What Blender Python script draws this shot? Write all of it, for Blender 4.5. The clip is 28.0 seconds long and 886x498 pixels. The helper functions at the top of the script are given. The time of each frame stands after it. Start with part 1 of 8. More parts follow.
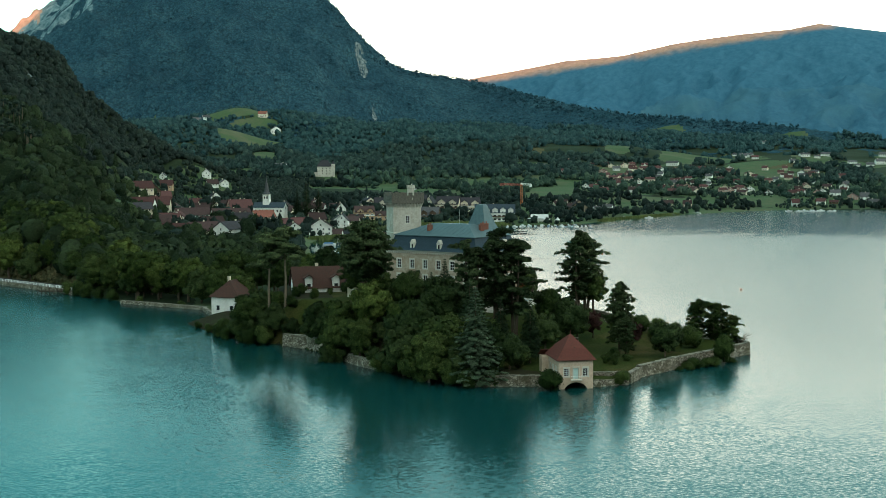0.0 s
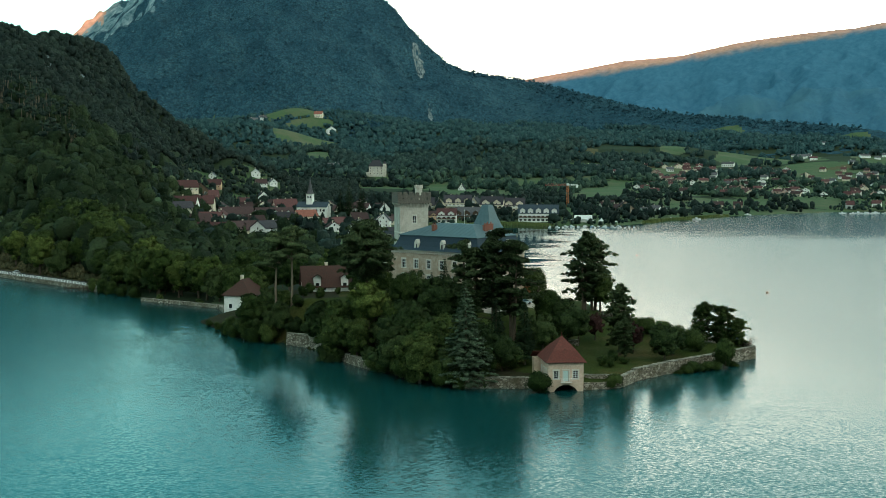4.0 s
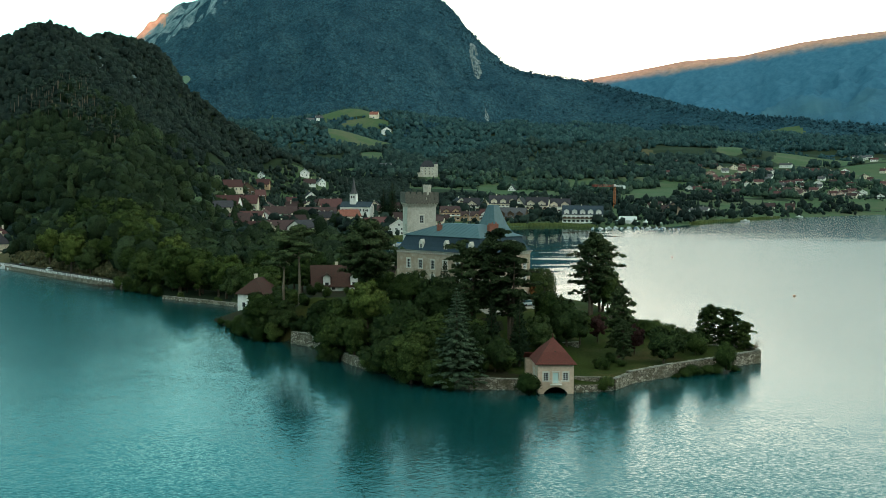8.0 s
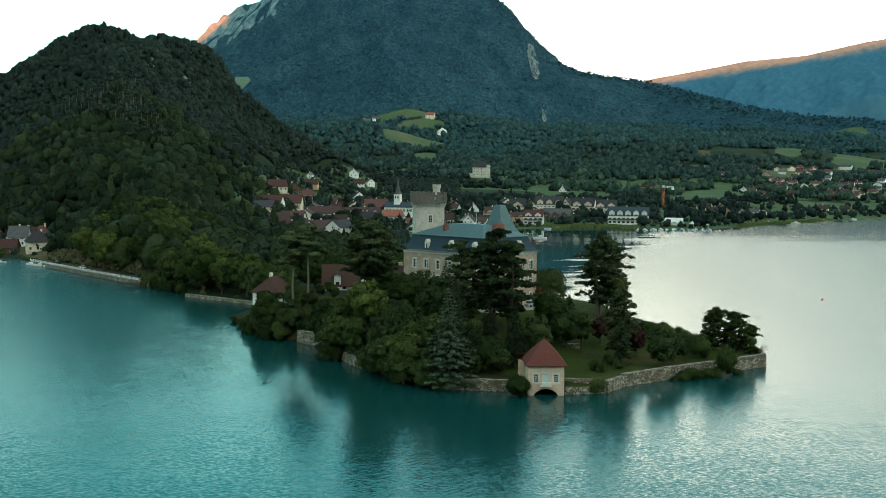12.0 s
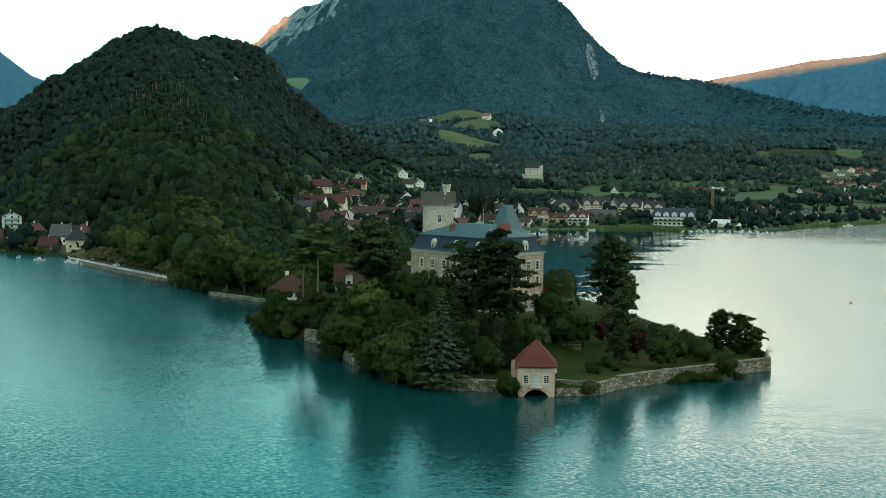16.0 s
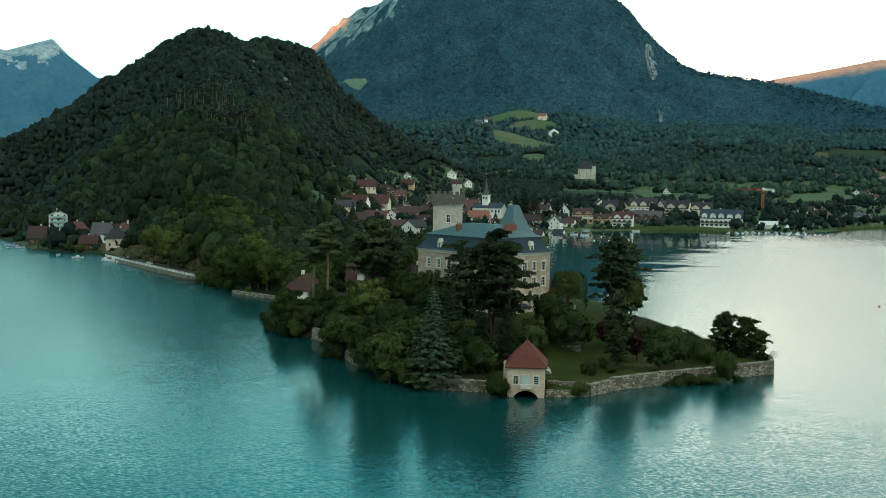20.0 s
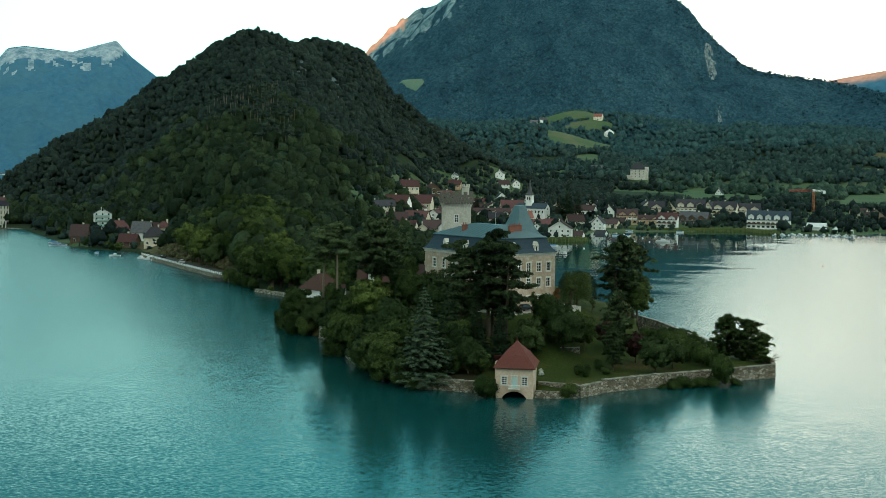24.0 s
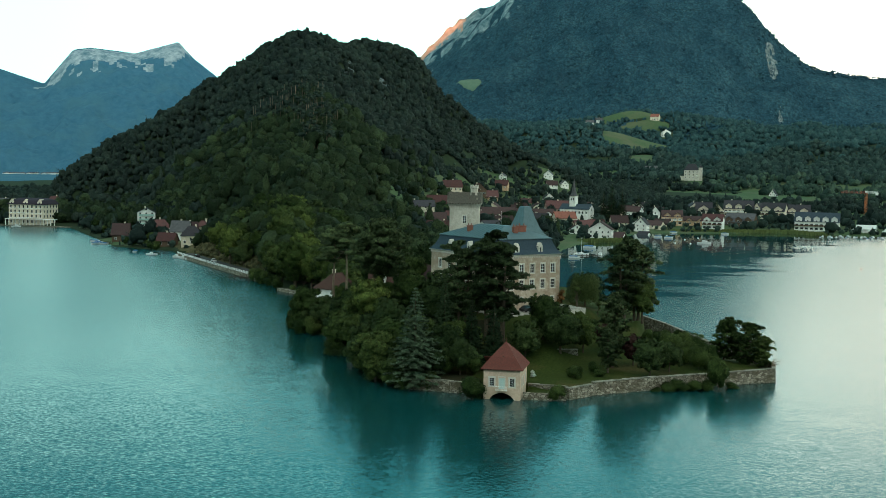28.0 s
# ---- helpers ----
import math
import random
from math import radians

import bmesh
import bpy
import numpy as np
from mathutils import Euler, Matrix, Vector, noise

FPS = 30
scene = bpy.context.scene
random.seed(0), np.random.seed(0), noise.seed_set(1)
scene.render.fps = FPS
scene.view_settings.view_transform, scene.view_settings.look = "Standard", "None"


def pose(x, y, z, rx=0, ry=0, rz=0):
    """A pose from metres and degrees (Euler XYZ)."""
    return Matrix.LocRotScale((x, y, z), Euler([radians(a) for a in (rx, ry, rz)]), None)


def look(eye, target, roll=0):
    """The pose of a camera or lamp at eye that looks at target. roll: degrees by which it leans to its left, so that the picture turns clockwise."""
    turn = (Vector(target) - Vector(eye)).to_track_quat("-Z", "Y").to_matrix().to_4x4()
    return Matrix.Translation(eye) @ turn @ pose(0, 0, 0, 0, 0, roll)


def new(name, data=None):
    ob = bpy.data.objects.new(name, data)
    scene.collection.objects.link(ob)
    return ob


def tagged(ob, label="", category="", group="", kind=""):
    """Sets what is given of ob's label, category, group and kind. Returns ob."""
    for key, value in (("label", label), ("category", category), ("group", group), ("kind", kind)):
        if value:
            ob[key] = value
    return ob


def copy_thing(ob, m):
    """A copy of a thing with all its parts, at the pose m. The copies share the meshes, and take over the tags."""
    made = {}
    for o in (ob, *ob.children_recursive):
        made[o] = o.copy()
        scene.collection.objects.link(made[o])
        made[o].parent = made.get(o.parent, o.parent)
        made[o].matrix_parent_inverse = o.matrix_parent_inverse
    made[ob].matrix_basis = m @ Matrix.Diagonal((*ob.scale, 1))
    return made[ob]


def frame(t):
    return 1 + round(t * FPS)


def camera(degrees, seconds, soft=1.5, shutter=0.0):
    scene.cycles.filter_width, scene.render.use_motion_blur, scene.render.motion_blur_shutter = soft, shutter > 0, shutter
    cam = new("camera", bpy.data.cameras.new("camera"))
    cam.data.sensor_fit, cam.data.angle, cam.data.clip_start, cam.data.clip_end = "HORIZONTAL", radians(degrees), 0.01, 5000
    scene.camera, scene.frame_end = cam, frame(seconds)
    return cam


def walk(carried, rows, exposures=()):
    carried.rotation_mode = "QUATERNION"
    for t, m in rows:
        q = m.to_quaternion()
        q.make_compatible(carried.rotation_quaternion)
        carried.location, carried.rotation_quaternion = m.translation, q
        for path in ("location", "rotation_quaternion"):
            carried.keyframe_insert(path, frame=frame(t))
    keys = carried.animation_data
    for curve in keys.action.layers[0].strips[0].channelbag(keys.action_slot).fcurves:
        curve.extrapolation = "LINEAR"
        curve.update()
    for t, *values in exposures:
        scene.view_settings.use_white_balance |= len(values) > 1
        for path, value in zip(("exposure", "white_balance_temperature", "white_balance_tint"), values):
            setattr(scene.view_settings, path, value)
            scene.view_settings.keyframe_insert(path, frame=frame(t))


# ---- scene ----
# The camera slides sideways over the lake and turns to keep the island in view.
cam = camera(42.3, 28.0, soft=0.6)


def aim(x, y, z, pitch, roll, yaw):
    ahead = Vector((-math.sin(radians(yaw)) * math.cos(radians(pitch)), math.cos(radians(yaw)) * math.cos(radians(pitch)), math.sin(radians(pitch))))
    eye = Vector((x, y, z))
    return look(eye, eye + ahead, roll)


PATH = [
    (0, -48.82, 0.96, 44.51, -3.929, -0.079, -10.623),
    (2, -41.77, 0.39, 44.47, -3.923, 0.010, -9.117),
    (4, -34.73, -0.00, 44.40, -3.915, 0.096, -7.614),
    (6, -27.71, -0.24, 44.33, -3.905, 0.179, -6.107),
    (8, -20.72, -0.34, 44.24, -3.894, 0.259, -4.590),
    (10, -13.77, -0.33, 44.15, -3.883, 0.337, -3.065),
    (12, -6.87, -0.21, 44.07, -3.874, 0.412, -1.534),
    (14, -0.00, 0.00, 43.99, -3.867, 0.484, 0.000),
    (16, 6.83, 0.31, 43.93, -3.864, 0.554, 1.532),
    (18, 13.63, 0.72, 43.90, -3.865, 0.621, 3.058),
    (20, 20.40, 1.23, 43.89, -3.870, 0.685, 4.575),
    (22, 27.18, 1.87, 43.91, -3.879, 0.747, 6.084),
    (24, 33.96, 2.64, 43.98, -3.891, 0.806, 7.589),
    (26, 40.77, 3.58, 44.09, -3.906, 0.862, 9.098),
    (28, 47.64, 4.70, 44.26, -3.921, 0.916, 10.626),
]
walk(cam, [(t, aim(*p)) for t, *p in PATH], exposures=[(0.0, 0.08, 6420, 10), (28.0, 0.08, 6420, 10)])

# ---- sky and sun: dawn, the sun still behind the mountains on the near side of the lake ----
SUN_EL, SUN_AZ = radians(4.5), radians(192)   # azimuth from +y, clockwise; light comes from behind the camera
world = bpy.data.worlds.new("dawn_sky")
scene.world = world
world.use_nodes = True
wn, wl = world.node_tree.nodes, world.node_tree.links
wn.clear()
sky = wn.new("ShaderNodeTexSky")
sky.sky_type, sky.sun_disc = "NISHITA", False
sky.sun_elevation, sky.sun_rotation = SUN_EL, SUN_AZ
sky.air_density, sky.dust_density, sky.ozone_density, sky.altitude = 1.0, 1.5, 1.0, 450
# thin bright haze that veils the blue, densest low over the mountains
coord = wn.new("ShaderNodeTexCoord")
split = wn.new("ShaderNodeSeparateXYZ")
wl.new(coord.outputs["Generated"], split.inputs[0])
height = wn.new("ShaderNodeValToRGB")
height.color_ramp.interpolation = "LINEAR"
stops = ((0.0, (3.75, 3.52, 2.86)), (0.145, (3.55, 3.36, 2.76)), (0.25, (0.58, 1.40, 1.44)), (0.42, (0.20, 0.94, 1.02)), (0.64, (0.80, 0.96, 0.92)), (1.0, (1.02, 1.00, 0.90)))
while len(height.color_ramp.elements) < len(stops):
    height.color_ramp.elements.new(0.5)
for e, (p, c) in zip(height.color_ramp.elements, stops):
    e.position, e.color = p, (*c, 1)
wl.new(split.outputs["Z"], height.inputs[0])
# the warm side of the sky, where the sun is about to rise
toward = wn.new("ShaderNodeVectorMath")
toward.operation = "DOT_PRODUCT"
toward.inputs[1].default_value = (math.sin(SUN_AZ), math.cos(SUN_AZ), 0.10)
wl.new(coord.outputs["Generated"], toward.inputs[0])
clamp0 = wn.new("ShaderNodeClamp")
wl.new(toward.outputs["Value"], clamp0.inputs["Value"])
glow = wn.new("ShaderNodeVectorMath")
glow.operation = "SCALE"
glow.inputs[0].default_value = (1.45, 1.25, 1.0)
wl.new(clamp0.outputs[0], glow.inputs["Scale"])
whole = wn.new("ShaderNodeVectorMath")
wl.new(glow.outputs[0], whole.inputs[1])
# bright cream over the open valley, deeper and bluer over the narrow end of the lake
side = wn.new("ShaderNodeValToRGB")
side.color_ramp.interpolation = "EASE"
side.color_ramp.elements.new(0.5)
for e, (p, c) in zip(side.color_ramp.elements, ((0.24, (0.29, 0.58, 0.63)), (0.42, (0.46, 0.93, 0.97)), (0.62, (1.24, 1.20, 1.15)))):
    e.position, e.color = p, (*c, 1)
half = wn.new("ShaderNodeMath")
half.operation = "MULTIPLY_ADD"
half.inputs[1].default_value, half.inputs[2].default_value = 0.5, 0.5
wl.new(split.outputs["X"], half.inputs[0])
wl.new(half.outputs[0], side.inputs[0])
tint = wn.new("ShaderNodeVectorMath")
tint.operation = "MULTIPLY"
wl.new(height.outputs[0], tint.inputs[0])
wl.new(side.outputs[0], tint.inputs[1])
lift = wn.new("ShaderNodeVectorMath")
lift.operation = "SCALE"
lift.inputs["Scale"].default_value = 10.0
wl.new(tint.outputs[0], whole.inputs[0])
wl.new(whole.outputs[0], lift.inputs[0])
veil = wn.new("ShaderNodeMix")
veil.data_type = "RGBA"
veil.inputs[0].default_value = 0.85
back = wn.new("ShaderNodeBackground")
back.inputs["Strength"].default_value = 0.1
wl.new(lift.outputs[0], veil.inputs[7])
wout = wn.new("ShaderNodeOutputWorld")
wl.new(sky.outputs[0], veil.inputs[6])
wl.new(veil.outputs[2], back.inputs["Color"])
wl.new(back.outputs[0], wout.inputs[0])

sun = new("sun", bpy.data.lights.new("sun", "SUN"))
sun.data.energy, sun.data.angle, sun.data.color = 8.0, radians(0.6), (1.0, 0.44, 0.25)
sun.matrix_world = look((math.sin(SUN_AZ) * 100, math.cos(SUN_AZ) * 100, 100 * math.tan(SUN_EL) + 60), (0, 0, 60))

# ---- materials ----
def nodes(name):
    m = bpy.data.materials.new(name)
    m.use_nodes = True
    t = m.node_tree
    return m, t.nodes, t.links, t.nodes["Principled BSDF"]


def rgb(c):
    return (c[0], c[1], c[2], 1)


def ramp_node(n, stops):
    r = n.new("ShaderNodeValToRGB")
    e = r.color_ramp.elements
    while len(e) < len(stops):
        e.new(0.5)
    for k, (p, c) in zip(e, stops):
        k.position, k.color = p, rgb(c)
    return r


def noise_node(n, l, vec, scale, detail=5, rough=0.6):
    t = n.new("ShaderNodeTexNoise")
    t.inputs["Scale"].default_value, t.inputs["Detail"].default_value, t.inputs["Roughness"].default_value = scale, detail, rough
    if vec:
        l.new(vec, t.inputs["Vector"])
    return t


def mix_node(n, l, kind, fac, a, b):
    m = n.new("ShaderNodeMix")
    m.data_type, m.blend_type = "RGBA", kind
    for sock, v in ((m.inputs[0], fac), (m.inputs[6], a), (m.inputs[7], b)):
        if hasattr(v, "links"):
            l.new(v, sock)
        else:
            sock.default_value = v if isinstance(v, float) else rgb(v)
    return m.outputs[2]


def surface(name, dark, light, scale=1.0, rough=0.85, bump=0.3, stain=None, stain_scale=0.15, metal=0.0, spread=0.0, stretch=None, depth=0.06):
    """A weathered surface: grain between two colours at one scale, stains at a larger one. World metres."""
    m, n, l, b = nodes(name)
    g = n.new("ShaderNodeNewGeometry")
    vec = g.outputs["Position"]
    if stretch:
        mp = n.new("ShaderNodeMapping")
        mp.inputs["Scale"].default_value = stretch
        l.new(vec, mp.inputs["Vector"])
        vec = mp.outputs[0]
    fine = noise_node(n, l, vec, 2.2 * scale, 8, 0.65)
    col = ramp_node(n, [(0.32, dark), (0.68, light)])
    l.new(fine.outputs["Fac"], col.inputs[0])
    out = col.outputs[0]
    if stain:
        big = noise_node(n, l, vec, stain_scale * scale, 6, 0.7)
        fac = ramp_node(n, [(0.45, (0, 0, 0)), (0.7, (1, 1, 1))])
        l.new(big.outputs["Fac"], fac.inputs[0])
        out = mix_node(n, l, "MIX", fac.outputs[0], out, stain)
    if spread:
        info = n.new("ShaderNodeObjectInfo")
        hsv = n.new("ShaderNodeHueSaturation")
        mr = n.new("ShaderNodeMapRange")
        mr.inputs["To Min"].default_value, mr.inputs["To Max"].default_value = 1 - spread, 1 + spread
        l.new(info.outputs["Random"], mr.inputs["Value"])
        l.new(mr.outputs[0], hsv.inputs["Value"])
        l.new(out, hsv.inputs["Color"])
        out = hsv.outputs[0]
    l.new(out, b.inputs["Base Color"])
    b.inputs["Roughness"].default_value, b.inputs["Metallic"].default_value = rough, metal
    b.inputs["Specular IOR Level"].default_value = 0.5 if rough < 0.6 else 0.08
    if bump:
        bp = n.new("ShaderNodeBump")
        bp.inputs["Strength"].default_value, bp.inputs["Distance"].default_value = bump, depth
        l.new(fine.outputs["Fac"], bp.inputs["Height"])
        l.new(bp.outputs[0], b.inputs["Normal"])
    return m


def foliage(name, dark, light, tip=None, spread=0.5, clump=0.55, grain=1.6, depth=0.25):
    """Leaves: light and dark sprays inside a crown, each spray and each tree a little different from the next."""
    m, n, l, b = nodes(name)
    g = n.new("ShaderNodeNewGeometry")
    fine = noise_node(n, l, g.outputs["Position"], grain, 4, 0.8)
    mixed = n.new("ShaderNodeMath")
    mixed.operation = "MULTIPLY_ADD"
    l.new(g.outputs["Random Per Island"], mixed.inputs[0])
    mixed.inputs[1].default_value = 0.38
    l.new(fine.outputs["Fac"], mixed.inputs[2])
    col = ramp_node(n, [(0.46, dark), (0.76, light), (0.98, tip or light)])
    l.new(mixed.outputs[0], col.inputs[0])
    big = noise_node(n, l, g.outputs["Position"], clump, 4, 0.62)
    info = n.new("ShaderNodeObjectInfo")
    add = n.new("ShaderNodeMath")
    l.new(info.outputs["Random"], add.inputs[0])
    l.new(big.outputs["Fac"], add.inputs[1])
    mr = n.new("ShaderNodeMapRange")
    mr.inputs["From Min"].default_value, mr.inputs["From Max"].default_value = 0.35, 1.3
    mr.inputs["To Min"].default_value, mr.inputs["To Max"].default_value = 1 - spread, 1 + spread
    l.new(add.outputs[0], mr.inputs["Value"])
    hue = n.new("ShaderNodeMapRange")
    hue.inputs["From Min"].default_value, hue.inputs["From Max"].default_value = 0.35, 1.3
    hue.inputs["To Min"].default_value, hue.inputs["To Max"].default_value = 0.515, 0.48
    l.new(add.outputs[0], hue.inputs["Value"])
    hsv = n.new("ShaderNodeHueSaturation")
    l.new(mr.outputs[0], hsv.inputs["Value"])
    l.new(hue.outputs[0], hsv.inputs["Hue"])
    l.new(col.outputs[0], hsv.inputs["Color"])
    l.new(hsv.outputs[0], b.inputs["Base Color"])
    b.inputs["Roughness"].default_value = 0.75
    b.inputs["Specular IOR Level"].default_value = 0.05
    bp = n.new("ShaderNodeBump")
    bp.inputs["Strength"].default_value, bp.inputs["Distance"].default_value = 0.9, depth
    l.new(fine.outputs["Fac"], bp.inputs["Height"])
    l.new(bp.outputs[0], b.inputs["Normal"])
    return m


def lake():
    m, n, l, b = nodes("lake_water")
    b.inputs["Roughness"].default_value, b.inputs["IOR"].default_value = 0.11, 1.333
    g = n.new("ShaderNodeNewGeometry")
    deep = noise_node(n, l, g.outputs["Position"], 0.006, 4)
    col = ramp_node(n, [(0.3, (0.002, 0.034, 0.036)), (0.7, (0.003, 0.046, 0.047))])
    l.new(deep.outputs["Fac"], col.inputs[0])
    l.new(col.outputs[0], b.inputs["Base Color"])
    mp = n.new("ShaderNodeMapping")
    mp.inputs["Scale"].default_value = (0.55, 1.0, 1.0)
    mp.inputs["Rotation"].default_value = (0, 0, radians(-12))
    l.new(g.outputs["Position"], mp.inputs["Vector"])
    # ripples as slopes: fine ones scaled by drifting patches of wind, and a longer swell
    small = noise_node(n, l, mp.outputs[0], 2.5, 4, 0.7)
    swell = noise_node(n, l, mp.outputs[0], 0.22, 2, 0.5)
    mp2 = n.new("ShaderNodeMapping")
    mp2.inputs["Scale"].default_value = (0.25, 1.0, 1.0)
    l.new(g.outputs["Position"], mp2.inputs["Vector"])
    calm = noise_node(n, l, mp2.outputs[0], 0.02, 4, 0.55)
    wind = n.new("ShaderNodeMapRange")
    wind.inputs["From Min"].default_value, wind.inputs["From Max"].default_value = 0.33, 0.66
    wind.inputs["To Min"].default_value, wind.inputs["To Max"].default_value = 0.30, 0.44
    l.new(calm.outputs["Fac"], wind.inputs["Value"])

    def calc(kind, a, b):
        k = n.new("ShaderNodeMath")
        k.operation = kind
        for sock, v in zip(k.inputs, (a, b)):
            if hasattr(v, "links"):
                l.new(v, sock)
            else:
                sock.default_value = v
        return k.outputs[0]

    def step(v, a, b):
        k = n.new("ShaderNodeMapRange")
        k.interpolation_type = "SMOOTHSTEP"
        k.inputs["From Min"].default_value, k.inputs["From Max"].default_value = a, b
        l.new(v, k.inputs["Value"])
        return k.outputs[0]

    # the bay behind the castle and the strip under the far shore lie in the lee, with a frayed edge
    place = n.new("ShaderNodeSeparateXYZ")
    l.new(g.outputs["Position"], place.inputs[0])
    px, py = place.outputs["X"], place.outputs["Y"]
    fray = calc("MULTIPLY", calc("SUBTRACT", noise_node(n, l, mp2.outputs[0], 0.045, 5, 0.65).outputs["Fac"], 0.5), 150.0)
    bay = step(calc("ADD", calc("SUBTRACT", px, calc("MULTIPLY", py, 0.27)), fray), -50, -78)
    bay = calc("MULTIPLY", bay, calc("MULTIPLY", step(py, 330, 400), step(px, -30, -12)))
    shore = step(calc("SUBTRACT", calc("ADD", py, calc("MULTIPLY", px, 0.6)), calc("MULTIPLY", fray, 3.0)), 815, 985)
    shore = calc("MULTIPLY", shore, step(px, 20, 60))
    shore = calc("MULTIPLY", shore, 0.5)
    lee = calc("MAXIMUM", bay, shore)
    open_lake = calc("MAXIMUM", step(px, 30, 190), calc("MULTIPLY", step(px, -50, -150), 0.9))
    force = calc("MULTIPLY", calc("MULTIPLY", wind.outputs[0], calc("SUBTRACT", calc("ADD", 0.85, calc("MULTIPLY", open_lake, 0.2)), calc("ADD", calc("MULTIPLY", step(px, 15, 120), 0.55), calc("MULTIPLY", step(px, -40, -130), 0.45)))), calc("SUBTRACT", 1.0, calc("MULTIPLY", lee, 0.86)))

    def slope(tex, amount):
        c = n.new("ShaderNodeVectorMath")
        c.operation = "SUBTRACT"
        c.inputs[1].default_value = (0.5, 0.5, 0.5)
        l.new(tex.outputs["Color"], c.inputs[0])
        k = n.new("ShaderNodeVectorMath")
        k.operation = "SCALE"
        l.new(c.outputs[0], k.inputs[0])
        if isinstance(amount, float):
            k.inputs["Scale"].default_value = amount
        else:
            l.new(amount, k.inputs["Scale"])
        return k.outputs[0]

    both = n.new("ShaderNodeVectorMath")
    l.new(calc("MULTIPLY", calc("ADD", 0.15, calc("ADD", calc("MULTIPLY", step(px, 15, 120), 0.10), calc("MULTIPLY", step(px, -40, -130), 0.08))), calc("SUBTRACT", 1.0, calc("MULTIPLY", lee, 0.85))), b.inputs["Roughness"])
    l.new(slope(small, force), both.inputs[0])
    l.new(slope(swell, calc("MULTIPLY", 0.03, calc("SUBTRACT", 1.0, calc("MULTIPLY", shore, 0.8)))), both.inputs[1])
    flat = n.new("ShaderNodeVectorMath")
    flat.operation = "MULTIPLY_ADD"
    flat.inputs[1].default_value, flat.inputs[2].default_value = (1, 1, 0), (0, 0, 1)
    l.new(both.outputs[0], flat.inputs[0])
    unit = n.new("ShaderNodeVectorMath")
    unit.operation = "NORMALIZE"
    l.new(flat.outputs[0], unit.inputs[0])
    l.new(unit.outputs[0], b.inputs["Normal"])
    return m


M_WATER = lake()
M_BARK = surface("bark", (0.055, 0.042, 0.032), (0.13, 0.10, 0.075), 4, 0.95, 0.6)
M_LEAF = foliage("broadleaf_leaves", (0.0150, 0.0300, 0.0090), (0.0385, 0.0660, 0.0190), (0.0760, 0.1090, 0.0320))
M_LEAF_BRIGHT = foliage("lime_leaves", (0.0235, 0.0440, 0.0110), (0.0590, 0.0910, 0.0225), (0.0980, 0.1330, 0.0370))
M_LEAF_DARK = foliage("dark_leaves", (0.0140, 0.0275, 0.0110), (0.0320, 0.0550, 0.0195), (0.0600, 0.0900, 0.0310))
M_LEAF_RED = foliage("copper_beech_leaves", (0.0190, 0.0105, 0.0095), (0.0440, 0.0220, 0.0190))
M_CEDAR = foliage("cedar_needles", (0.0210, 0.0370, 0.0175), (0.0480, 0.0740, 0.0320), (0.0840, 0.1180, 0.0500))
M_FIR = foliage("fir_needles", (0.0105, 0.0220, 0.0110), (0.0250, 0.0460, 0.0215), (0.0480, 0.0790, 0.0360))
M_BLUE_FIR = foliage("silver_fir_needles", (0.0205, 0.037, 0.021), (0.048, 0.079, 0.048), (0.086, 0.128, 0.084))
M_WILLOW = foliage("willow_leaves", (0.0200, 0.0368, 0.0130), (0.0475, 0.0740, 0.0240), (0.0752, 0.1050, 0.0380))
def masonry(name, dark, light, joint, size):
    """Rubble stones of about one size, each with its own shade, in sunken darker joints."""
    m, n, l, b = nodes(name)
    g = n.new("ShaderNodeNewGeometry")
    mp = n.new("ShaderNodeMapping")
    mp.inputs["Scale"].default_value = (0.75, 0.75, 1.25)
    l.new(g.outputs["Position"], mp.inputs["Vector"])
    cell, rim = n.new("ShaderNodeTexVoronoi"), n.new("ShaderNodeTexVoronoi")
    rim.feature = "DISTANCE_TO_EDGE"
    for v in (cell, rim):
        v.inputs["Scale"].default_value = 1 / size
        l.new(mp.outputs[0], v.inputs["Vector"])
    tone = n.new("ShaderNodeSeparateColor")
    l.new(cell.outputs["Color"], tone.inputs[0])
    fine = noise_node(n, l, g.outputs["Position"], 6.0, 5, 0.7)
    both = mix_node(n, l, "MIX", 0.45, tone.outputs[0], fine.outputs["Fac"])
    col = ramp_node(n, [(0.2, dark), (0.75, light)])
    l.new(both, col.inputs[0])
    gap = ramp_node(n, [(0.02, (1, 1, 1)), (0.09, (0, 0, 0))])
    l.new(rim.outputs["Distance"], gap.inputs[0])
    big = noise_node(n, l, g.outputs["Position"], 0.35, 5, 0.7)
    damp = ramp_node(n, [(0.45, (0, 0, 0)), (0.68, (1, 1, 1))])
    l.new(big.outputs["Fac"], damp.inputs[0])
    out = mix_node(n, l, "MIX", gap.outputs[0], col.outputs[0], joint)
    l.new(mix_node(n, l, "MIX", damp.outputs[0], out, (dark[0] * 0.8, dark[1] * 0.85, dark[2] * 0.7)), b.inputs["Base Color"])
    b.inputs["Roughness"].default_value, b.inputs["Specular IOR Level"].default_value = 0.95, 0.08
    bp = n.new("ShaderNodeBump")
    bp.inputs["Strength"].default_value, bp.inputs["Distance"].default_value = 0.9, 0.12
    l.new(rim.outputs["Distance"], bp.inputs["Height"])
    l.new(bp.outputs[0], b.inputs["Normal"])
    return m


M_STONE = masonry("rubble_stone", (0.095, 0.080, 0.060), (0.37, 0.335, 0.275), (0.060, 0.054, 0.042), 0.55)

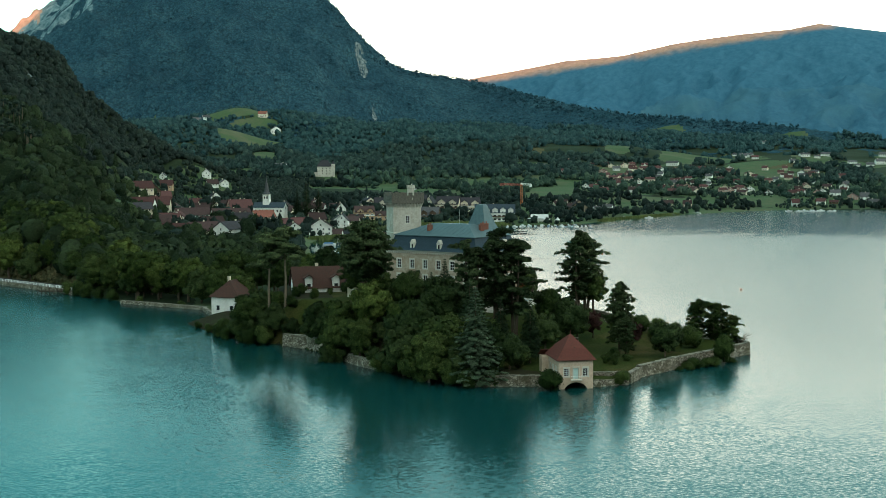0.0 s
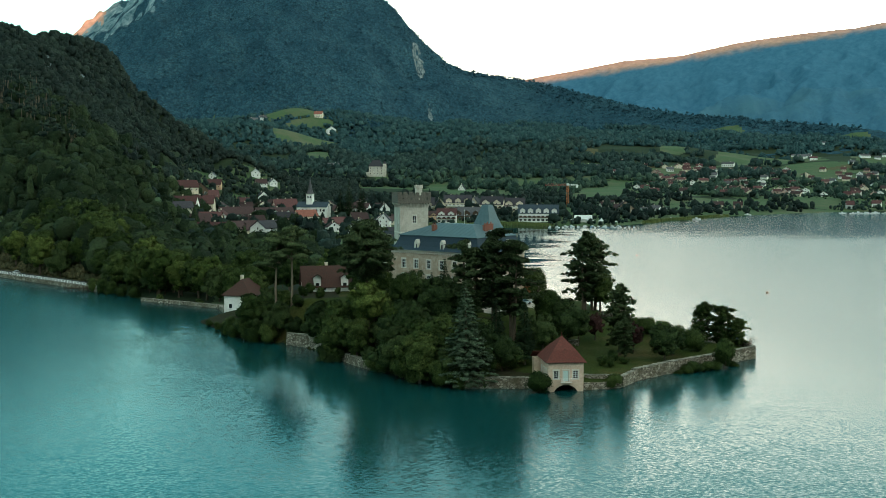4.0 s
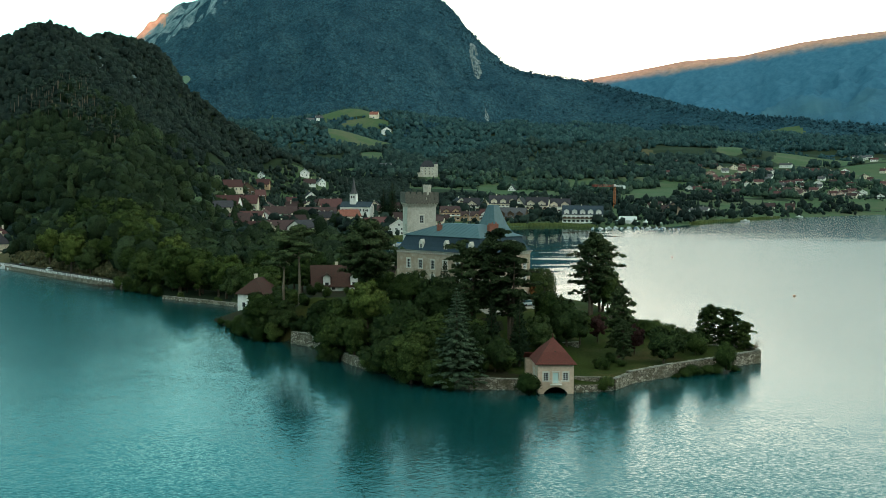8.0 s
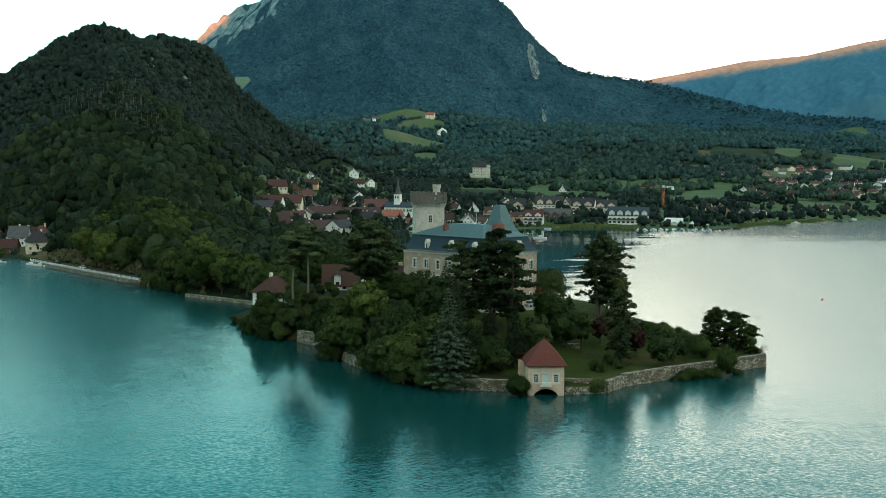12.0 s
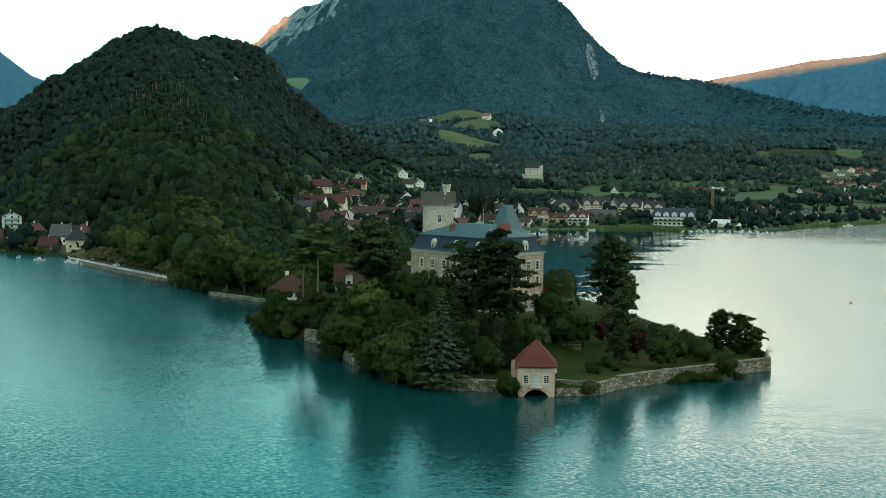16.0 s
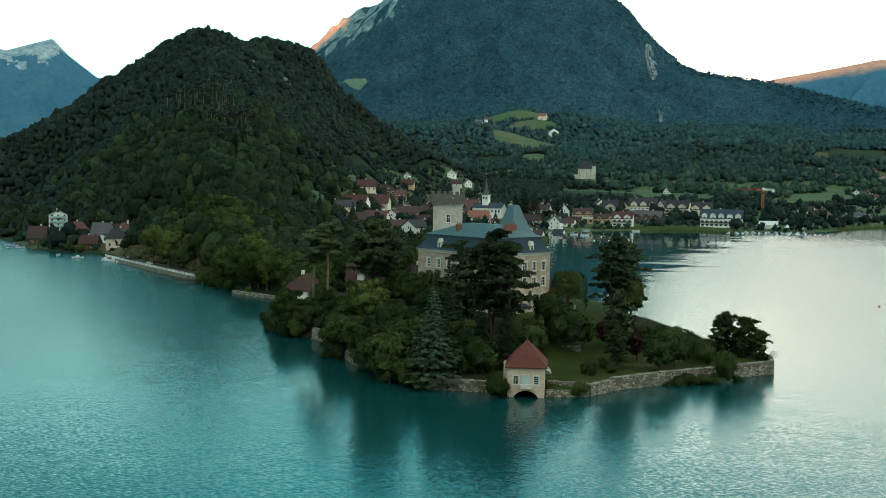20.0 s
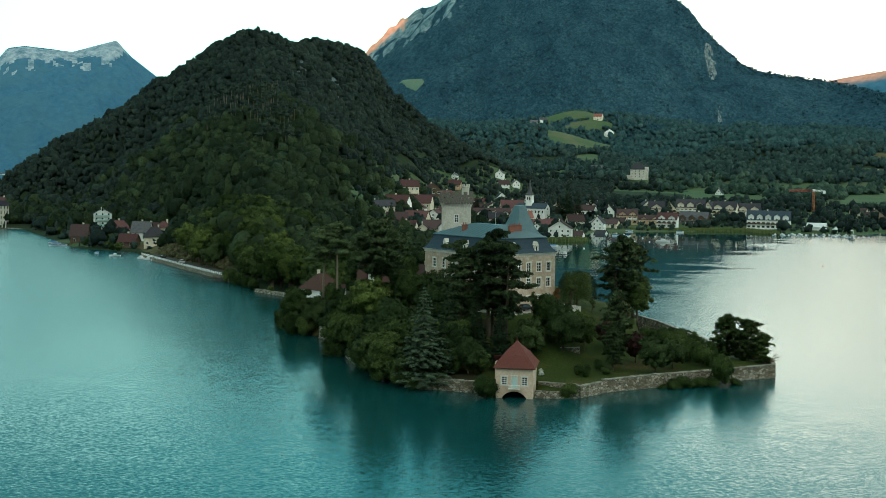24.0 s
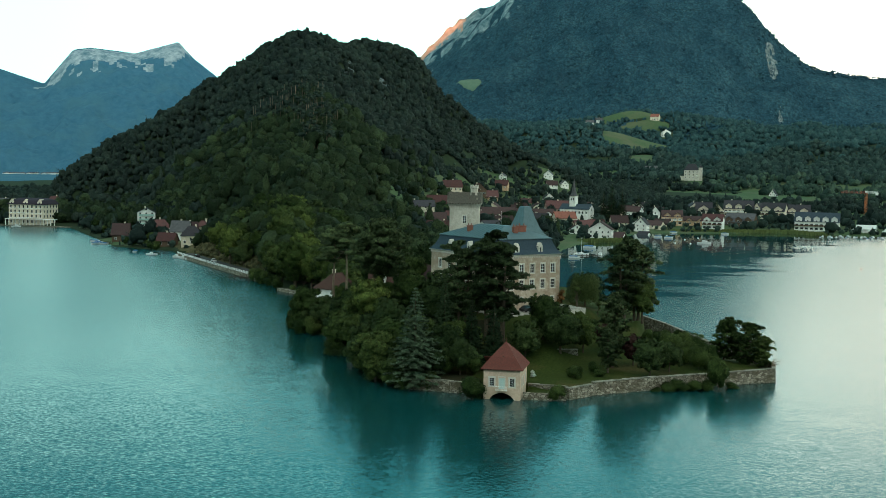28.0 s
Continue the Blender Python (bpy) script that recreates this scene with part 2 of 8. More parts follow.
# ---- mesh tools ----
def link_mesh(name, bm, material, parent=None, label=""):
    me = bpy.data.meshes.new(name)
    bm.to_mesh(me)
    bm.free()
    me.materials.append(material)
    ob = new(name, me)
    if parent is not None:
        ob.parent = parent
    if label:
        ob["label"] = label
    return ob


def part(name, bm, material, parent, label=""):
    return link_mesh(name, bm, material, parent, label)


def share(name, me, parent, m):
    ob = new(name, me)
    ob.parent = parent
    ob.matrix_basis = m
    return ob


def thing(name, m, label, category, group="", kind=""):
    ob = new(name)
    ob.empty_display_size = 0.5
    ob.matrix_world = m
    return tagged(ob, label, category, group, kind)


def box(bm, x0, x1, y0, y1, z0, z1):
    v = [bm.verts.new(p) for p in ((x0, y0, z0), (x1, y0, z0), (x1, y1, z0), (x0, y1, z0), (x0, y0, z1), (x1, y0, z1), (x1, y1, z1), (x0, y1, z1))]
    for f in ((3, 2, 1, 0), (4, 5, 6, 7), (0, 1, 5, 4), (1, 2, 6, 5), (2, 3, 7, 6), (3, 0, 4, 7)):
        bm.faces.new([v[i] for i in f])
    return v


def boxed(x0, x1, y0, y1, z0, z1, bevel=0.0):
    bm = bmesh.new()
    box(bm, x0, x1, y0, y1, z0, z1)
    if bevel:
        bmesh.ops.bevel(bm, geom=bm.edges[:], offset=bevel, segments=1, affect="EDGES")
    return bm


def loft(bm, rings, close_top=True, close_bottom=True):
    """Joins rings of equal count, bottom to top."""
    vs = [[bm.verts.new(p) for p in r] for r in rings]
    n = len(vs[0])
    for a, b in zip(vs, vs[1:]):
        for i in range(n):
            bm.faces.new((a[i], a[(i + 1) % n], b[(i + 1) % n], b[i]))
    if close_bottom:
        bm.faces.new(vs[0][::-1])
    if close_top:
        bm.faces.new(vs[-1])
    return vs


def tube(bm, pts, radii, sides=7):
    rings = []
    for k, (p, r) in enumerate(zip(pts, radii)):
        p = Vector(p)
        d = (Vector(pts[min(k + 1, len(pts) - 1)]) - Vector(pts[max(k - 1, 0)])).normalized()
        a = d.orthogonal().normalized()
        b = d.cross(a)
        rings.append([p + r * (math.cos(t) * a + math.sin(t) * b) for t in (2 * math.pi * i / sides for i in range(sides))])
    loft(bm, rings)


def raw_mesh(name, verts, quads, material, parent=None, kind="", mats=None, normals=None):
    """A mesh from numpy arrays of vertices and four-cornered faces, with soft normals where given."""
    me = bpy.data.meshes.new(name)
    nv, nq = len(verts), len(quads)
    me.vertices.add(nv)
    me.vertices.foreach_set("co", np.ascontiguousarray(verts, dtype=np.float32).ravel())
    me.loops.add(4 * nq)
    me.loops.foreach_set("vertex_index", np.ascontiguousarray(quads, dtype=np.int32).ravel())
    me.polygons.add(nq)
    me.polygons.foreach_set("loop_start", np.arange(0, 4 * nq, 4, dtype=np.int32))
    for m in material if isinstance(material, (list, tuple)) else [material]:
        me.materials.append(m)
    if mats is not None:
        me.polygons.foreach_set("material_index", np.ascontiguousarray(mats, dtype=np.int32))
    me.update(calc_edges=True)
    if normals is not None:
        me.attributes.new("custom_normal", "FLOAT_VECTOR", "POINT").data.foreach_set("vector", np.ascontiguousarray(normals, dtype=np.float32).ravel())
        me.update()
    ob = new(name, me)
    if parent is not None:
        ob.parent = parent
    if kind:
        ob["kind"] = kind
    return ob


def unit_rows(a):
    return a / (np.linalg.norm(a, axis=-1, keepdims=True) + 1e-9)


def cards(centres, out, size, rng, flat=0.5, ratio=1.4):
    """Leaf quads at the centres, facing about along out, each turned at random. Returns vertices, faces, soft normals."""
    n = len(centres)
    nor = unit_rows(out + rng.normal(0, flat, (n, 3)))
    a = unit_rows(np.cross(nor, rng.normal(0, 1, (n, 3))))
    b = np.cross(nor, a)
    s = np.asarray(size)[:, None]
    bend = nor * s * 0.25
    v = np.stack([centres - a * s * ratio - bend, centres - b * s, centres + a * s * ratio - bend, centres + b * s], 1).reshape(-1, 3)
    soft = unit_rows(unit_rows(out) + rng.normal(0, 0.16, (n, 3)))
    return v, np.arange(4 * n).reshape(n, 4), np.repeat(soft, 4, axis=0)


def round_grid(k, under):
    """Directions and faces of a ball made of square patches, with or without the underside."""
    spots, quads = {}, []
    t = [math.tan((2 * i / k - 1) * math.pi / 4) for i in range(k + 1)]
    for ax in range(3):
        for sign in (-1, 1):
            if ax == 2 and sign < 0 and not under:
                continue
            for i in range(k):
                for j in range(k):
                    q = []
                    for di, dj in ((0, 0), (1, 0), (1, 1), (0, 1)):
                        p = [0.0, 0.0, 0.0]
                        p[ax], p[(ax + 1) % 3], p[(ax + 2) % 3] = sign, t[i + di], t[j + dj]
                        key = tuple(round(c, 4) for c in p)
                        q.append(spots.setdefault(key, len(spots)))
                    quads.append(q if sign > 0 else q[::-1])
    return unit_rows(np.array(list(spots))), np.array(quads)


LOBE, DOME, LOW_DOME = round_grid(2, True), round_grid(3, False), round_grid(2, False)


def lobes(centres, radii, rng, grid=LOBE, squash=1.0, rough=0.2, up=0.25):
    """Uneven rounded masses, one at each centre. Returns vertices, faces, soft normals."""
    d, q = grid
    c, r, n = np.asarray(centres), np.asarray(radii), len(centres)
    wave = np.sin(np.einsum("md,nde->nme", d, rng.normal(0, 2.6, (n, 3, 4))) + rng.uniform(0, math.tau, (n, 1, 4))).sum(-1)
    v = c[:, None] + d[None] * (r[:, None] * (1 + rough * wave * 0.55))[..., None] * [1, 1, squash]
    soft = unit_rows(d * [1, 1, 1 / max(squash, 0.35)] + [0, 0, up])
    return v.reshape(-1, 3), (q[None] + (np.arange(n) * len(d))[:, None, None]).reshape(-1, 4), np.tile(soft, (n, 1))


def joined(*pieces):
    base = np.cumsum([0] + [len(p[0]) for p in pieces])
    return np.concatenate([p[0] for p in pieces]), np.concatenate([p[1] + o for p, o in zip(pieces, base)]), np.concatenate([p[2] for p in pieces])


def inside(px, py, poly):
    hit = np.zeros(px.shape, bool)
    far = np.full(px.shape, 1e9)
    for (x0, y0), (x1, y1) in zip(poly, poly[1:] + poly[:1]):
        cross = ((y0 > py) != (y1 > py)) & (px < (x1 - x0) * (py - y0) / ((y1 - y0) or 1e-9) + x0)
        hit ^= cross
        dx, dy = x1 - x0, y1 - y0
        s = np.clip(((px - x0) * dx + (py - y0) * dy) / (dx * dx + dy * dy + 1e-9), 0, 1)
        far = np.minimum(far, np.hypot(px - x0 - s * dx, py - y0 - s * dy))
    return hit, far


def smooth(a, b, x):
    s = np.clip((x - a) / (b - a), 0, 1)
    return s * s * (3 - 2 * s)


def wave_noise(x, y, seed, octaves=4, size=200.0):
    """Smooth rolling noise in about -1..1 from summed waves at several sizes."""
    r = np.random.default_rng(seed)
    total, amp = np.zeros(np.shape(x)), 1.0
    for _ in range(octaves):
        part_sum = 0
        for _ in range(5):
            ang, ph = r.uniform(0, math.tau, 2)
            k = math.tau / (size * r.uniform(0.7, 1.4))
            part_sum = part_sum + np.sin((x * math.cos(ang) + y * math.sin(ang)) * k + ph + 1.3 * np.sin((y * math.cos(ang) - x * math.sin(ang)) * k * 0.6 + ph))
        total = total + amp * part_sum / 3
        amp, size = amp * 0.5, size * 0.5
    return total / 1.6

# ---- where the houses stand: x, y, width, eaves, roof height, gable to the lake, wall and roof kind ----
OLD_VILLAGE = [
    (11, 758, 15.0, 6.0, 4.9, 1, "wb"),
    (34, 869, 10.3, 5.2, 3.9, 1, "wd"),
]
HILLSIDE = [
    (-266, 3349, 23.2, 8.3, 6.6, 0, "wg"),
    (-117, 2730, 18.9, 6.7, 5.4, 0, "wg"),
    (-97, 2752, 17.6, 5.4, 5.4, 0, "wg"),
    (4, 3229, 19.1, 6.4, 9.6, 1, "cR"),
    (34, 2731, 20.2, 8.1, 8.1, 0, "cR"),
    (59, 2625, 20.7, 9.1, 6.5, 1, "wg"),
    (-52, 3229, 12.7, 6.4, 3.2, 0, "wg"),
    (34, 1835, 19.0, 4.5, 4.5, 0, "wg"),
    (186, 1467, 9.0, 1.6, 7.0, 1, "wd"),
    (168, 1651, 6.5, 2.5, 2.5, 0, "wg"),
]
WATERFRONT = [
    (79, 1057, 14.1, 5.2, 5.2, 1, "cd"),
    (86, 1014, 13.5, 6.0, 6.0, 0, "cd"),
    (97, 1007, 10.5, 5.5, 6.0, 1, "cd"),
    (116, 1027, 24.4, 7.1, 6.6, 0, "cd"),
    (134, 1038, 9.3, 5.2, 6.2, 1, "cd"),
    (143, 998, 19.9, 7.0, 6.5, 0, "cd"),
    (162, 1000, 19.0, 6.0, 6.0, 0, "cd"),
    (58, 914, 15.4, 6.8, 4.5, 0, "ob"),
    (75, 922, 17.8, 3.6, 3.2, 0, "ob"),
    (89, 903, 15.2, 6.7, 4.9, 0, "wr"),
    (112, 936, 23.2, 3.7, 6.5, 0, "tg"),
]
BAY_HOUSES = [
    (29, 1038, 10.2, 6.1, 4.1, 1, "wr"),
    (45, 970, 8.1, 4.8, 4.8, 1, "wb"),
    (36, 864, 9.0, 5.5, 4.7, 1, "wd"),
    (38, 832, 7.4, 2.9, 2.5, 0, "wd"),
    (43, 887, 16.6, 2.6, 3.1, 0, "cb"),
    (27, 995, 13.7, 4.4, 3.9, 0, "wb"),
    (22, 766, 8.3, 3.0, 3.0, 0, "wb"),
    (51, 905, 11.1, 2.2, 3.1, 0, "cb"),
    (168, 924, 32.4, 7.4, 7.0, 0, "ws"),
    (271, 1078, 10.9, 3.3, 3.3, 0, "cb"),
    (272, 1028, 15.7, 4.2, 6.3, 1, "bb"),
    (201, 905, 13.2, 2.3, 2.7, 0, "ww"),
]
LAKE_QUARTER = [
    (-462, 909, 12.3, 7.2, 5.6, 0, "cr"),
    (-438, 882, 9.9, 4.5, 4.5, 1, "wg"),
    (-235, 624, 11.4, 4.7, 5.0, 0, "cr"),
    (-209, 594, 9.8, 5.1, 5.1, 0, "wg"),
    (-207, 600, 8.9, 3.8, 4.5, 0, "cb"),
    (-208, 574, 9.2, 3.1, 3.7, 0, "tr"),
    (-249, 604, 9.2, 4.3, 5.6, 0, "tb"),
    (-203, 610, 7.1, 2.6, 3.6, 0, "cr"),
    (-517, 923, 9.6, 6.4, 3.2, 0, "wg"),
    (-250, 613, 9.4, 2.2, 2.0, 0, "wg"),
]
PLAIN = [
    (439, 1778, 10.9, 3.5, 2.9, 0, "wg"),
    (450, 1783, 11.0, 3.0, 2.5, 0, "wg"),
    (454, 1708, 12.3, 3.4, 2.8, 0, "wr"),
    (464, 1699, 12.3, 2.9, 2.4, 0, "wg"),
    (489, 1720, 8.9, 2.4, 2.0, 0, "wg"),
    (485, 1618, 11.8, 3.2, 2.6, 0, "cr"),
    (508, 1647, 12.0, 3.8, 3.1, 0, "cr"),
    (511, 1618, 13.5, 3.3, 2.7, 0, "cr"),
    (531, 1640, 12.0, 3.8, 3.1, 0, "cr"),
    (529, 1604, 11.8, 3.2, 2.6, 0, "cr"),
    (470, 1552, 10.5, 3.6, 2.9, 0, "wr"),
    (483, 1544, 12.1, 3.5, 2.9, 0, "cr"),
    (497, 1550, 11.3, 3.6, 2.9, 0, "wr"),
]
PLAIN_FAR = [
    (586, 1743, 12.8, 3.5, 2.9, 0, "cr"),
    (609, 1759, 13.0, 3.6, 2.9, 0, "cr"),
    (556, 1590, 13.4, 3.7, 3.0, 0, "cr"),
    (586, 1636, 10.4, 2.9, 2.3, 0, "wg"),
    (727, 1928, 20.5, 4.5, 3.7, 0, "wg"),
    (609, 1600, 11.9, 2.8, 2.3, 0, "wr"),
    (627, 1617, 10.4, 2.9, 2.3, 0, "wr"),
    (624, 1538, 8.3, 3.2, 2.6, 0, "wg"),
    (890, 1990, 13.0, 4.8, 3.9, 0, "wg"),
    (908, 1999, 10.9, 4.2, 3.4, 0, "wg"),
    (895, 1950, 12.8, 3.5, 2.9, 0, "wr"),
    (1127, 2385, 10.5, 4.3, 3.5, 0, "wg"),
    (921, 1860, 10.3, 3.4, 2.8, 0, "wg"),
]
PLAIN_EAST = [
    (1000, 1966, 17.6, 3.6, 3.0, 0, "wg"),
    (1017, 1950, 11.0, 3.0, 2.5, 0, "wg"),
    (1079, 2030, 18.3, 3.8, 3.1, 0, "wg"),
    (776, 1563, 12.2, 4.3, 3.5, 0, "wr"),
    (751, 1585, 8.8, 3.9, 3.2, 0, "wg"),
    (999, 1869, 10.6, 3.5, 2.9, 0, "wg"),
    (1052, 1889, 15.1, 3.0, 2.4, 0, "wg"),
    (1039, 1848, 10.6, 2.9, 2.4, 0, "wg"),
    (1053, 1832, 12.7, 4.6, 3.8, 0, "wg"),
    (1093, 1866, 17.3, 5.3, 4.4, 0, "wg"),
    (1194, 2017, 18.7, 5.1, 4.2, 0, "wg"),
    (816, 1501, 6.8, 2.3, 1.9, 0, "wg"),
    (997, 2256, 8.6, 2.7, 2.2, 0, "wg"),
]
FAR_SHORE = [
    (408, 1146, 9.7, 3.7, 3.0, 0, "cb"),
    (431, 1150, 8.6, 4.1, 3.3, 0, "pb"),
    (576, 1190, 8.0, 4.7, 3.9, 0, "wr"),
    (615, 1204, 9.5, 3.7, 3.1, 0, "wr"),
    (632, 1206, 9.6, 2.3, 1.8, 0, "tr"),
    (690, 1239, 10.0, 5.5, 4.5, 0, "wg"),
    (681, 1204, 11.1, 3.4, 2.8, 0, "wg"),
    (686, 1194, 8.3, 2.7, 2.2, 0, "wb"),
    (300, 1058, 5.5, 2.2, 1.7, 0, "wg"),
    (314, 1066, 8.9, 3.1, 2.5, 0, "wg"),
    (322, 1065, 4.5, 2.2, 1.8, 0, "wg"),
    (274, 1044, 12.9, 3.6, 2.9, 0, "tb"),
    (260, 1058, 5.4, 3.6, 2.9, 0, "cb"),
]
VILLAGE_CORE = [
    (48, 1056, 8.8, 2.6, 2.6, 0, "tb"),
]
FAR_TOWN = [
    (-1844, 3109, 11.6, 3.3, 1.5, 0, "cb"),
    (-1752, 3162, 11.1, 2.3, 2.0, 0, "wg"),
    (-1722, 3130, 10.0, 3.7, 2.7, 0, "wg"),
    (-1788, 3126, 12.4, 3.3, 2.0, 0, "cb"),
    (-1829, 3056, 8.3, 2.3, 2.3, 0, "wg"),
    (-1784, 3079, 10.5, 3.5, 2.5, 0, "wg"),
    (-1740, 3115, 12.2, 2.3, 2.6, 0, "cb"),
    (-1752, 3162, 10.9, 2.7, 2.6, 0, "wg"),
    (-1782, 3105, 8.5, 3.4, 1.7, 0, "wg"),
    (-1815, 3117, 12.1, 2.3, 1.8, 0, "cb"),
    (-1721, 3235, 10.7, 2.8, 2.2, 0, "wg"),
    (-1822, 3095, 9.6, 3.8, 2.0, 0, "wg"),
    (-1740, 3169, 11.2, 2.9, 2.0, 0, "cb"),
    (-1709, 3122, 9.8, 3.7, 2.7, 0, "wg"),
    (-1779, 3134, 9.8, 2.8, 2.2, 0, "wg"),
    (-1731, 3184, 8.9, 2.9, 2.4, 0, "cb"),
    (-1809, 3095, 8.6, 3.5, 1.9, 0, "wg"),
    (-1788, 3074, 7.3, 2.4, 1.8, 0, "wg"),
    (-1793, 3098, 12.7, 2.3, 2.0, 0, "cb"),
    (-1825, 3063, 6.8, 3.8, 2.7, 0, "wg"),
    (-1742, 3177, 5.9, 3.0, 2.6, 0, "wg"),
    (-1707, 3188, 7.4, 3.6, 1.8, 0, "cb"),
    (-1757, 3112, 9.2, 3.8, 2.1, 0, "wg"),
    (-1736, 3114, 9.8, 4.1, 1.4, 0, "wg"),
    (-1763, 3107, 10.7, 3.2, 2.3, 0, "cb"),
    (-1717, 3236, 12.2, 3.9, 2.7, 0, "wg"),
    (-1808, 3067, 8.5, 2.7, 2.0, 0, "wg"),
]

VILLAGE = [
    (-107, 810, 17.7, 3.2, 6.1, 0, "wr"),
    (-99, 872, 16.5, 3.9, 5.9, 0, "cr"),
    (-98, 838, 14.2, 3.7, 5.4, 1, "wr"),
    (-104, 735, 15.9, 2.2, 3.7, 0, "cd"),
    (-90, 712, 12.8, 3.0, 5.1, 0, "cb"),
    (-115, 1040, 13.5, 4.6, 5.8, 1, "tr"),
    (-106, 1058, 13.2, 5.0, 5.4, 0, "or"),
    (-108, 1150, 12.9, 3.8, 4.7, 0, "or"),
    (-113, 1192, 6.2, 3.8, 2.6, 1, "wg"),
    (-79, 1118, 11.1, 3.6, 3.6, 0, "or"),
    (-76, 894, 26.5, 4.0, 5.4, 0, "wb"),
    (-62, 1162, 10.9, 3.6, 4.8, 1, "wd"),
    (-65, 1228, 11.6, 2.8, 4.3, 0, "wb"),
    (-53, 1241, 8.4, 3.9, 3.4, 1, "wg"),
    (-71, 1252, 9.3, 4.6, 3.9, 1, "wg"),
    (-39, 1000, 20.0, 5.2, 6.7, 0, "pr"),
    (-80, 676, 16.5, 4.0, 5.4, 0, "cr"),
    (-66, 664, 12.2, 4.2, 5.1, 1, "cb"),
    (-64, 708, 17.7, 4.4, 5.1, 0, "cb"),
    (-4, 826, 14.9, 2.6, 3.9, 0, "cr"),
    (-6, 774, 9.0, 3.2, 3.2, 1, "wb"),
    (3, 849, 11.5, 2.6, 3.9, 0, "cr"),
    (-48, 1100, 14.0, 3.0, 3.5, 0, "cb"),
    (-33, 1096, 6.0, 4.5, 3.0, 1, "wb"),
    (-23, 880, 15.9, 3.4, 4.6, 0, "cR"),
    (-38, 842, 12.2, 4.4, 3.9, 0, "pd"),
    (-22, 1092, 12.0, 3.0, 3.6, 0, "cb"),
    (0, 1010, 13.4, 4.2, 5.1, 1, "cb"),
    (-70, 985, 14.6, 3.4, 4.6, 0, "cb"),
    (-88, 780, 16.0, 3.2, 5.2, 0, "cr"),
    (-84, 842, 13.0, 3.4, 5.0, 1, "wr"),
    (-60, 800, 15.0, 3.0, 5.0, 0, "cb"),
    (-112, 890, 14.0, 3.6, 5.0, 0, "cr"),
]

# the loose town on the plain across the bay: houses in gardens, each clear of its neighbours
hrng = random.Random(71)
PLAIN_TOWN = []
while len(PLAIN_TOWN) < 112:
    b, d = radians(hrng.uniform(15.5, 29.0)), hrng.uniform(1420, 1980)
    hx, hy = math.sin(b) * d, math.cos(b) * d
    if all(math.hypot(hx - o[0], hy - o[1]) > 19 for o in PLAIN + PLAIN_FAR + PLAIN_EAST + PLAIN_TOWN):
        PLAIN_TOWN.append((round(hx), round(hy), hrng.uniform(8, 12), hrng.uniform(2.8, 4.2), hrng.uniform(2.6, 3.6), hrng.choice((0, 0, 1)), hrng.choice(("wb", "cb", "wr", "cr", "wg", "pr", "pb", "cr"))))
# the village round the church: two large houses, and smaller ones filled in between
BIG_HOUSES = [(-47, 672, 19, 7.4, 4.0, 0, "wd"), (-47, 896, 29, 4.0, 5.0, 0, "wb")]
VILLAGE_ROWS = []
tries = 0
while len(VILLAGE_ROWS) < 9 and tries < 4000:
    tries += 1
    hx, hy = hrng.uniform(-95, 34), hrng.uniform(720, 1080)
    if hx > 20 and hy < 900 or math.hypot(hx + 16, hy - 917) < 30 or abs(hx + 14) < 24 and hy < 917:
        continue
    if all(math.hypot(hx - o[0], hy - o[1]) > 11 + o[2] * 0.6 for o in VILLAGE + BIG_HOUSES + OLD_VILLAGE + BAY_HOUSES + WATERFRONT + VILLAGE_CORE + VILLAGE_ROWS):
        VILLAGE_ROWS.append((round(hx), round(hy), hrng.uniform(9, 14), hrng.uniform(2.6, 4.0), hrng.uniform(3.6, 4.8), hrng.choice((0, 0, 1)), hrng.choice(("cb", "cb", "cd", "cr", "ob", "cb", "cd"))))

ALL_HOMES = VILLAGE + BIG_HOUSES + OLD_VILLAGE + HILLSIDE + WATERFRONT + BAY_HOUSES + LAKE_QUARTER + PLAIN + PLAIN_FAR + PLAIN_EAST + FAR_SHORE + VILLAGE_CORE + PLAIN_TOWN + VILLAGE_ROWS + FAR_TOWN

LAKE = 0.75   # the level of the water

# ---- the land: one sheet with shores, the wooded hill, the mountain and the far ridges ----
SHORE = [(-3000, 1500), (-700, 830), (-470, 770), (-396, 737), (-353, 734), (-279, 631), (-238, 573), (-197, 554), (-183, 536), (-162, 508), (-136, 473), (-105, 433), (-100, 420),
         (-81, 390), (-58, 368), (-40, 350), (-10, 345), (-5, 380), (-6, 450), (-7, 560), (-4, 650), (1, 700), (8, 728), (18, 740), (34, 853), (104, 888),
         (150, 918), (174, 872), (223, 880), (284, 960), (383, 1058), (462, 1115), (550, 1165), (640, 1150), (1100, 1250), (4900, 1500),
         (5300, 5300), (-5300, 5300), (-5300, 1500)]
HILL_N = [(-309, 1130, 174), (-336, 1089, 120), (-361, 1047, 70), (-383, 1006, 32), (-394, 957, 8), (-402, 898, 3), (-415, 846, 4)]
HILL_S = [(-309, 1130, 174), (-293, 1197, 170), (-276, 1253, 183), (-252, 1290, 178), (-233, 1325, 165), (-200, 1332, 125), (-158, 1319, 92), (-102, 1296, 58)]
HILL_E = [(-309, 1130, 174), (-238, 921, 104), (-174, 732, 55), (-139, 575, 22), (-107, 449, 8)]
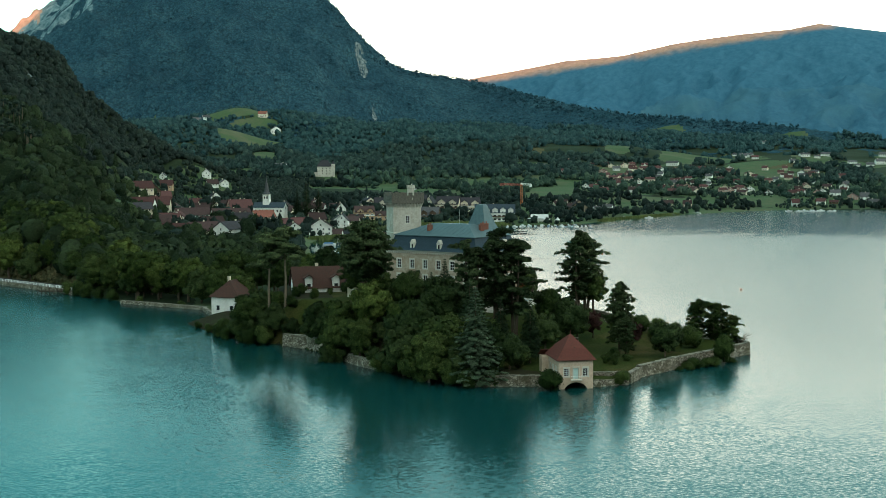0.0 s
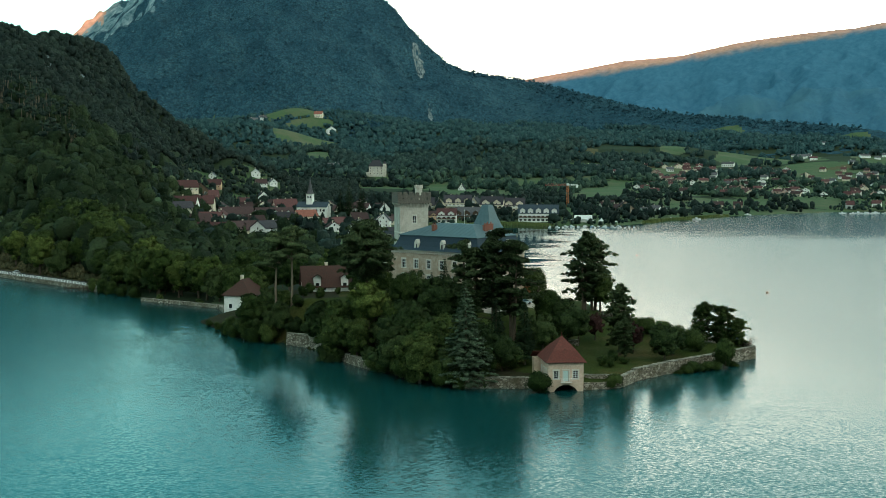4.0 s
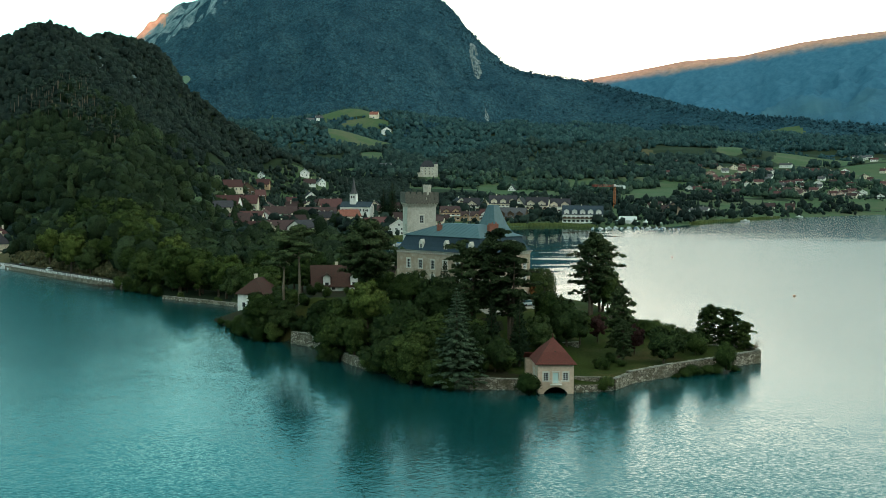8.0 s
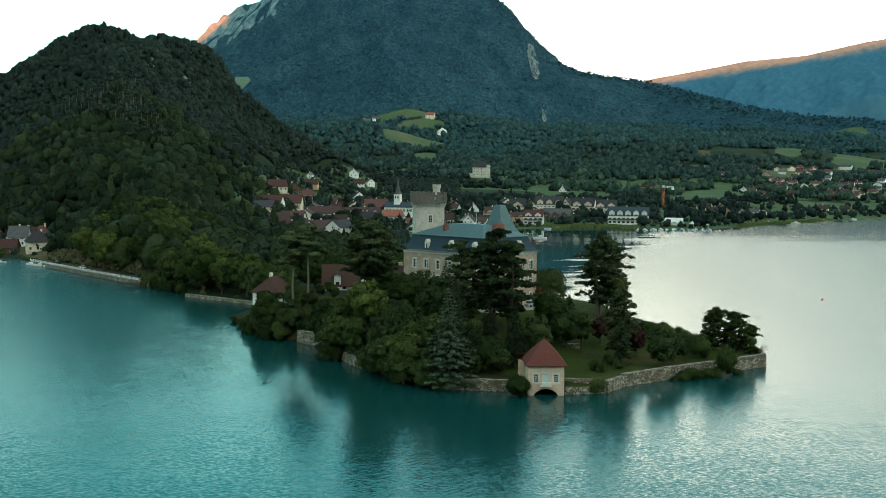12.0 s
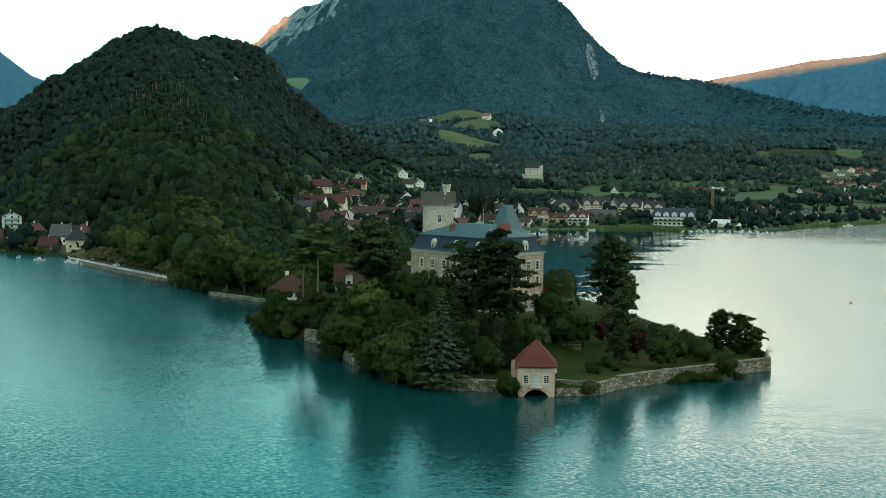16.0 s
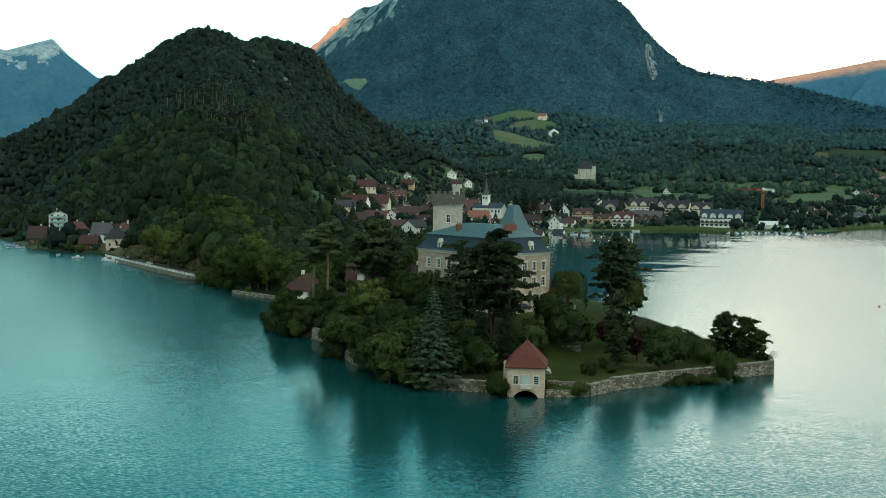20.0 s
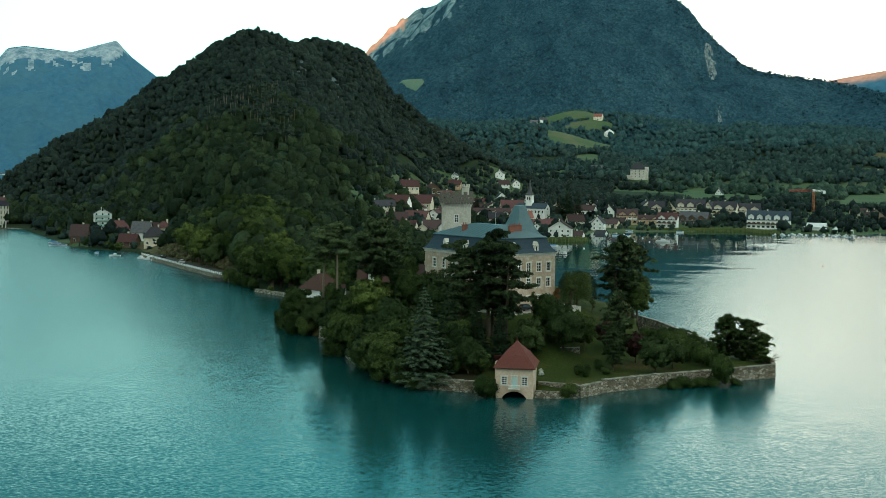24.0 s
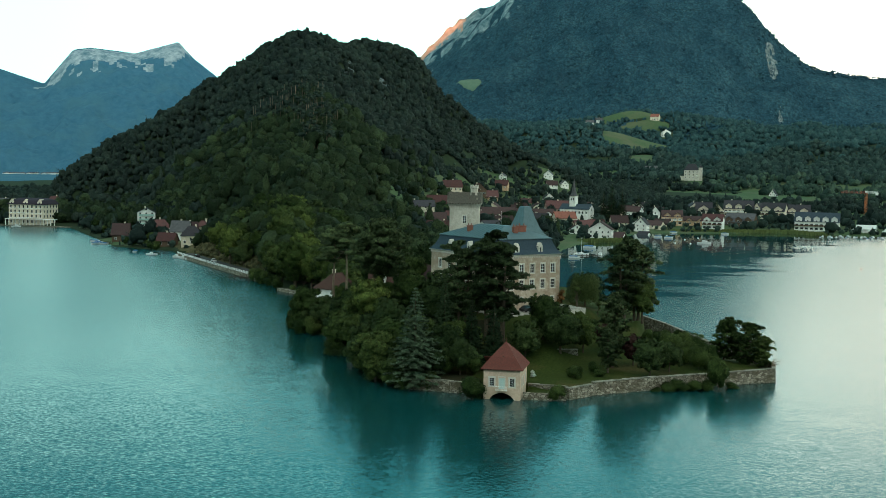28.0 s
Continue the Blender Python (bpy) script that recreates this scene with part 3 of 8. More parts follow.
MOUNT_R = [(12, 4000, 738), (185, 3944, 700), (280, 3888, 622), (355, 3831, 522), (420, 3774, 424), (508, 3761, 380), (640, 3790, 362), (775, 3814, 347),
           (970, 3402, 249), (1083, 3207, 210), (1196, 3057, 192), (1404, 2796, 160), (1527, 2554, 119), (2100, 2300, 90)]
MOUNT_L = [(-1010, 4520, 330), (-930, 4490, 430), (-893, 4465, 485), (-840, 4455, 545), (-755, 4447, 615), (-670, 4425, 664), (-596, 4411, 684), (-434, 4279, 760), (-121, 4148, 833), (12, 4000, 738)]
FAR_R = [(809, 4622, 393), (940, 4596, 418), (1299, 4504, 486), (1514, 4434, 505), (1721, 4355, 550), (1921, 4268, 575), (2112, 4175, 590), (2204, 4126, 608), (2413, 4005, 568), (3200, 3700, 520)]
FAR_L = [(-3000, 3700, 470), (-2425, 4002, 403), (-2290, 4082, 354), (-2195, 4135, 489), (-2140, 4165, 500), (-1988, 4241, 486), (-1841, 4309, 537), (-1780, 4335, 470), (-1688, 4372, 395), (-1400, 4480, 290)]


# gentle rises in the slopes: centre x, y, height, radius
KNOLLS = [(-15, 2880, 46, 170), (-60, 2480, 14, 120), (860, 1900, 10, 160)]


def along(x, y, line):
    """Distance to a ridge line, and the line's height as seen from there (a smooth mean that favours the nearest stretch)."""
    far, total, weight = np.full(x.shape, 1e9), np.zeros(x.shape), np.zeros(x.shape)
    for (x0, y0, z0), (x1, y1, z1) in zip(line, line[1:]):
        dx, dy = x1 - x0, y1 - y0
        s = np.clip(((x - x0) * dx + (y - y0) * dy) / (dx * dx + dy * dy), 0, 1)
        d = np.hypot(x - x0 - s * dx, y - y0 - s * dy)
        w = math.hypot(dx, dy) * (d + 4.0) ** -4
        far, total, weight = np.minimum(far, d), total + w * (z0 + s * (z1 - z0)), weight + w
    return far, total / weight


# the lake road, cut into the foot of the hill
ROAD = [(-181, 525), (-166, 504.5), (-140, 470), (-107.5, 428.5), (-103, 421)]


def land_height(x, y):
    x, y = np.asarray(x, float), np.asarray(y, float)
    d = np.hypot(x, y)
    land, edge = inside(x, y, SHORE)
    az = np.degrees(np.arctan2(x, np.maximum(y, 1e-3)))
    base = np.interp(d, [0, 700, 1000, 1600, 1850, 2300, 2825, 3300, 4000, 4400, 5200], [3, 4, 8, 22, 50, 92, 155, 175, 160, 110, 20])
    base = base * (1 + 0.30 * smooth(1700, 2300, d) * np.clip(wave_noise(x, y, 71, 3, 700), -1, 1))
    base = 4 + (base - 4) * (0.06 + 0.94 * smooth(-15, -6, az)) * (1 - 0.35 * smooth(14, 26, az))
    h = np.where(land, np.minimum(base, 0.9 + 0.09 * edge), -np.minimum(0.4 + edge * 0.25, 7.0))
    rough = np.clip(wave_noise(x, y, 3, 5, 520), -1.3, 1.3)
    fine = wave_noise(x, y, 8, 3, 60)
    fold = 62 * np.abs(wave_noise(x, y, 14, 3, 420)) + 18 * np.abs(wave_noise(x, y, 15, 2, 150))
    for line, slope, blunt in ((HILL_N, 0.75, 26), (HILL_S, 0.74, 26), (HILL_E, 0.72, 26), (MOUNT_R, 0.44, 0), (MOUNT_L, 0.72, 0), (FAR_R, 0.55, 0), (FAR_L, 0.42, 0)):
        far, high = along(x, y, line)
        lump = smooth(15, 120, far)
        r = high - slope * (np.hypot(far, blunt) - blunt) * (1 + 0.12 * rough * lump) + 3.5 * fine * smooth(40, 160, high) * (0.15 + lump) - fold * smooth(60, 300, far) * smooth(240, 420, high)
        h = np.where(land & (r > h - 12), np.maximum(h, r) + np.maximum(0, 12 - np.abs(h - r)) ** 2 / 48, h)
    for kx, ky, kh, kr in KNOLLS:
        h = h + kh * np.exp(-((x - kx) ** 2 + (y - ky) ** 2) / kr ** 2)
    crest = along(x, y, MOUNT_L)[0]
    h = h + 15 * wave_noise(x, y, 17, 3, 95) * smooth(260, 20, crest) * smooth(-420, -560, x) * land
    road = along(x, y, [(rx, ry, 0.0) for rx, ry in ROAD])[0]
    return np.where(land & (road < 40), np.minimum(h, 1.7 + 0.8 * np.maximum(0, road - 8.3)), h)


def land_at(x, y):
    return float(land_height(np.array([x]), np.array([y]))[0])


# meadows and cleared fields: centre x, y, half width, half depth, turn in degrees
FIELDS = [(-12, 2800, 84, 60, -1), (10, 2690, 60, 34, -1), (-5, 2410, 64, 130, -1), (17, 2089, 20, 130, -2), (348, 1398, 22, 130, -16), (366, 1395, 33, 130, -14), (554, 1719, 36, 69, -19),
          (840, 2067, 77, 130, -23), (825, 1797, 55, 130, -26), (620, 1441, 32, 94, -25), (565, 1241, 24, 48, -26), (1325, 2672, 61, 107, -27), (1128, 2969, 48, 57, -22),
          (729, 2219, 28, 130, -19), (160, 1499, 13, 130, -6), (181, 1379, 48, 109, -7), (1021, 1970, 33, 90, -29), (-565, 3690, 80, 15, 127)]
BARE = [(516, 2086, 22, 34, 0), (560, 1812, 40, 16, 20), (900, 1830, 60, 14, 25)]
ROCKS = [(376, 3690, 15, 60, 5), (384, 3400, 7, 30, 4), (-222, 1110, 6, 46, 12), (-250, 1085, 4, 30, 12), (-137, 815, 4, 14, 5), (-236, 980, 4, 9, 0)]


def in_ovals(x, y, ovals, grow=0.0, wobble=0.25):
    hit = np.zeros(np.shape(x), bool)
    edge = wobble * wave_noise(x, y, 21, 3, 90)
    for cx, cy, a, b, turn in ovals:
        c, s = math.cos(radians(turn)), math.sin(radians(turn))
        u, v = ((x - cx) * c + (y - cy) * s) / (a + grow), ((y - cy) * c - (x - cx) * s) / (b + grow)
        hit |= (np.abs(u) ** 3 + np.abs(v) ** 3) < 1 + edge
    return hit


VILLAGE_GROUND = [(-28, 880, 66, 250, 0)]


def hill_dist(x, y):
    return np.minimum(along(x, y, HILL_N)[0], np.minimum(along(x, y, HILL_S)[0], along(x, y, HILL_E)[0]))


def home_dist(x, y):
    """Distance to the nearest house."""
    d = np.full(len(x), 1e9)
    for hx, hy, *_ in ALL_HOMES + [(-16, 917)]:
        d = np.minimum(d, np.hypot(x - hx, y - hy))
    return d


def crags(x, y):
    """How bare the left-hand summit is: above 0 rock, below it forest."""
    crag = wave_noise(x, y, 33, 3, 110)
    bare = (210 + 170 * crag - along(x, y, MOUNT_L)[0]) / 90
    return np.clip(np.minimum(np.minimum(bare, (-455 - x) / 70), np.minimum((x + 1120) / 60, (crag + 0.55) * 4)), -2.5, 1.2)


def rocky(x, y):
    """Bare limestone: single cliffs, the crags of the left-hand summit, the scarp under the far plateau."""
    crag = wave_noise(x, y, 33, 3, 110)
    spur = crags(x, y) > 0
    far = along(x, y, FAR_L)[0]
    return (in_ovals(x, y, ROCKS, 4, 0.8) & (wave_noise(x, y, 35, 3, 30) > -0.15)) | spur | ((far > 10) & (far < 120 + 70 * crag) & (x < -1790) & (x > -2260))


def canopy(name, dark, light, tip, cell, depth, patch, rock=None):
    """Forest seen from afar: rounded crowns with painted shade in the gaps, in drifts of lighter and darker trees."""
    m, n, l, b = nodes(name)
    g = n.new("ShaderNodeNewGeometry")
    v = n.new("ShaderNodeTexVoronoi")
    v.inputs["Scale"].default_value = 1 / cell
    l.new(g.outputs["Position"], v.inputs["Vector"])
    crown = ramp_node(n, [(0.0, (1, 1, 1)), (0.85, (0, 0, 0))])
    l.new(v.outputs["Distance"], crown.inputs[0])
    shade = n.new("ShaderNodeSeparateColor")
    l.new(v.outputs["Color"], shade.inputs[0])
    big = noise_node(n, l, g.outputs["Position"], patch, 6, 0.65)
    tone = n.new("ShaderNodeMath")
    tone.operation = "MULTIPLY_ADD"
    l.new(shade.outputs[0], tone.inputs[0])
    tone.inputs[1].default_value = 0.35
    l.new(big.outputs["Fac"], tone.inputs[2])
    col = ramp_node(n, [(0.40, dark), (0.70, light), (0.95, tip)])
    l.new(tone.outputs[0], col.inputs[0])
    # shade between the crowns, multiplied into the leaf colour
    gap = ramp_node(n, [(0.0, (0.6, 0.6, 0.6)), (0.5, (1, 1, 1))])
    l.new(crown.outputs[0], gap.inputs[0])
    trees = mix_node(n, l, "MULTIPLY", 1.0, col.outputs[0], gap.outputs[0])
    if rock:
        # bare crags where the land gives rock, with ragged edges and ledges of scrub
        bare = n.new("ShaderNodeAttribute")
        bare.attribute_name = "crag"
        stretch = n.new("ShaderNodeMapping")
        stretch.inputs["Scale"].default_value = (1.0, 1.0, 0.35)
        l.new(g.outputs["Position"], stretch.inputs["Vector"])
        ragged = noise_node(n, l, stretch.outputs[0], 0.022, 6, 0.65)
        edge = n.new("ShaderNodeMath")
        edge.operation = "MULTIPLY_ADD"
        edge.inputs[1].default_value = 3.4
        l.new(ragged.outputs["Fac"], edge.inputs[0])
        l.new(bare.outputs["Fac"], edge.inputs[2])
        cover = n.new("ShaderNodeMapRange")
        cover.interpolation_type = "SMOOTHSTEP"
        cover.inputs["From Min"].default_value, cover.inputs["From Max"].default_value = 1.75, 2.15
        l.new(edge.outputs[0], cover.inputs["Value"])
        grain = noise_node(n, l, stretch.outputs[0], 0.05, 6, 0.7)
        stone = ramp_node(n, [(0.33, rock[0]), (0.50, rock[1]), (0.68, rock[2])])
        l.new(grain.outputs["Fac"], stone.inputs[0])
        trees = mix_node(n, l, "MIX", cover.outputs[0], trees, stone.outputs[0])
    l.new(trees, b.inputs["Base Color"])
    b.inputs["Roughness"].default_value, b.inputs["Specular IOR Level"].default_value = 0.95, 0.03
    bp = n.new("ShaderNodeBump")
    bp.inputs["Strength"].default_value, bp.inputs["Distance"].default_value = 0.9, depth
    gully = noise_node(n, l, g.outputs["Position"], 0.011, 5, 0.6)
    slope = n.new("ShaderNodeBump")
    slope.inputs["Strength"].default_value, slope.inputs["Distance"].default_value = 0.8, 70.0
    l.new(gully.outputs["Fac"], slope.inputs["Height"])
    l.new(slope.outputs[0], bp.inputs["Normal"])
    l.new(crown.outputs[0], bp.inputs["Height"])
    l.new(bp.outputs[0], b.inputs["Normal"])
    return m


M_FOREST = surface("forest_floor", (0.012, 0.020, 0.010), (0.026, 0.042, 0.020), 0.12, 0.95, 0.0, (0.018, 0.030, 0.015), 0.03)
# Mountain canopy: its blue is haze mixed into the leaf colours.
M_HIGH = canopy("hazy_mountain_forest", (0.0142, 0.0445, 0.0670), (0.0232, 0.0655, 0.0925), (0.0375, 0.0890, 0.1120), 6.5, 2.4, 0.008)
M_GRASS = surface("meadow_grass", (0.036, 0.072, 0.032), (0.070, 0.108, 0.050), 0.3, 0.95, 0.0, (0.098, 0.102, 0.060), 0.05)
M_ROCK = surface("limestone_cliff", (0.085, 0.115, 0.125), (0.23, 0.275, 0.285), 0.08, 0.95, 0.6, (0.030, 0.060, 0.060), 0.9, depth=6.0)
# Far slopes: the blue is distance haze put into the base colour.
M_FAR_FOREST = surface("hazy_distant_slopes", (0.0280, 0.0970, 0.1540), (0.0450, 0.1290, 0.1970), 0.02, 1.0, 0.6, (0.0506, 0.1288, 0.1704), 0.2, depth=8.0)
# Alpine grass with the orange of first sun put into its colour.
M_SUNLIT_ALP = surface("sunlit_alpine_grass", (0.24, 0.160, 0.125), (0.40, 0.285, 0.23), 0.02, 1.0, 0.0, (0.12, 0.13, 0.10), 0.3)
def tree_line():
    """The far ridge: haze-blue forest up to a ragged tree line that climbs with the crest, pasture above it painted in
    warm sunlit tones.
    """
    m, n, l, b = nodes("hazy_sunlit_ridge")
    g = n.new("ShaderNodeNewGeometry")
    tex = noise_node(n, l, g.outputs["Position"], 0.012, 5, 0.6)
    fine = noise_node(n, l, g.outputs["Position"], 0.05, 5, 0.6)
    dot = n.new("ShaderNodeVectorMath")
    dot.operation = "DOT_PRODUCT"
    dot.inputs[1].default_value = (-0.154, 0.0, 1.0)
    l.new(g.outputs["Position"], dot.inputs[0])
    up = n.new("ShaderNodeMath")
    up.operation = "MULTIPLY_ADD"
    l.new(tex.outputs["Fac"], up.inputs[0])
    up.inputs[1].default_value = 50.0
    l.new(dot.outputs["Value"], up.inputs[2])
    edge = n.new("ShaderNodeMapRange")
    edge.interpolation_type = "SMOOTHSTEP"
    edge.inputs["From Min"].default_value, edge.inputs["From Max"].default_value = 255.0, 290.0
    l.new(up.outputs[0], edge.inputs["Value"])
    # forest tones blued with painted haze
    hazy_wood = ramp_node(n, [(0.3, (0.0290, 0.1010, 0.1600)), (0.7, (0.0470, 0.1340, 0.2050))])
    # pasture tones warmed to strengthen the sunlit band on the crest
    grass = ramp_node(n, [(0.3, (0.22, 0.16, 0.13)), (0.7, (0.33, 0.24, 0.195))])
    l.new(fine.outputs["Fac"], hazy_wood.inputs[0])
    l.new(fine.outputs["Fac"], grass.inputs[0])
    l.new(mix_node(n, l, "MIX", edge.outputs[0], hazy_wood.outputs[0], grass.outputs[0]), b.inputs["Base Color"])
    b.inputs["Roughness"].default_value, b.inputs["Specular IOR Level"].default_value = 1.0, 0.02
    return m


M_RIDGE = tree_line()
# Same haze-blue canopy, with rock tones blued to match.
M_CRAG = canopy("hazy_summit_limestone", (0.0142, 0.0445, 0.0670), (0.0232, 0.0655, 0.0925), (0.0375, 0.0890, 0.1120), 6.5, 2.4, 0.008, ((0.030, 0.085, 0.105), (0.120, 0.190, 0.215), (0.250, 0.330, 0.350)))
# Limestone paled and blued, haze painted into the stone colour.
M_SCARP = surface("hazy_limestone_scarp", (0.13, 0.20, 0.25), (0.33, 0.40, 0.44), 0.03, 1.0, 0.6, (0.045, 0.12, 0.165), 0.8, depth=8.0)
# Meadow green paled, with distance haze put into the colour.
M_PASTURE = surface("high_pasture", (0.075, 0.130, 0.095), (0.115, 0.170, 0.120), 0.06, 0.95, 0.0, (0.14, 0.17, 0.12), 0.02)
M_SCRUB = surface("dry_bank", (0.045, 0.042, 0.020), (0.125, 0.104, 0.054), 0.5, 0.95, 0.3, (0.05, 0.06, 0.025), 0.3)

azs = np.radians(np.r_[np.linspace(-34, 34, 560), np.linspace(36, 324, 72)])
ds = np.r_[0.0, 150, 250, 330, np.geomspace(345, 4200, 430), np.linspace(4212, 5200, 90)]
gx, gy = np.sin(azs)[:, None] * ds, np.cos(azs)[:, None] * ds
gz = land_height(gx, gy)
na, nd = gx.shape
ii, jj = np.meshgrid(np.arange(na), np.arange(nd - 1), indexing="ij")
quads = np.stack([ii * nd + jj, ii * nd + jj + 1, (ii + 1) % na * nd + jj + 1, (ii + 1) % na * nd + jj], -1).reshape(-1, 4)
cx = gx.ravel()[quads].mean(1)
cy = gy.ravel()[quads].mean(1)
cd = np.hypot(cx, cy)
cz = gz.ravel()[quads].mean(1)
which = np.zeros(len(quads), int)
# the forest colour with painted haze, beyond about 2.6 km
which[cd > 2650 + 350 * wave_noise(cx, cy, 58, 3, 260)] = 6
which[(cd > 620) & (cd < 1900) & (cz < 60) & (cz > 1.5) & (hill_dist(cx, cy) > 300) & (wave_noise(cx, cy, 91, 3, 120) > -0.55)] = 1
which[(home_dist(cx, cy) < np.where(cx < -380, 12, 26)) & (cd > 620)] = 1
which[in_ovals(cx, cy, FIELDS[:-1])] = 1
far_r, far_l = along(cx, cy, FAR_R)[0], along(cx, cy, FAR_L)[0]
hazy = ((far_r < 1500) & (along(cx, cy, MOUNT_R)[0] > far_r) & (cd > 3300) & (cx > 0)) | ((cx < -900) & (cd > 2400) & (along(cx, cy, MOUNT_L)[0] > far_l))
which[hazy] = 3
which[rocky(cx, cy) & ~in_ovals(cx, cy, ROCKS, 4, 0.8)] = 2
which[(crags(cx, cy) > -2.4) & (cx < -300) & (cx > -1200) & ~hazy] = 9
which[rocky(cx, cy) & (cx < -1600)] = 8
# left tip of the summit, in the grass colour painted as sunlit
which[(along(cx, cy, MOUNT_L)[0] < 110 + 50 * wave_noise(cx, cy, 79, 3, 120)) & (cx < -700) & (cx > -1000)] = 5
which[in_ovals(cx, cy, BARE)] = 4
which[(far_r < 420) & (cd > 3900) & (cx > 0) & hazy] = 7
which[(cd < 1300) & (cz > -8) & (cz < 3.0) & (cx > -60)] = 1
which[(cd < 620) & (cz > 2) & (cz < 12) & (cx < -95)] = 4
ground = raw_mesh("ground", np.stack([gx, gy, gz], -1).reshape(-1, 3), quads, [M_FOREST, M_GRASS, M_ROCK, M_FAR_FOREST, M_SCRUB, M_SUNLIT_ALP, M_HIGH, M_RIDGE, M_SCARP, M_CRAG], mats=which)
ground.data.attributes.new("crag", "FLOAT", "POINT").data.foreach_set("value", crags(gx, gy).ravel().astype(np.float32))
for p in ground.data.polygons:
    p.use_smooth = True
tagged(ground, "wooded hill, mountain slopes, meadows and shore round the lake", "ground", kind="structure")

bm = bmesh.new()
bmesh.ops.create_grid(bm, x_segments=1, y_segments=1, size=6000)
water = link_mesh("water", bm, M_WATER)
water.matrix_world = pose(0, 0, LAKE)
tagged(water, "calm turquoise lake with fine wind ripples", "water", kind="structure")

# a high pasture in the forest, laid over the slope
mx, my, ma, mb, turn = FIELDS[-1]
fr, fa = np.meshgrid(np.linspace(0, 1, 9), np.linspace(0, math.tau, 49)[:-1], indexing="ij")
wavy = 1 + 0.12 * np.sin(3 * fa + 1) + 0.08 * np.sin(5 * fa)
c, sn = math.cos(radians(turn)), math.sin(radians(turn))
lx, ly = mx + fr * wavy * (ma * np.cos(fa) * c - mb * np.sin(fa) * sn), my + fr * wavy * (ma * np.cos(fa) * sn + mb * np.sin(fa) * c)
i0, j0 = np.meshgrid(np.arange(8), np.arange(48), indexing="ij")
lq = np.stack([i0 * 48 + j0, (i0 + 1) * 48 + j0, (i0 + 1) * 48 + (j0 + 1) % 48, i0 * 48 + (j0 + 1) % 48], -1).reshape(-1, 4)
pasture = raw_mesh("meadow", np.stack([lx, ly, land_height(lx, ly) + 5.0 - 6.0 * fr ** 4], -1).reshape(-1, 3), lq, M_PASTURE)
for p in pasture.data.polygons:
    p.use_smooth = True
tagged(pasture, "pale green pasture high in the mountain forest", "meadow", kind="structure")
for rx, ry, ra, rb, turn in ROCKS:
    # a ragged limestone ledge that lies on the slope
    fa, fb = np.meshgrid(np.linspace(-1.5, 1.5, 34), np.linspace(-1.5, 1.5, 60), indexing="ij")
    c, sn = math.cos(radians(turn)), math.sin(radians(turn))
    lx, ly = rx + fa * ra * c - fb * rb * sn, ry + fa * ra * sn + fb * rb * c
    lz = land_height(lx, ly) + 1.2 + 0.04 * ra * wave_noise(lx, ly, 47, 3, ra * 0.8)
    i0, j0 = np.meshgrid(np.arange(33), np.arange(59), indexing="ij")
    lq = np.stack([i0 * 60 + j0, (i0 + 1) * 60 + j0, (i0 + 1) * 60 + j0 + 1, i0 * 60 + j0 + 1], -1).reshape(-1, 4)
    qa, qb = fa.ravel()[lq].mean(1), fb.ravel()[lq].mean(1)
    qx, qy = lx.ravel()[lq].mean(1), ly.ravel()[lq].mean(1)
    lq = lq[(qa ** 2 + qb ** 2 < 1 + 0.7 * wave_noise(qx, qy, 61, 3, ra * 1.6)) & (wave_noise(qx * 3, qy, 35, 3, ra) > -0.35)]
    ledge = raw_mesh("cliff", np.stack([lx, ly, lz], -1).reshape(-1, 3), lq, M_ROCK)
    for p in ledge.data.polygons:
        p.use_smooth = True
    tagged(ledge, "bare pale limestone ledge among the trees", "cliff", kind="structure")

# ---- the woods ----
rng = np.random.default_rng(5)


def wood(name, x, y, leaves, crown, leaf, material, label, conifers=0.2, grid=DOME, rough=0.3):
    """Woodland as one mesh: each tree an uneven crown on its own spot with leaf sprays that fray its outline."""
    n = len(x)
    z = land_height(x, y)
    size = crown * rng.uniform(0.55, 1.4, n)
    z = z + size * rng.uniform(-0.45, 0.45, n)
    pointed = rng.random(n) < conifers
    tall = rng.uniform(0.8, 1.35, n)
    d, q = grid
    wave = np.sin(np.einsum("md,nde->nme", d, rng.normal(0, 2.8, (n, 3, 5))) + rng.uniform(0, math.tau, (n, 1, 5))).sum(-1)
    bump = 1 + rough * wave * 0.5
    hz = d[None, :, 2]
    u = np.clip(hz, 0, 1)
    side = np.where(pointed[:, None], (1 - u) ** 0.75 * 0.62 / np.maximum(np.hypot(d[:, 0], d[:, 1]), 0.05)[None], 1.0) * bump
    side = np.where(pointed[:, None] & (u > 0.95), 0.1, side)
    v = np.stack([x[:, None] + size[:, None] * side * d[None, :, 0], y[:, None] + size[:, None] * side * d[None, :, 1],
                  z[:, None] + size[:, None] * tall[:, None] * np.where(pointed[:, None], 0.3 + 2.2 * u, 1.0 + hz * bump)], -1)
    soft = unit_rows(d + [0, 0, 0.15])
    body = (v.reshape(-1, 3), (q[None] + (np.arange(n) * len(d))[:, None, None]).reshape(-1, 4), np.tile(soft, (n, 1)))
    k = np.repeat(np.arange(n), leaves)
    pick = rng.integers(0, len(d), len(k))
    c = v[k, pick] + rng.normal(0, 0.10, (len(k), 3)) * size[k][:, None]
    c += (c - np.stack([x[k], y[k], z[k] + size[k]], -1)) * rng.uniform(-0.05, 0.10, len(k))[:, None]
    fringe = cards(c, soft[pick], leaf * size[k] / crown * rng.uniform(0.6, 1.3, len(k)), rng, 0.6, 1.3)
    v, q, soft = joined(body, fringe)
    ob = raw_mesh(name, v, q, material, normals=soft)
    return tagged(ob, label, "woods", kind="stuff")


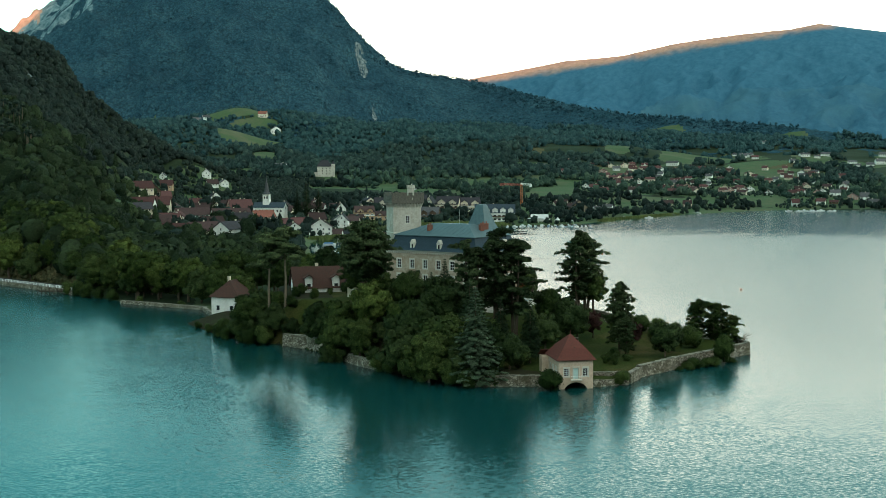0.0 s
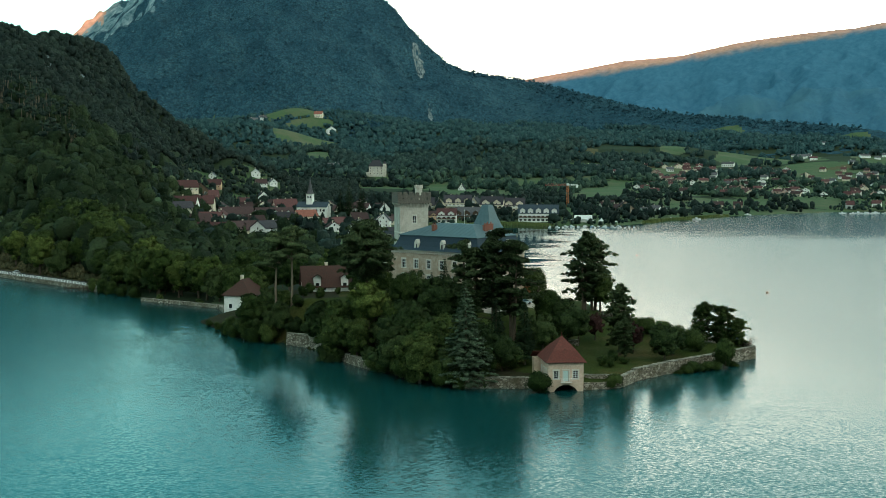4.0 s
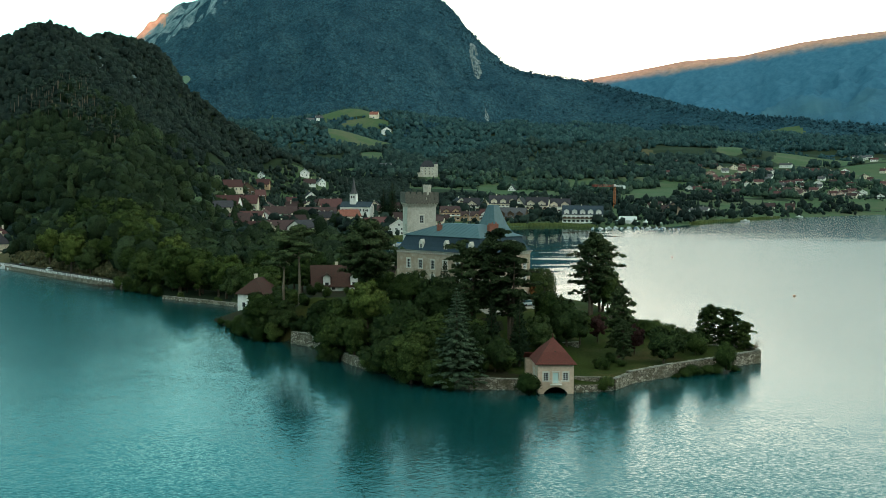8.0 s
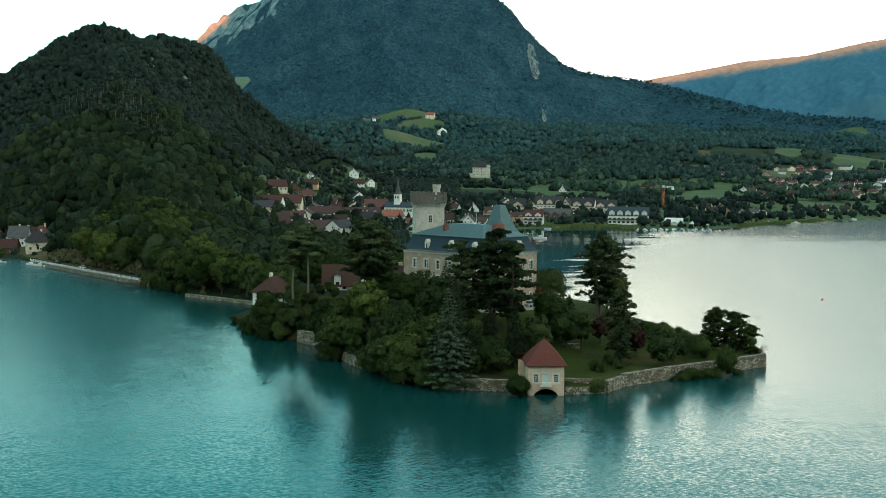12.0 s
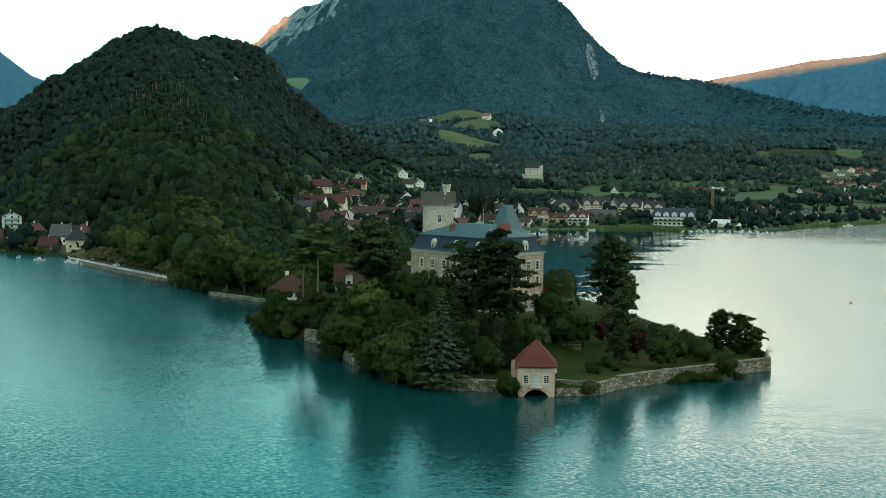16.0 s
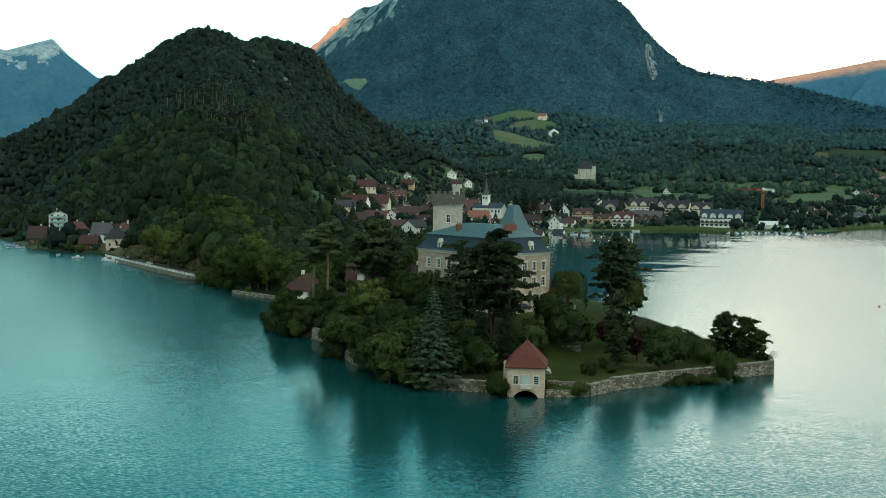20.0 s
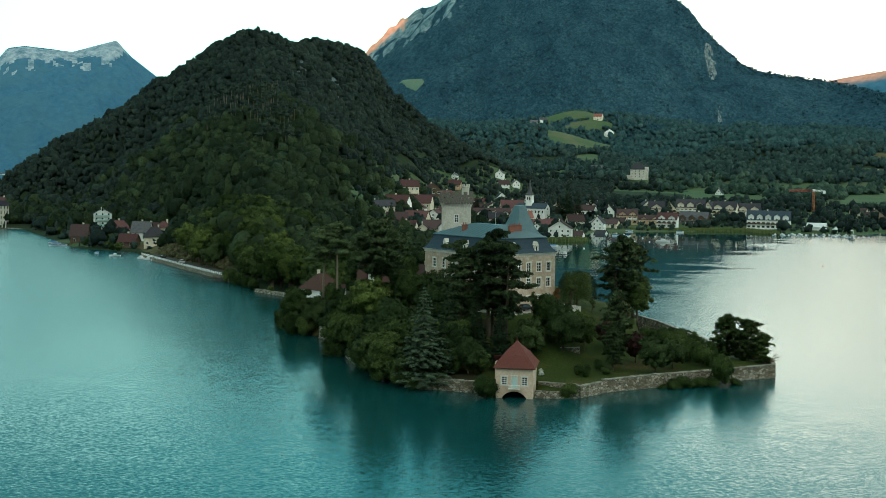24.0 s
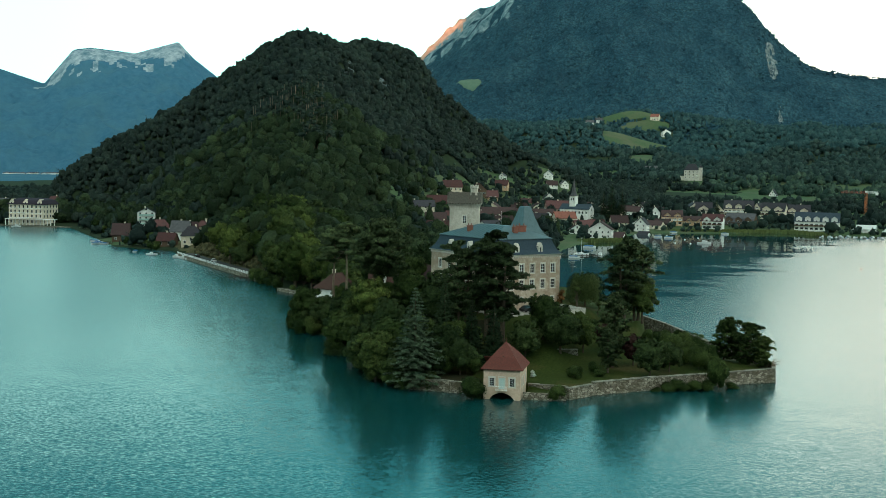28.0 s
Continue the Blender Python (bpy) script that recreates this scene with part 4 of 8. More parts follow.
def scatter(n, a0, a1, d0, d1):
    """n spots between two bearings and two distances, evenly over the ground."""
    a = np.radians(rng.uniform(a0, a1, n))
    d = np.sqrt(rng.uniform(d0 * d0, d1 * d1, n))
    return np.sin(a) * d, np.cos(a) * d


def spaced(x, y, cell):
    """Keep one spot in each square of the given size, so that crowns stand side by side."""
    key = np.floor(x / cell).astype(int) * 100003 + np.floor(y / cell).astype(int)
    keep = np.zeros(len(x), bool)
    keep[np.unique(key, return_index=True)[1]] = True
    return keep


def wooded(x, y, low=2.0, grow=5.0):
    return (land_height(x, y) > low) & ~in_ovals(x, y, FIELDS, grow) & ~rocky(x, y)


# Hill leaves: darkest tone lifted and blued, a painted touch of haze.
M_WOOD = foliage("hill_wood_leaves", (0.0125, 0.0220, 0.0200), (0.0230, 0.0370, 0.0300), (0.040, 0.060, 0.044), 0.38, 0.02, 0.8, 1.2)
M_SHORE_WOOD = foliage("shore_wood_leaves", (0.0052, 0.0115, 0.0062), (0.0160, 0.0295, 0.0135), (0.036, 0.058, 0.025), 0.45, 0.05, 1.1, 1.3)
M_VALLEY = foliage("valley_leaves", (0.0072, 0.0150, 0.0140), (0.022, 0.039, 0.033), (0.041, 0.066, 0.049), 0.50, 0.05, 0.9, 0.6)
M_BANK = foliage("bank_scrub_leaves", (0.018, 0.022, 0.011), (0.048, 0.050, 0.024), (0.088, 0.080, 0.040), 0.6, 0.12, 1.4, 0.3)
# These four leaf colours carry distance haze, paler and bluer farther out.
M_PLAIN = foliage("hazy_plain_leaves", (0.0095, 0.0210, 0.0185), (0.0255, 0.0460, 0.0370), (0.054, 0.083, 0.058), 0.50, 0.03, 0.5, 1.6)
M_WOOD_LOW = foliage("hazy_lower_slope_leaves", (0.0080, 0.0175, 0.0180), (0.0190, 0.0360, 0.0345), (0.037, 0.061, 0.052), 0.5, 0.02, 0.5, 1.2)
M_WOOD_MID = foliage("hazy_slope_leaves", (0.0100, 0.0250, 0.0310), (0.0205, 0.0440, 0.0500), (0.035, 0.065, 0.064), 0.45, 0.012, 0.4, 1.5)
M_WOOD_FAR = foliage("hazy_far_leaves", (0.0135, 0.0430, 0.0640), (0.0215, 0.0610, 0.0870), (0.032, 0.080, 0.104), 0.35, 0.006, 0.2, 3.0)
def clear_of_homes(x, y):
    """Trees keep off the houses and out of the strip between each house and the lake."""
    ok = np.ones(len(x), bool)
    for hx, hy, w, *_ in ALL_HOMES + [(-16, 917, 26), (96, 1722, 30), (-377, 742, 34), (-275, 691, 22), (-270, 676, 18), (-191, 566, 12), (-395, 742, 30), (226, 1060, 8)]:
        d = math.hypot(hx, hy)
        u, v = hx / d, hy / d
        lim = (34 if w == 22 else 13 + 0.008 * d) if hx < -150 else (70 if w == 30 else 6 + 0.005 * d)
        along_view, across = (hx - x) * u + (hy - y) * v, np.abs((x - hx) * v - (y - hy) * u)
        ok &= ~((across < w / 2 + 3.0) & (along_view > -9) & (along_view < lim))
    return ok


THIN = [(-42, 612, 22, 46, 0), (-218, 832, 13, 12, 12), (-196, 790, 10, 12, 12), (-236, 880, 10, 12, 12), (-190, 552, 20, 22, 0), (-171, 728, 9, 15, 12), (-250, 872, 8, 14, 12), (-262, 905, 6, 12, 12)]
ROADSIDE = [(-148, 487, 60, 12, -52)]
x, y = scatter(120000, -33, 2, 420, 1650)
k = wooded(x, y, 2.5) & clear_of_homes(x, y) & ((home_dist(x, y) > np.where(x < -380, 16, 46)) | (rng.random(len(x)) < 0.07)) & (~in_ovals(x, y, VILLAGE_GROUND) | (rng.random(len(x)) < 0.06)) & ~in_ovals(x, y, THIN, 0, 0.3) & ~in_ovals(x, y, ROADSIDE, 0, 0.1) & ((hill_dist(x, y) < 330) | (land_height(x, y) > 14))
verge = 880 + 110 * wave_noise(x, y, 83, 3, 70)
near = k & (np.hypot(x, y) < verge)
near &= spaced(np.where(near, x, 9e5), y, 5.0)
k &= (np.hypot(x, y) >= verge)
k &= spaced(np.where(k, x, 9e5), y, 4.3)
wood("shore_woods", x[near], y[near], 100, 3.6, 0.36, M_SHORE_WOOD, "dense leafy woods on the hill foot above the lake road", 0.15)
wood("hill_woods", x[k], y[k], 8, 2.7, 0.45, M_WOOD, "dense dark green mixed woods on the steep hill", 0.12, LOW_DOME, 0.28)
# gardens and copses between the houses
x, y = scatter(17000, -33, 33, 560, 1750)
copse = wave_noise(x, y, 51, 3, 130)
k = wooded(x, y, 1.3, 2.0) & clear_of_homes(x, y) & ((np.hypot(x, y) < 1200) & (rng.random(len(x)) < 0.45) | (copse > -0.62) & (x < 260) | (copse > 0.12)) & ~((hill_dist(x, y) < 330) & (land_height(x, y) > 14)) & ~in_ovals(x, y, THIN, 0, 0.3) & ~in_ovals(x, y, ROADSIDE, 0, 0.1)
k &= (home_dist(x, y) > 55) | (rng.random(len(x)) < 0.55)
k &= ~in_ovals(x, y, VILLAGE_GROUND) | (rng.random(len(x)) < 0.6)
plain = k & (np.hypot(x, y) > 1330 + 120 * copse) & (x > 120)
k &= ~plain
wood("valley_woods", x[k], y[k], 12, 3.0, 0.5, M_VALLEY, "garden trees, hedges and copses round the village houses", 0.12, LOW_DOME, 0.4)
wood("plain_woods", x[plain], y[plain], 8, 3.8, 0.7, M_PLAIN, "copses and garden trees on the plain across the bay", 0.12, LOW_DOME, 0.4)
# scrub on the dry bank behind the lake road
f, side = rng.random(2600), rng.uniform(8.6, 18.0, 2600)
x, y = -181 + 76 * f + 0.80 * side, 525 - 100 * f + 0.60 * side
wood("bank_scrub", x, y, 8, 0.75, 0.22, M_BANK, "dry brown-green scrub on the bank behind the lake road", 0.0, LOW_DOME, 0.5)
# low shrubs and hedges close round the houses
x, y = scatter(26000, -33, 33, 570, 1750)
free = np.ones(len(x), bool)
for hx, hy, w, *_ in ALL_HOMES:
    free &= np.hypot(x - hx, y - hy) > max(w, 7.0) * 0.62 + 0.5
k = wooded(x, y, 1.2, -2.0) & free & (home_dist(x, y) < 38) & (wave_noise(x, y, 63, 2, 26) > -0.4)
wood("garden_shrubs", x[k], y[k], 6, 1.5, 0.42, M_VALLEY, "low garden shrubs and hedges between the houses", 0.1, LOW_DOME)
x, y = scatter(42000, -26, 33, 1700, 3100)
copse = wave_noise(x, y, 57, 3, 220)
k = wooded(x, y, 3.0, 3.0) & clear_of_homes(x, y) & (np.hypot(x, y) < 2950 + 350 * wave_noise(x, y, 58, 3, 260)) & ((copse > -0.45 + 0.75 * smooth(400, 700, x)) | (land_height(x, y) > 110 - 20 * smooth(400, 700, x)))
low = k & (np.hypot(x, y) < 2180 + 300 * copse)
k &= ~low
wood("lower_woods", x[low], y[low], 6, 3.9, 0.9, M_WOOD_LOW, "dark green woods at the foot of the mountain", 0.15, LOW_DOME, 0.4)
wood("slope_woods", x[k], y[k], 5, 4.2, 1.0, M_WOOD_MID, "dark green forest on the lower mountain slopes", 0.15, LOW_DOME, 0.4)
x, y = scatter(60000, -18, 27, 2650, 4600)
ridge = np.minimum(along(x, y, MOUNT_R)[0], along(x, y, MOUNT_L)[0])
k = wooded(x, y, 60.0, 3.0) & ((ridge < 60) | (np.hypot(x, y) < 3000) | (rng.random(len(x)) < 0.12)) & (ridge < 1500) & (x > -430 + 170 * wave_noise(x, y, 41, 3, 150)) & (ridge < along(x, y, FAR_R)[0]) & (ridge < along(x, y, FAR_L)[0])
wood("mountain_woods", x[k], y[k], 3, 2.4, 1.1, M_WOOD_FAR, "dark forest on the high mountain, blued by painted haze", 0.2, LOW_DOME, 0.4)

# ---- the mountain wall on the camera's side of the lake, which still hides the sun ----
# Out of view; crest heights are chosen by where sunlight should land.
WALL = [(-4800, 1250), (-3300, 1160), (-2600, 1130), (-2450, 1090), (-2330, 1035), (-2190, 1130), (-2100, 1290), (-1500, 1350), (-1100, 1210), (-900, 1010), (-705, 936), (-569, 958), (-190, 1034),
        (40, 1052), (264, 1094), (482, 1116), (693, 1126), (795, 1140), (1030, 1096), (2200, 1030), (4800, 900)]
bm = bmesh.new()
rows_up = []
for y0, f in ((-1700, 0.0), (-1900, 0.3), (-2250, 0.72), (-2500, 1.0), (-2900, 0.6), (-3600, 0.0)):
    rows_up.append([bm.verts.new((wx, y0, wz * f - 4)) for wx, wz in WALL])
for lo, hi in zip(rows_up, rows_up[1:]):
    for i in range(len(WALL) - 1):
        bm.faces.new((lo[i], lo[i + 1], hi[i + 1], hi[i]))
tagged(link_mesh("backdrop", bm, M_FOREST), "high wooded mountain wall across the lake", "mountain", kind="structure")

# ---- the island: banks, lawn, garden walls ----
ISLE = [(-51, 306), (-45, 294), (-34, 289), (-24, 264.5), (-18.5, 249.5), (-4, 226.5), (5, 225), (14.9, 223.6), (15.4, 219.4), (22.8, 219.4), (23.2, 221.2), (31, 222.4),
        (35.5, 229), (46.5, 237), (60, 246), (72.5, 253.8), (72.8, 259), (62, 283), (51, 301), (42, 318), (30, 335), (5, 350), (-40, 356), (-62, 335)]


def isle_height(x, y):
    x, y = np.asarray(x, float), np.asarray(y, float)
    land, edge = inside(x, y, ISLE)
    right = smooth(22, 34, x)
    rise = smooth(236, 270, y) * (1 - right) + smooth(246, 296, y) * right * 0.72
    h = 2.75 + 8.45 * rise
    west = smooth(-30, -42, x)
    h = h * (1 - west) + west * np.minimum(h, 4.2)
    h = np.where(x > 45, np.minimum(h, 2.75 + 0.16 * np.maximum(edge - 2, 0)), h)
    h += 0.25 * wave_noise(x, y, 31, 3, 18) * smooth(2, 12, edge) * (1 - smooth(9.5, 10.8, h))
    low_terrace = smooth(23, 23.6, x) * smooth(34.5, 33, x) * smooth(227.5, 226.5, y)
    h = h * (1 - low_terrace) + 1.8 * low_terrace
    bank = np.where(x < 1.5, np.clip(edge / 9, 0, 1) ** 0.8, 1.0)
    bank = np.where((y > 265) & (x > 0), np.clip(edge / 3.5, 0, 1), bank)
    h = 0.15 + (h - 0.15) * bank
    court = smooth(6, 2.5, np.maximum(np.abs(((x - 10.1) * 0.719 + (y - 271.4) * 0.695) - 10.5) - 12, np.abs(((y - 271.4) * 0.719 - (x - 10.1) * 0.695) - 14) - 15)) * (1 - west)
    h = h * (1 - court) + 11.2 * court * bank + h * court * (1 - bank)
    h = np.where((x > 15.8) & (x < 22.6) & (y < 226.5), -1.2, h)   # the berth under the boathouse
    return np.where(land, h, -np.minimum(0.8 + edge * 0.35, 6))


def isle_at(x, y):
    return float(isle_height(np.array([x]), np.array([y]))[0])


def lawn_material():
    m, n, l, b = nodes("lawn")
    g = n.new("ShaderNodeNewGeometry")
    fine = noise_node(n, l, g.outputs["Position"], 2.5, 6)
    big = noise_node(n, l, g.outputs["Position"], 0.09, 4)
    a = ramp_node(n, [(0.3, (0.016, 0.027, 0.006)), (0.7, (0.040, 0.055, 0.013))])
    dry = ramp_node(n, [(0.3, (0.042, 0.040, 0.014)), (0.7, (0.088, 0.074, 0.029))])
    l.new(fine.outputs["Fac"], a.inputs[0])
    l.new(fine.outputs["Fac"], dry.inputs[0])
    f = ramp_node(n, [(0.50, (0, 0, 0)), (0.66, (1, 1, 1))])
    l.new(big.outputs["Fac"], f.inputs[0])
    l.new(mix_node(n, l, "MIX", f.outputs[0], a.outputs[0], dry.outputs[0]), b.inputs["Base Color"])
    b.inputs["Roughness"].default_value, b.inputs["Specular IOR Level"].default_value = 0.95, 0.05
    bp = n.new("ShaderNodeBump")
    bp.inputs["Strength"].default_value, bp.inputs["Distance"].default_value = 0.6, 0.1
    l.new(fine.outputs["Fac"], bp.inputs["Height"])
    l.new(bp.outputs[0], b.inputs["Normal"])
    return m


M_LAWN = lawn_material()
M_GRAVEL = surface("pale_gravel", (0.22, 0.21, 0.185), (0.40, 0.38, 0.34), 3, 0.95, 0.4, (0.16, 0.155, 0.13), 0.2)
M_EARTH = surface("leaf_litter", (0.010, 0.010, 0.005), (0.034, 0.029, 0.015), 1.5, 0.95, 0.5, (0.025, 0.034, 0.014), 0.2)
sx, sy = np.arange(-70, 80.1, 1.2), np.arange(212, 362.1, 1.2)
ix, iy = np.meshgrid(sx, sy, indexing="ij")
iz = isle_height(ix, iy)
ni, nj = ix.shape
a, c = np.meshgrid(np.arange(ni - 1), np.arange(nj - 1), indexing="ij")
iq = np.stack([a * nj + c, (a + 1) * nj + c, (a + 1) * nj + c + 1, a * nj + c + 1], -1).reshape(-1, 4)
fx, fy, fz = (v.ravel()[iq].mean(1) for v in (ix, iy, iz))
court_x, court_y = (fx - 10.1) * 0.719 + (fy - 271.4) * 0.695, (fy - 271.4) * 0.719 - (fx - 10.1) * 0.695
kind = np.zeros(len(iq), int)
kind[(fx < 8 + 6 * np.sin(fy * 0.2)) & (fy < 262) | (fx < -22) & (fy > 300) | (fz < 0.6)] = 2
kind[(fx > 14.5) & (fx < 33) & (fy < 228)] = 0
kind[(fz > 10.6) & (np.abs(court_x - 10.5) < 14.5) & (np.abs(court_y - 12) < 20)] = 1
island = raw_mesh("island_ground", np.stack([ix, iy, iz], -1).reshape(-1, 3), iq, [M_LAWN, M_GRAVEL, M_EARTH], mats=kind)
for p in island.data.polygons:
    p.use_smooth = True
tagged(island, "grassy island with wooded banks and gravel forecourt", "ground", kind="structure")


def garden_wall(name, pts, tops, thick=0.7, foot=-1.5, cap=True, label=""):
    """A rubble wall along a line: an uneven core and a row of coping stones."""
    wall = thing(name, pose(0, 0, 0), label or "weathered grey rubble stone lake wall with coping", "stone wall", "garden walls")
    bm = bmesh.new()
    path, top = [], []
    for (p, q), (za, zb) in zip(zip(pts, pts[1:]), zip(tops, tops[1:])):
        n = max(1, int(math.dist(p, q) / 1.0))
        for k in range(n):
            path.append((p[0] + (q[0] - p[0]) * k / n, p[1] + (q[1] - p[1]) * k / n))
            top.append(za + (zb - za) * k / n)
    path.append(pts[-1]), top.append(tops[-1])
    rings = []
    for k, (p, z) in enumerate(zip(path, top)):
        q0, q1 = path[max(k - 1, 0)], path[min(k + 1, len(path) - 1)]
        d = Vector((q1[0] - q0[0], q1[1] - q0[1], 0)).normalized()
        s = Vector((-d.y, d.x, 0))
        w = thick / 2
        cols = []
        for side, hs in ((-1, np.linspace(foot, z, 6)), (1, np.linspace(z, foot, 6))):
            for zz in hs:
                bulge = random.uniform(-0.05, 0.07) + 0.05 * (z - zz)
                cols.append(Vector((p[0], p[1], zz + random.uniform(-0.03, 0.03))) + s * side * (w + bulge))
        rings.append(cols)
    vs = [[bm.verts.new(v) for v in r] for r in rings]
    for r0, r1 in zip(vs, vs[1:]):
        for i in range(len(r0)):
            bm.faces.new((r0[i], r0[(i + 1) % len(r0)], r1[(i + 1) % len(r0)], r1[i]))
    bm.faces.new(vs[0][::-1]), bm.faces.new(vs[-1])
    bmesh.ops.recalc_face_normals(bm, faces=bm.faces[:])
    part("masonry", bm, M_STONE, wall)
    if cap:
        for (p, q), (z0, z1) in zip(zip(path, path[1:]), zip(top, top[1:])):
            L = math.dist(p, q)
            m = Matrix.Translation(((p[0] + q[0]) / 2, (p[1] + q[1]) / 2, (z0 + z1) / 2 + 0.02)) @ Matrix.Rotation(math.atan2(q[1] - p[1], q[0] - p[0]), 4, "Z") @ Matrix.Diagonal((L * 0.97, thick * random.uniform(1.05, 1.3), random.uniform(0.8, 1.25), 1))
            share("coping_stone", COPING, wall, m)
    return wall


_cs = boxed(-0.5, 0.5, -0.5, 0.5, 0, 0.16, 0.035)
COPING = bpy.data.meshes.new("coping_stone")
_cs.to_mesh(COPING)
_cs.free()
COPING.materials.append(surface("coping_stone", (0.15, 0.142, 0.12), (0.32, 0.305, 0.265), 1.5, 0.95, 0.6, (0.085, 0.085, 0.065), 0.4, spread=0.3))
garden_wall("lake_wall", [(-1, 225.4), (6, 224.6), (15, 223.3)], [2.7, 2.9, 2.9])
garden_wall("lake_wall", [(23.1, 220.6), (27, 221.2), (31.2, 222.3)], [2.15, 2.1, 1.95], cap=False, label="low crumbling rubble wall at the water")
garden_wall("terrace_wall", [(23.4, 227.3), (28, 226.6), (31, 225.6), (31.6, 223.2)], [2.6, 2.6, 2.7, 2.8], 0.5, 0.0, label="low stone terrace wall beside the boathouse lawn")
garden_wall("lake_wall", [(31.4, 222.6), (35.8, 228.6)], [2.9, 2.9], 0.9)
garden_wall("lake_wall", [(35.9, 229.0), (46.5, 236.8), (60, 245.6), (72.6, 253.6)], [3.2, 3.3, 3.3, 3.5], 0.9)
garden_wall("lake_wall", [(72.6, 254.2), (73.0, 259.5), (68, 270), (61, 283), (50.5, 301), (42, 318)], [3.5, 3.5, 3.6, 4.2, 6.0, 6.5], 0.7)
garden_wall("bank_wall", [(-35.5, 288.3), (-30, 282), (-26, 272)], [3.6, 3.9, 3.5], 0.9, label="old rubble retaining wall under the pines")
garden_wall("bank_wall", [(-23.5, 264), (-20, 254.5), (-17, 248.5)], [2.5, 2.7, 2.4], 0.9, label="old rubble retaining wall half hidden by trees")
garden_wall("terrace_wall", [(-36, 312), (-31, 300), (-26, 291)], [8.5, 9.5, 9.8], 0.6, 4.0, label="broken stone terrace wall below the cottage")
garden_wall("terrace_wall", [(21, 262), (27, 264.5), (33, 269)], [9.0, 8.4, 8.0], 0.6, 3.0, label="retaining wall below the gravel forecourt")
garden_wall("terrace_wall", [(26, 253), (31, 256)], [5.6, 5.4], 0.5, 2.5, label="short dry stone wall on the lawn")

# ---- building kit ----
M_PLASTER = surface("old_lime_plaster", (0.31, 0.235, 0.175), (0.54, 0.46, 0.375), 0.55, 0.9, 0.3, (0.28, 0.185, 0.125), 0.35)
M_TOWER = surface("tower_ashlar", (0.40, 0.375, 0.32), (0.60, 0.565, 0.50), 1.2, 0.92, 0.5, (0.34, 0.305, 0.25), 0.2)
M_SLATE = surface("blue_slate", (0.019, 0.034, 0.050), (0.042, 0.066, 0.088), 3.0, 0.6, 0.25, (0.028, 0.048, 0.062), 0.3)
M_COPPER = surface("green_zinc_roof", (0.038, 0.084, 0.100), (0.064, 0.122, 0.140), 0.6, 0.55, 0.1, (0.040, 0.082, 0.095), 0.15)
M_TRIM = surface("pale_dressed_stone", (0.52, 0.49, 0.43), (0.68, 0.65, 0.58), 2.5, 0.9, 0.2)
M_PAINT = surface("white_paint", (0.76, 0.78, 0.77), (0.86, 0.87, 0.85), 3, 0.6, 0.05)
M_BRICK = surface("chimney_brick", (0.16, 0.062, 0.046), (0.27, 0.115, 0.085), 6, 0.9, 0.4)
M_TILE_RED = surface("red_clay_tiles", (0.080, 0.026, 0.022), (0.150, 0.052, 0.043), 5, 0.85, 0.5, (0.075, 0.034, 0.028), 0.6, spread=0.15)
M_BLUE_DOOR = surface("pale_blue_paint", (0.40, 0.56, 0.55), (0.54, 0.70, 0.68), 3, 0.6, 0.05)


def glass():
    m, n, l, b = nodes("window_glass")
    b.inputs["Base Color"].default_value = (0.025, 0.034, 0.040, 1)
    b.inputs["Roughness"].default_value = 0.06
    b.inputs["Specular IOR Level"].default_value = 0.3
    b.inputs["Transmission Weight"].default_value = 0.3
    return m


M_GLASS = glass()
M_DARK_WOOD = surface("dark_timber", (0.03, 0.022, 0.016), (0.075, 0.052, 0.036), 5, 0.8, 0.3)


def pierced(bm, length, z0, z1, holes, thick, arches=()):
    """A wall in the xz plane, its face at y=0 and its back at y=thick, with rectangular holes (x0, x1, z0, z1) through it."""
    xs = sorted({0.0, length, *(v for h in holes for v in h[:2])})
    zs = sorted({z0, z1, *(v for h in holes for v in h[2:])})
    grid = {}

    def vert(x, y, z):
        key = (round(x, 4), y, round(z, 4))
        if key not in grid:
            grid[key] = bm.verts.new((x, y, z))
        return grid[key]

    def open_at(i, k):
        if not (0 <= i < len(xs) - 1 and 0 <= k < len(zs) - 1):
            return True
        cx, cz = (xs[i] + xs[i + 1]) / 2, (zs[k] + zs[k + 1]) / 2
        return any(a < cx < b and c < cz < d for a, b, c, d in holes)

    for i in range(len(xs) - 1):
        for k in range(len(zs) - 1):
            if open_at(i, k):
                continue
            a, b, c, d = xs[i], xs[i + 1], zs[k], zs[k + 1]
            bm.faces.new((vert(a, 0, c), vert(b, 0, c), vert(b, 0, d), vert(a, 0, d)))
            bm.faces.new((vert(b, thick, c), vert(a, thick, c), vert(a, thick, d), vert(b, thick, d)))
            for (di, dk), (p, q) in {(-1, 0): ((a, d), (a, c)), (1, 0): ((b, c), (b, d)), (0, -1): ((a, c), (b, c)), (0, 1): ((b, d), (a, d))}.items():
                if open_at(i + di, k + dk):
                    bm.faces.new((vert(p[0], 0, p[1]), vert(p[0], thick, p[1]), vert(q[0], thick, q[1]), vert(q[0], 0, q[1])))


def mesh_of(name, bm, material):
    me = bpy.data.meshes.new(name)
    bm.to_mesh(me)
    bm.free()
    me.materials.append(material)
    return me


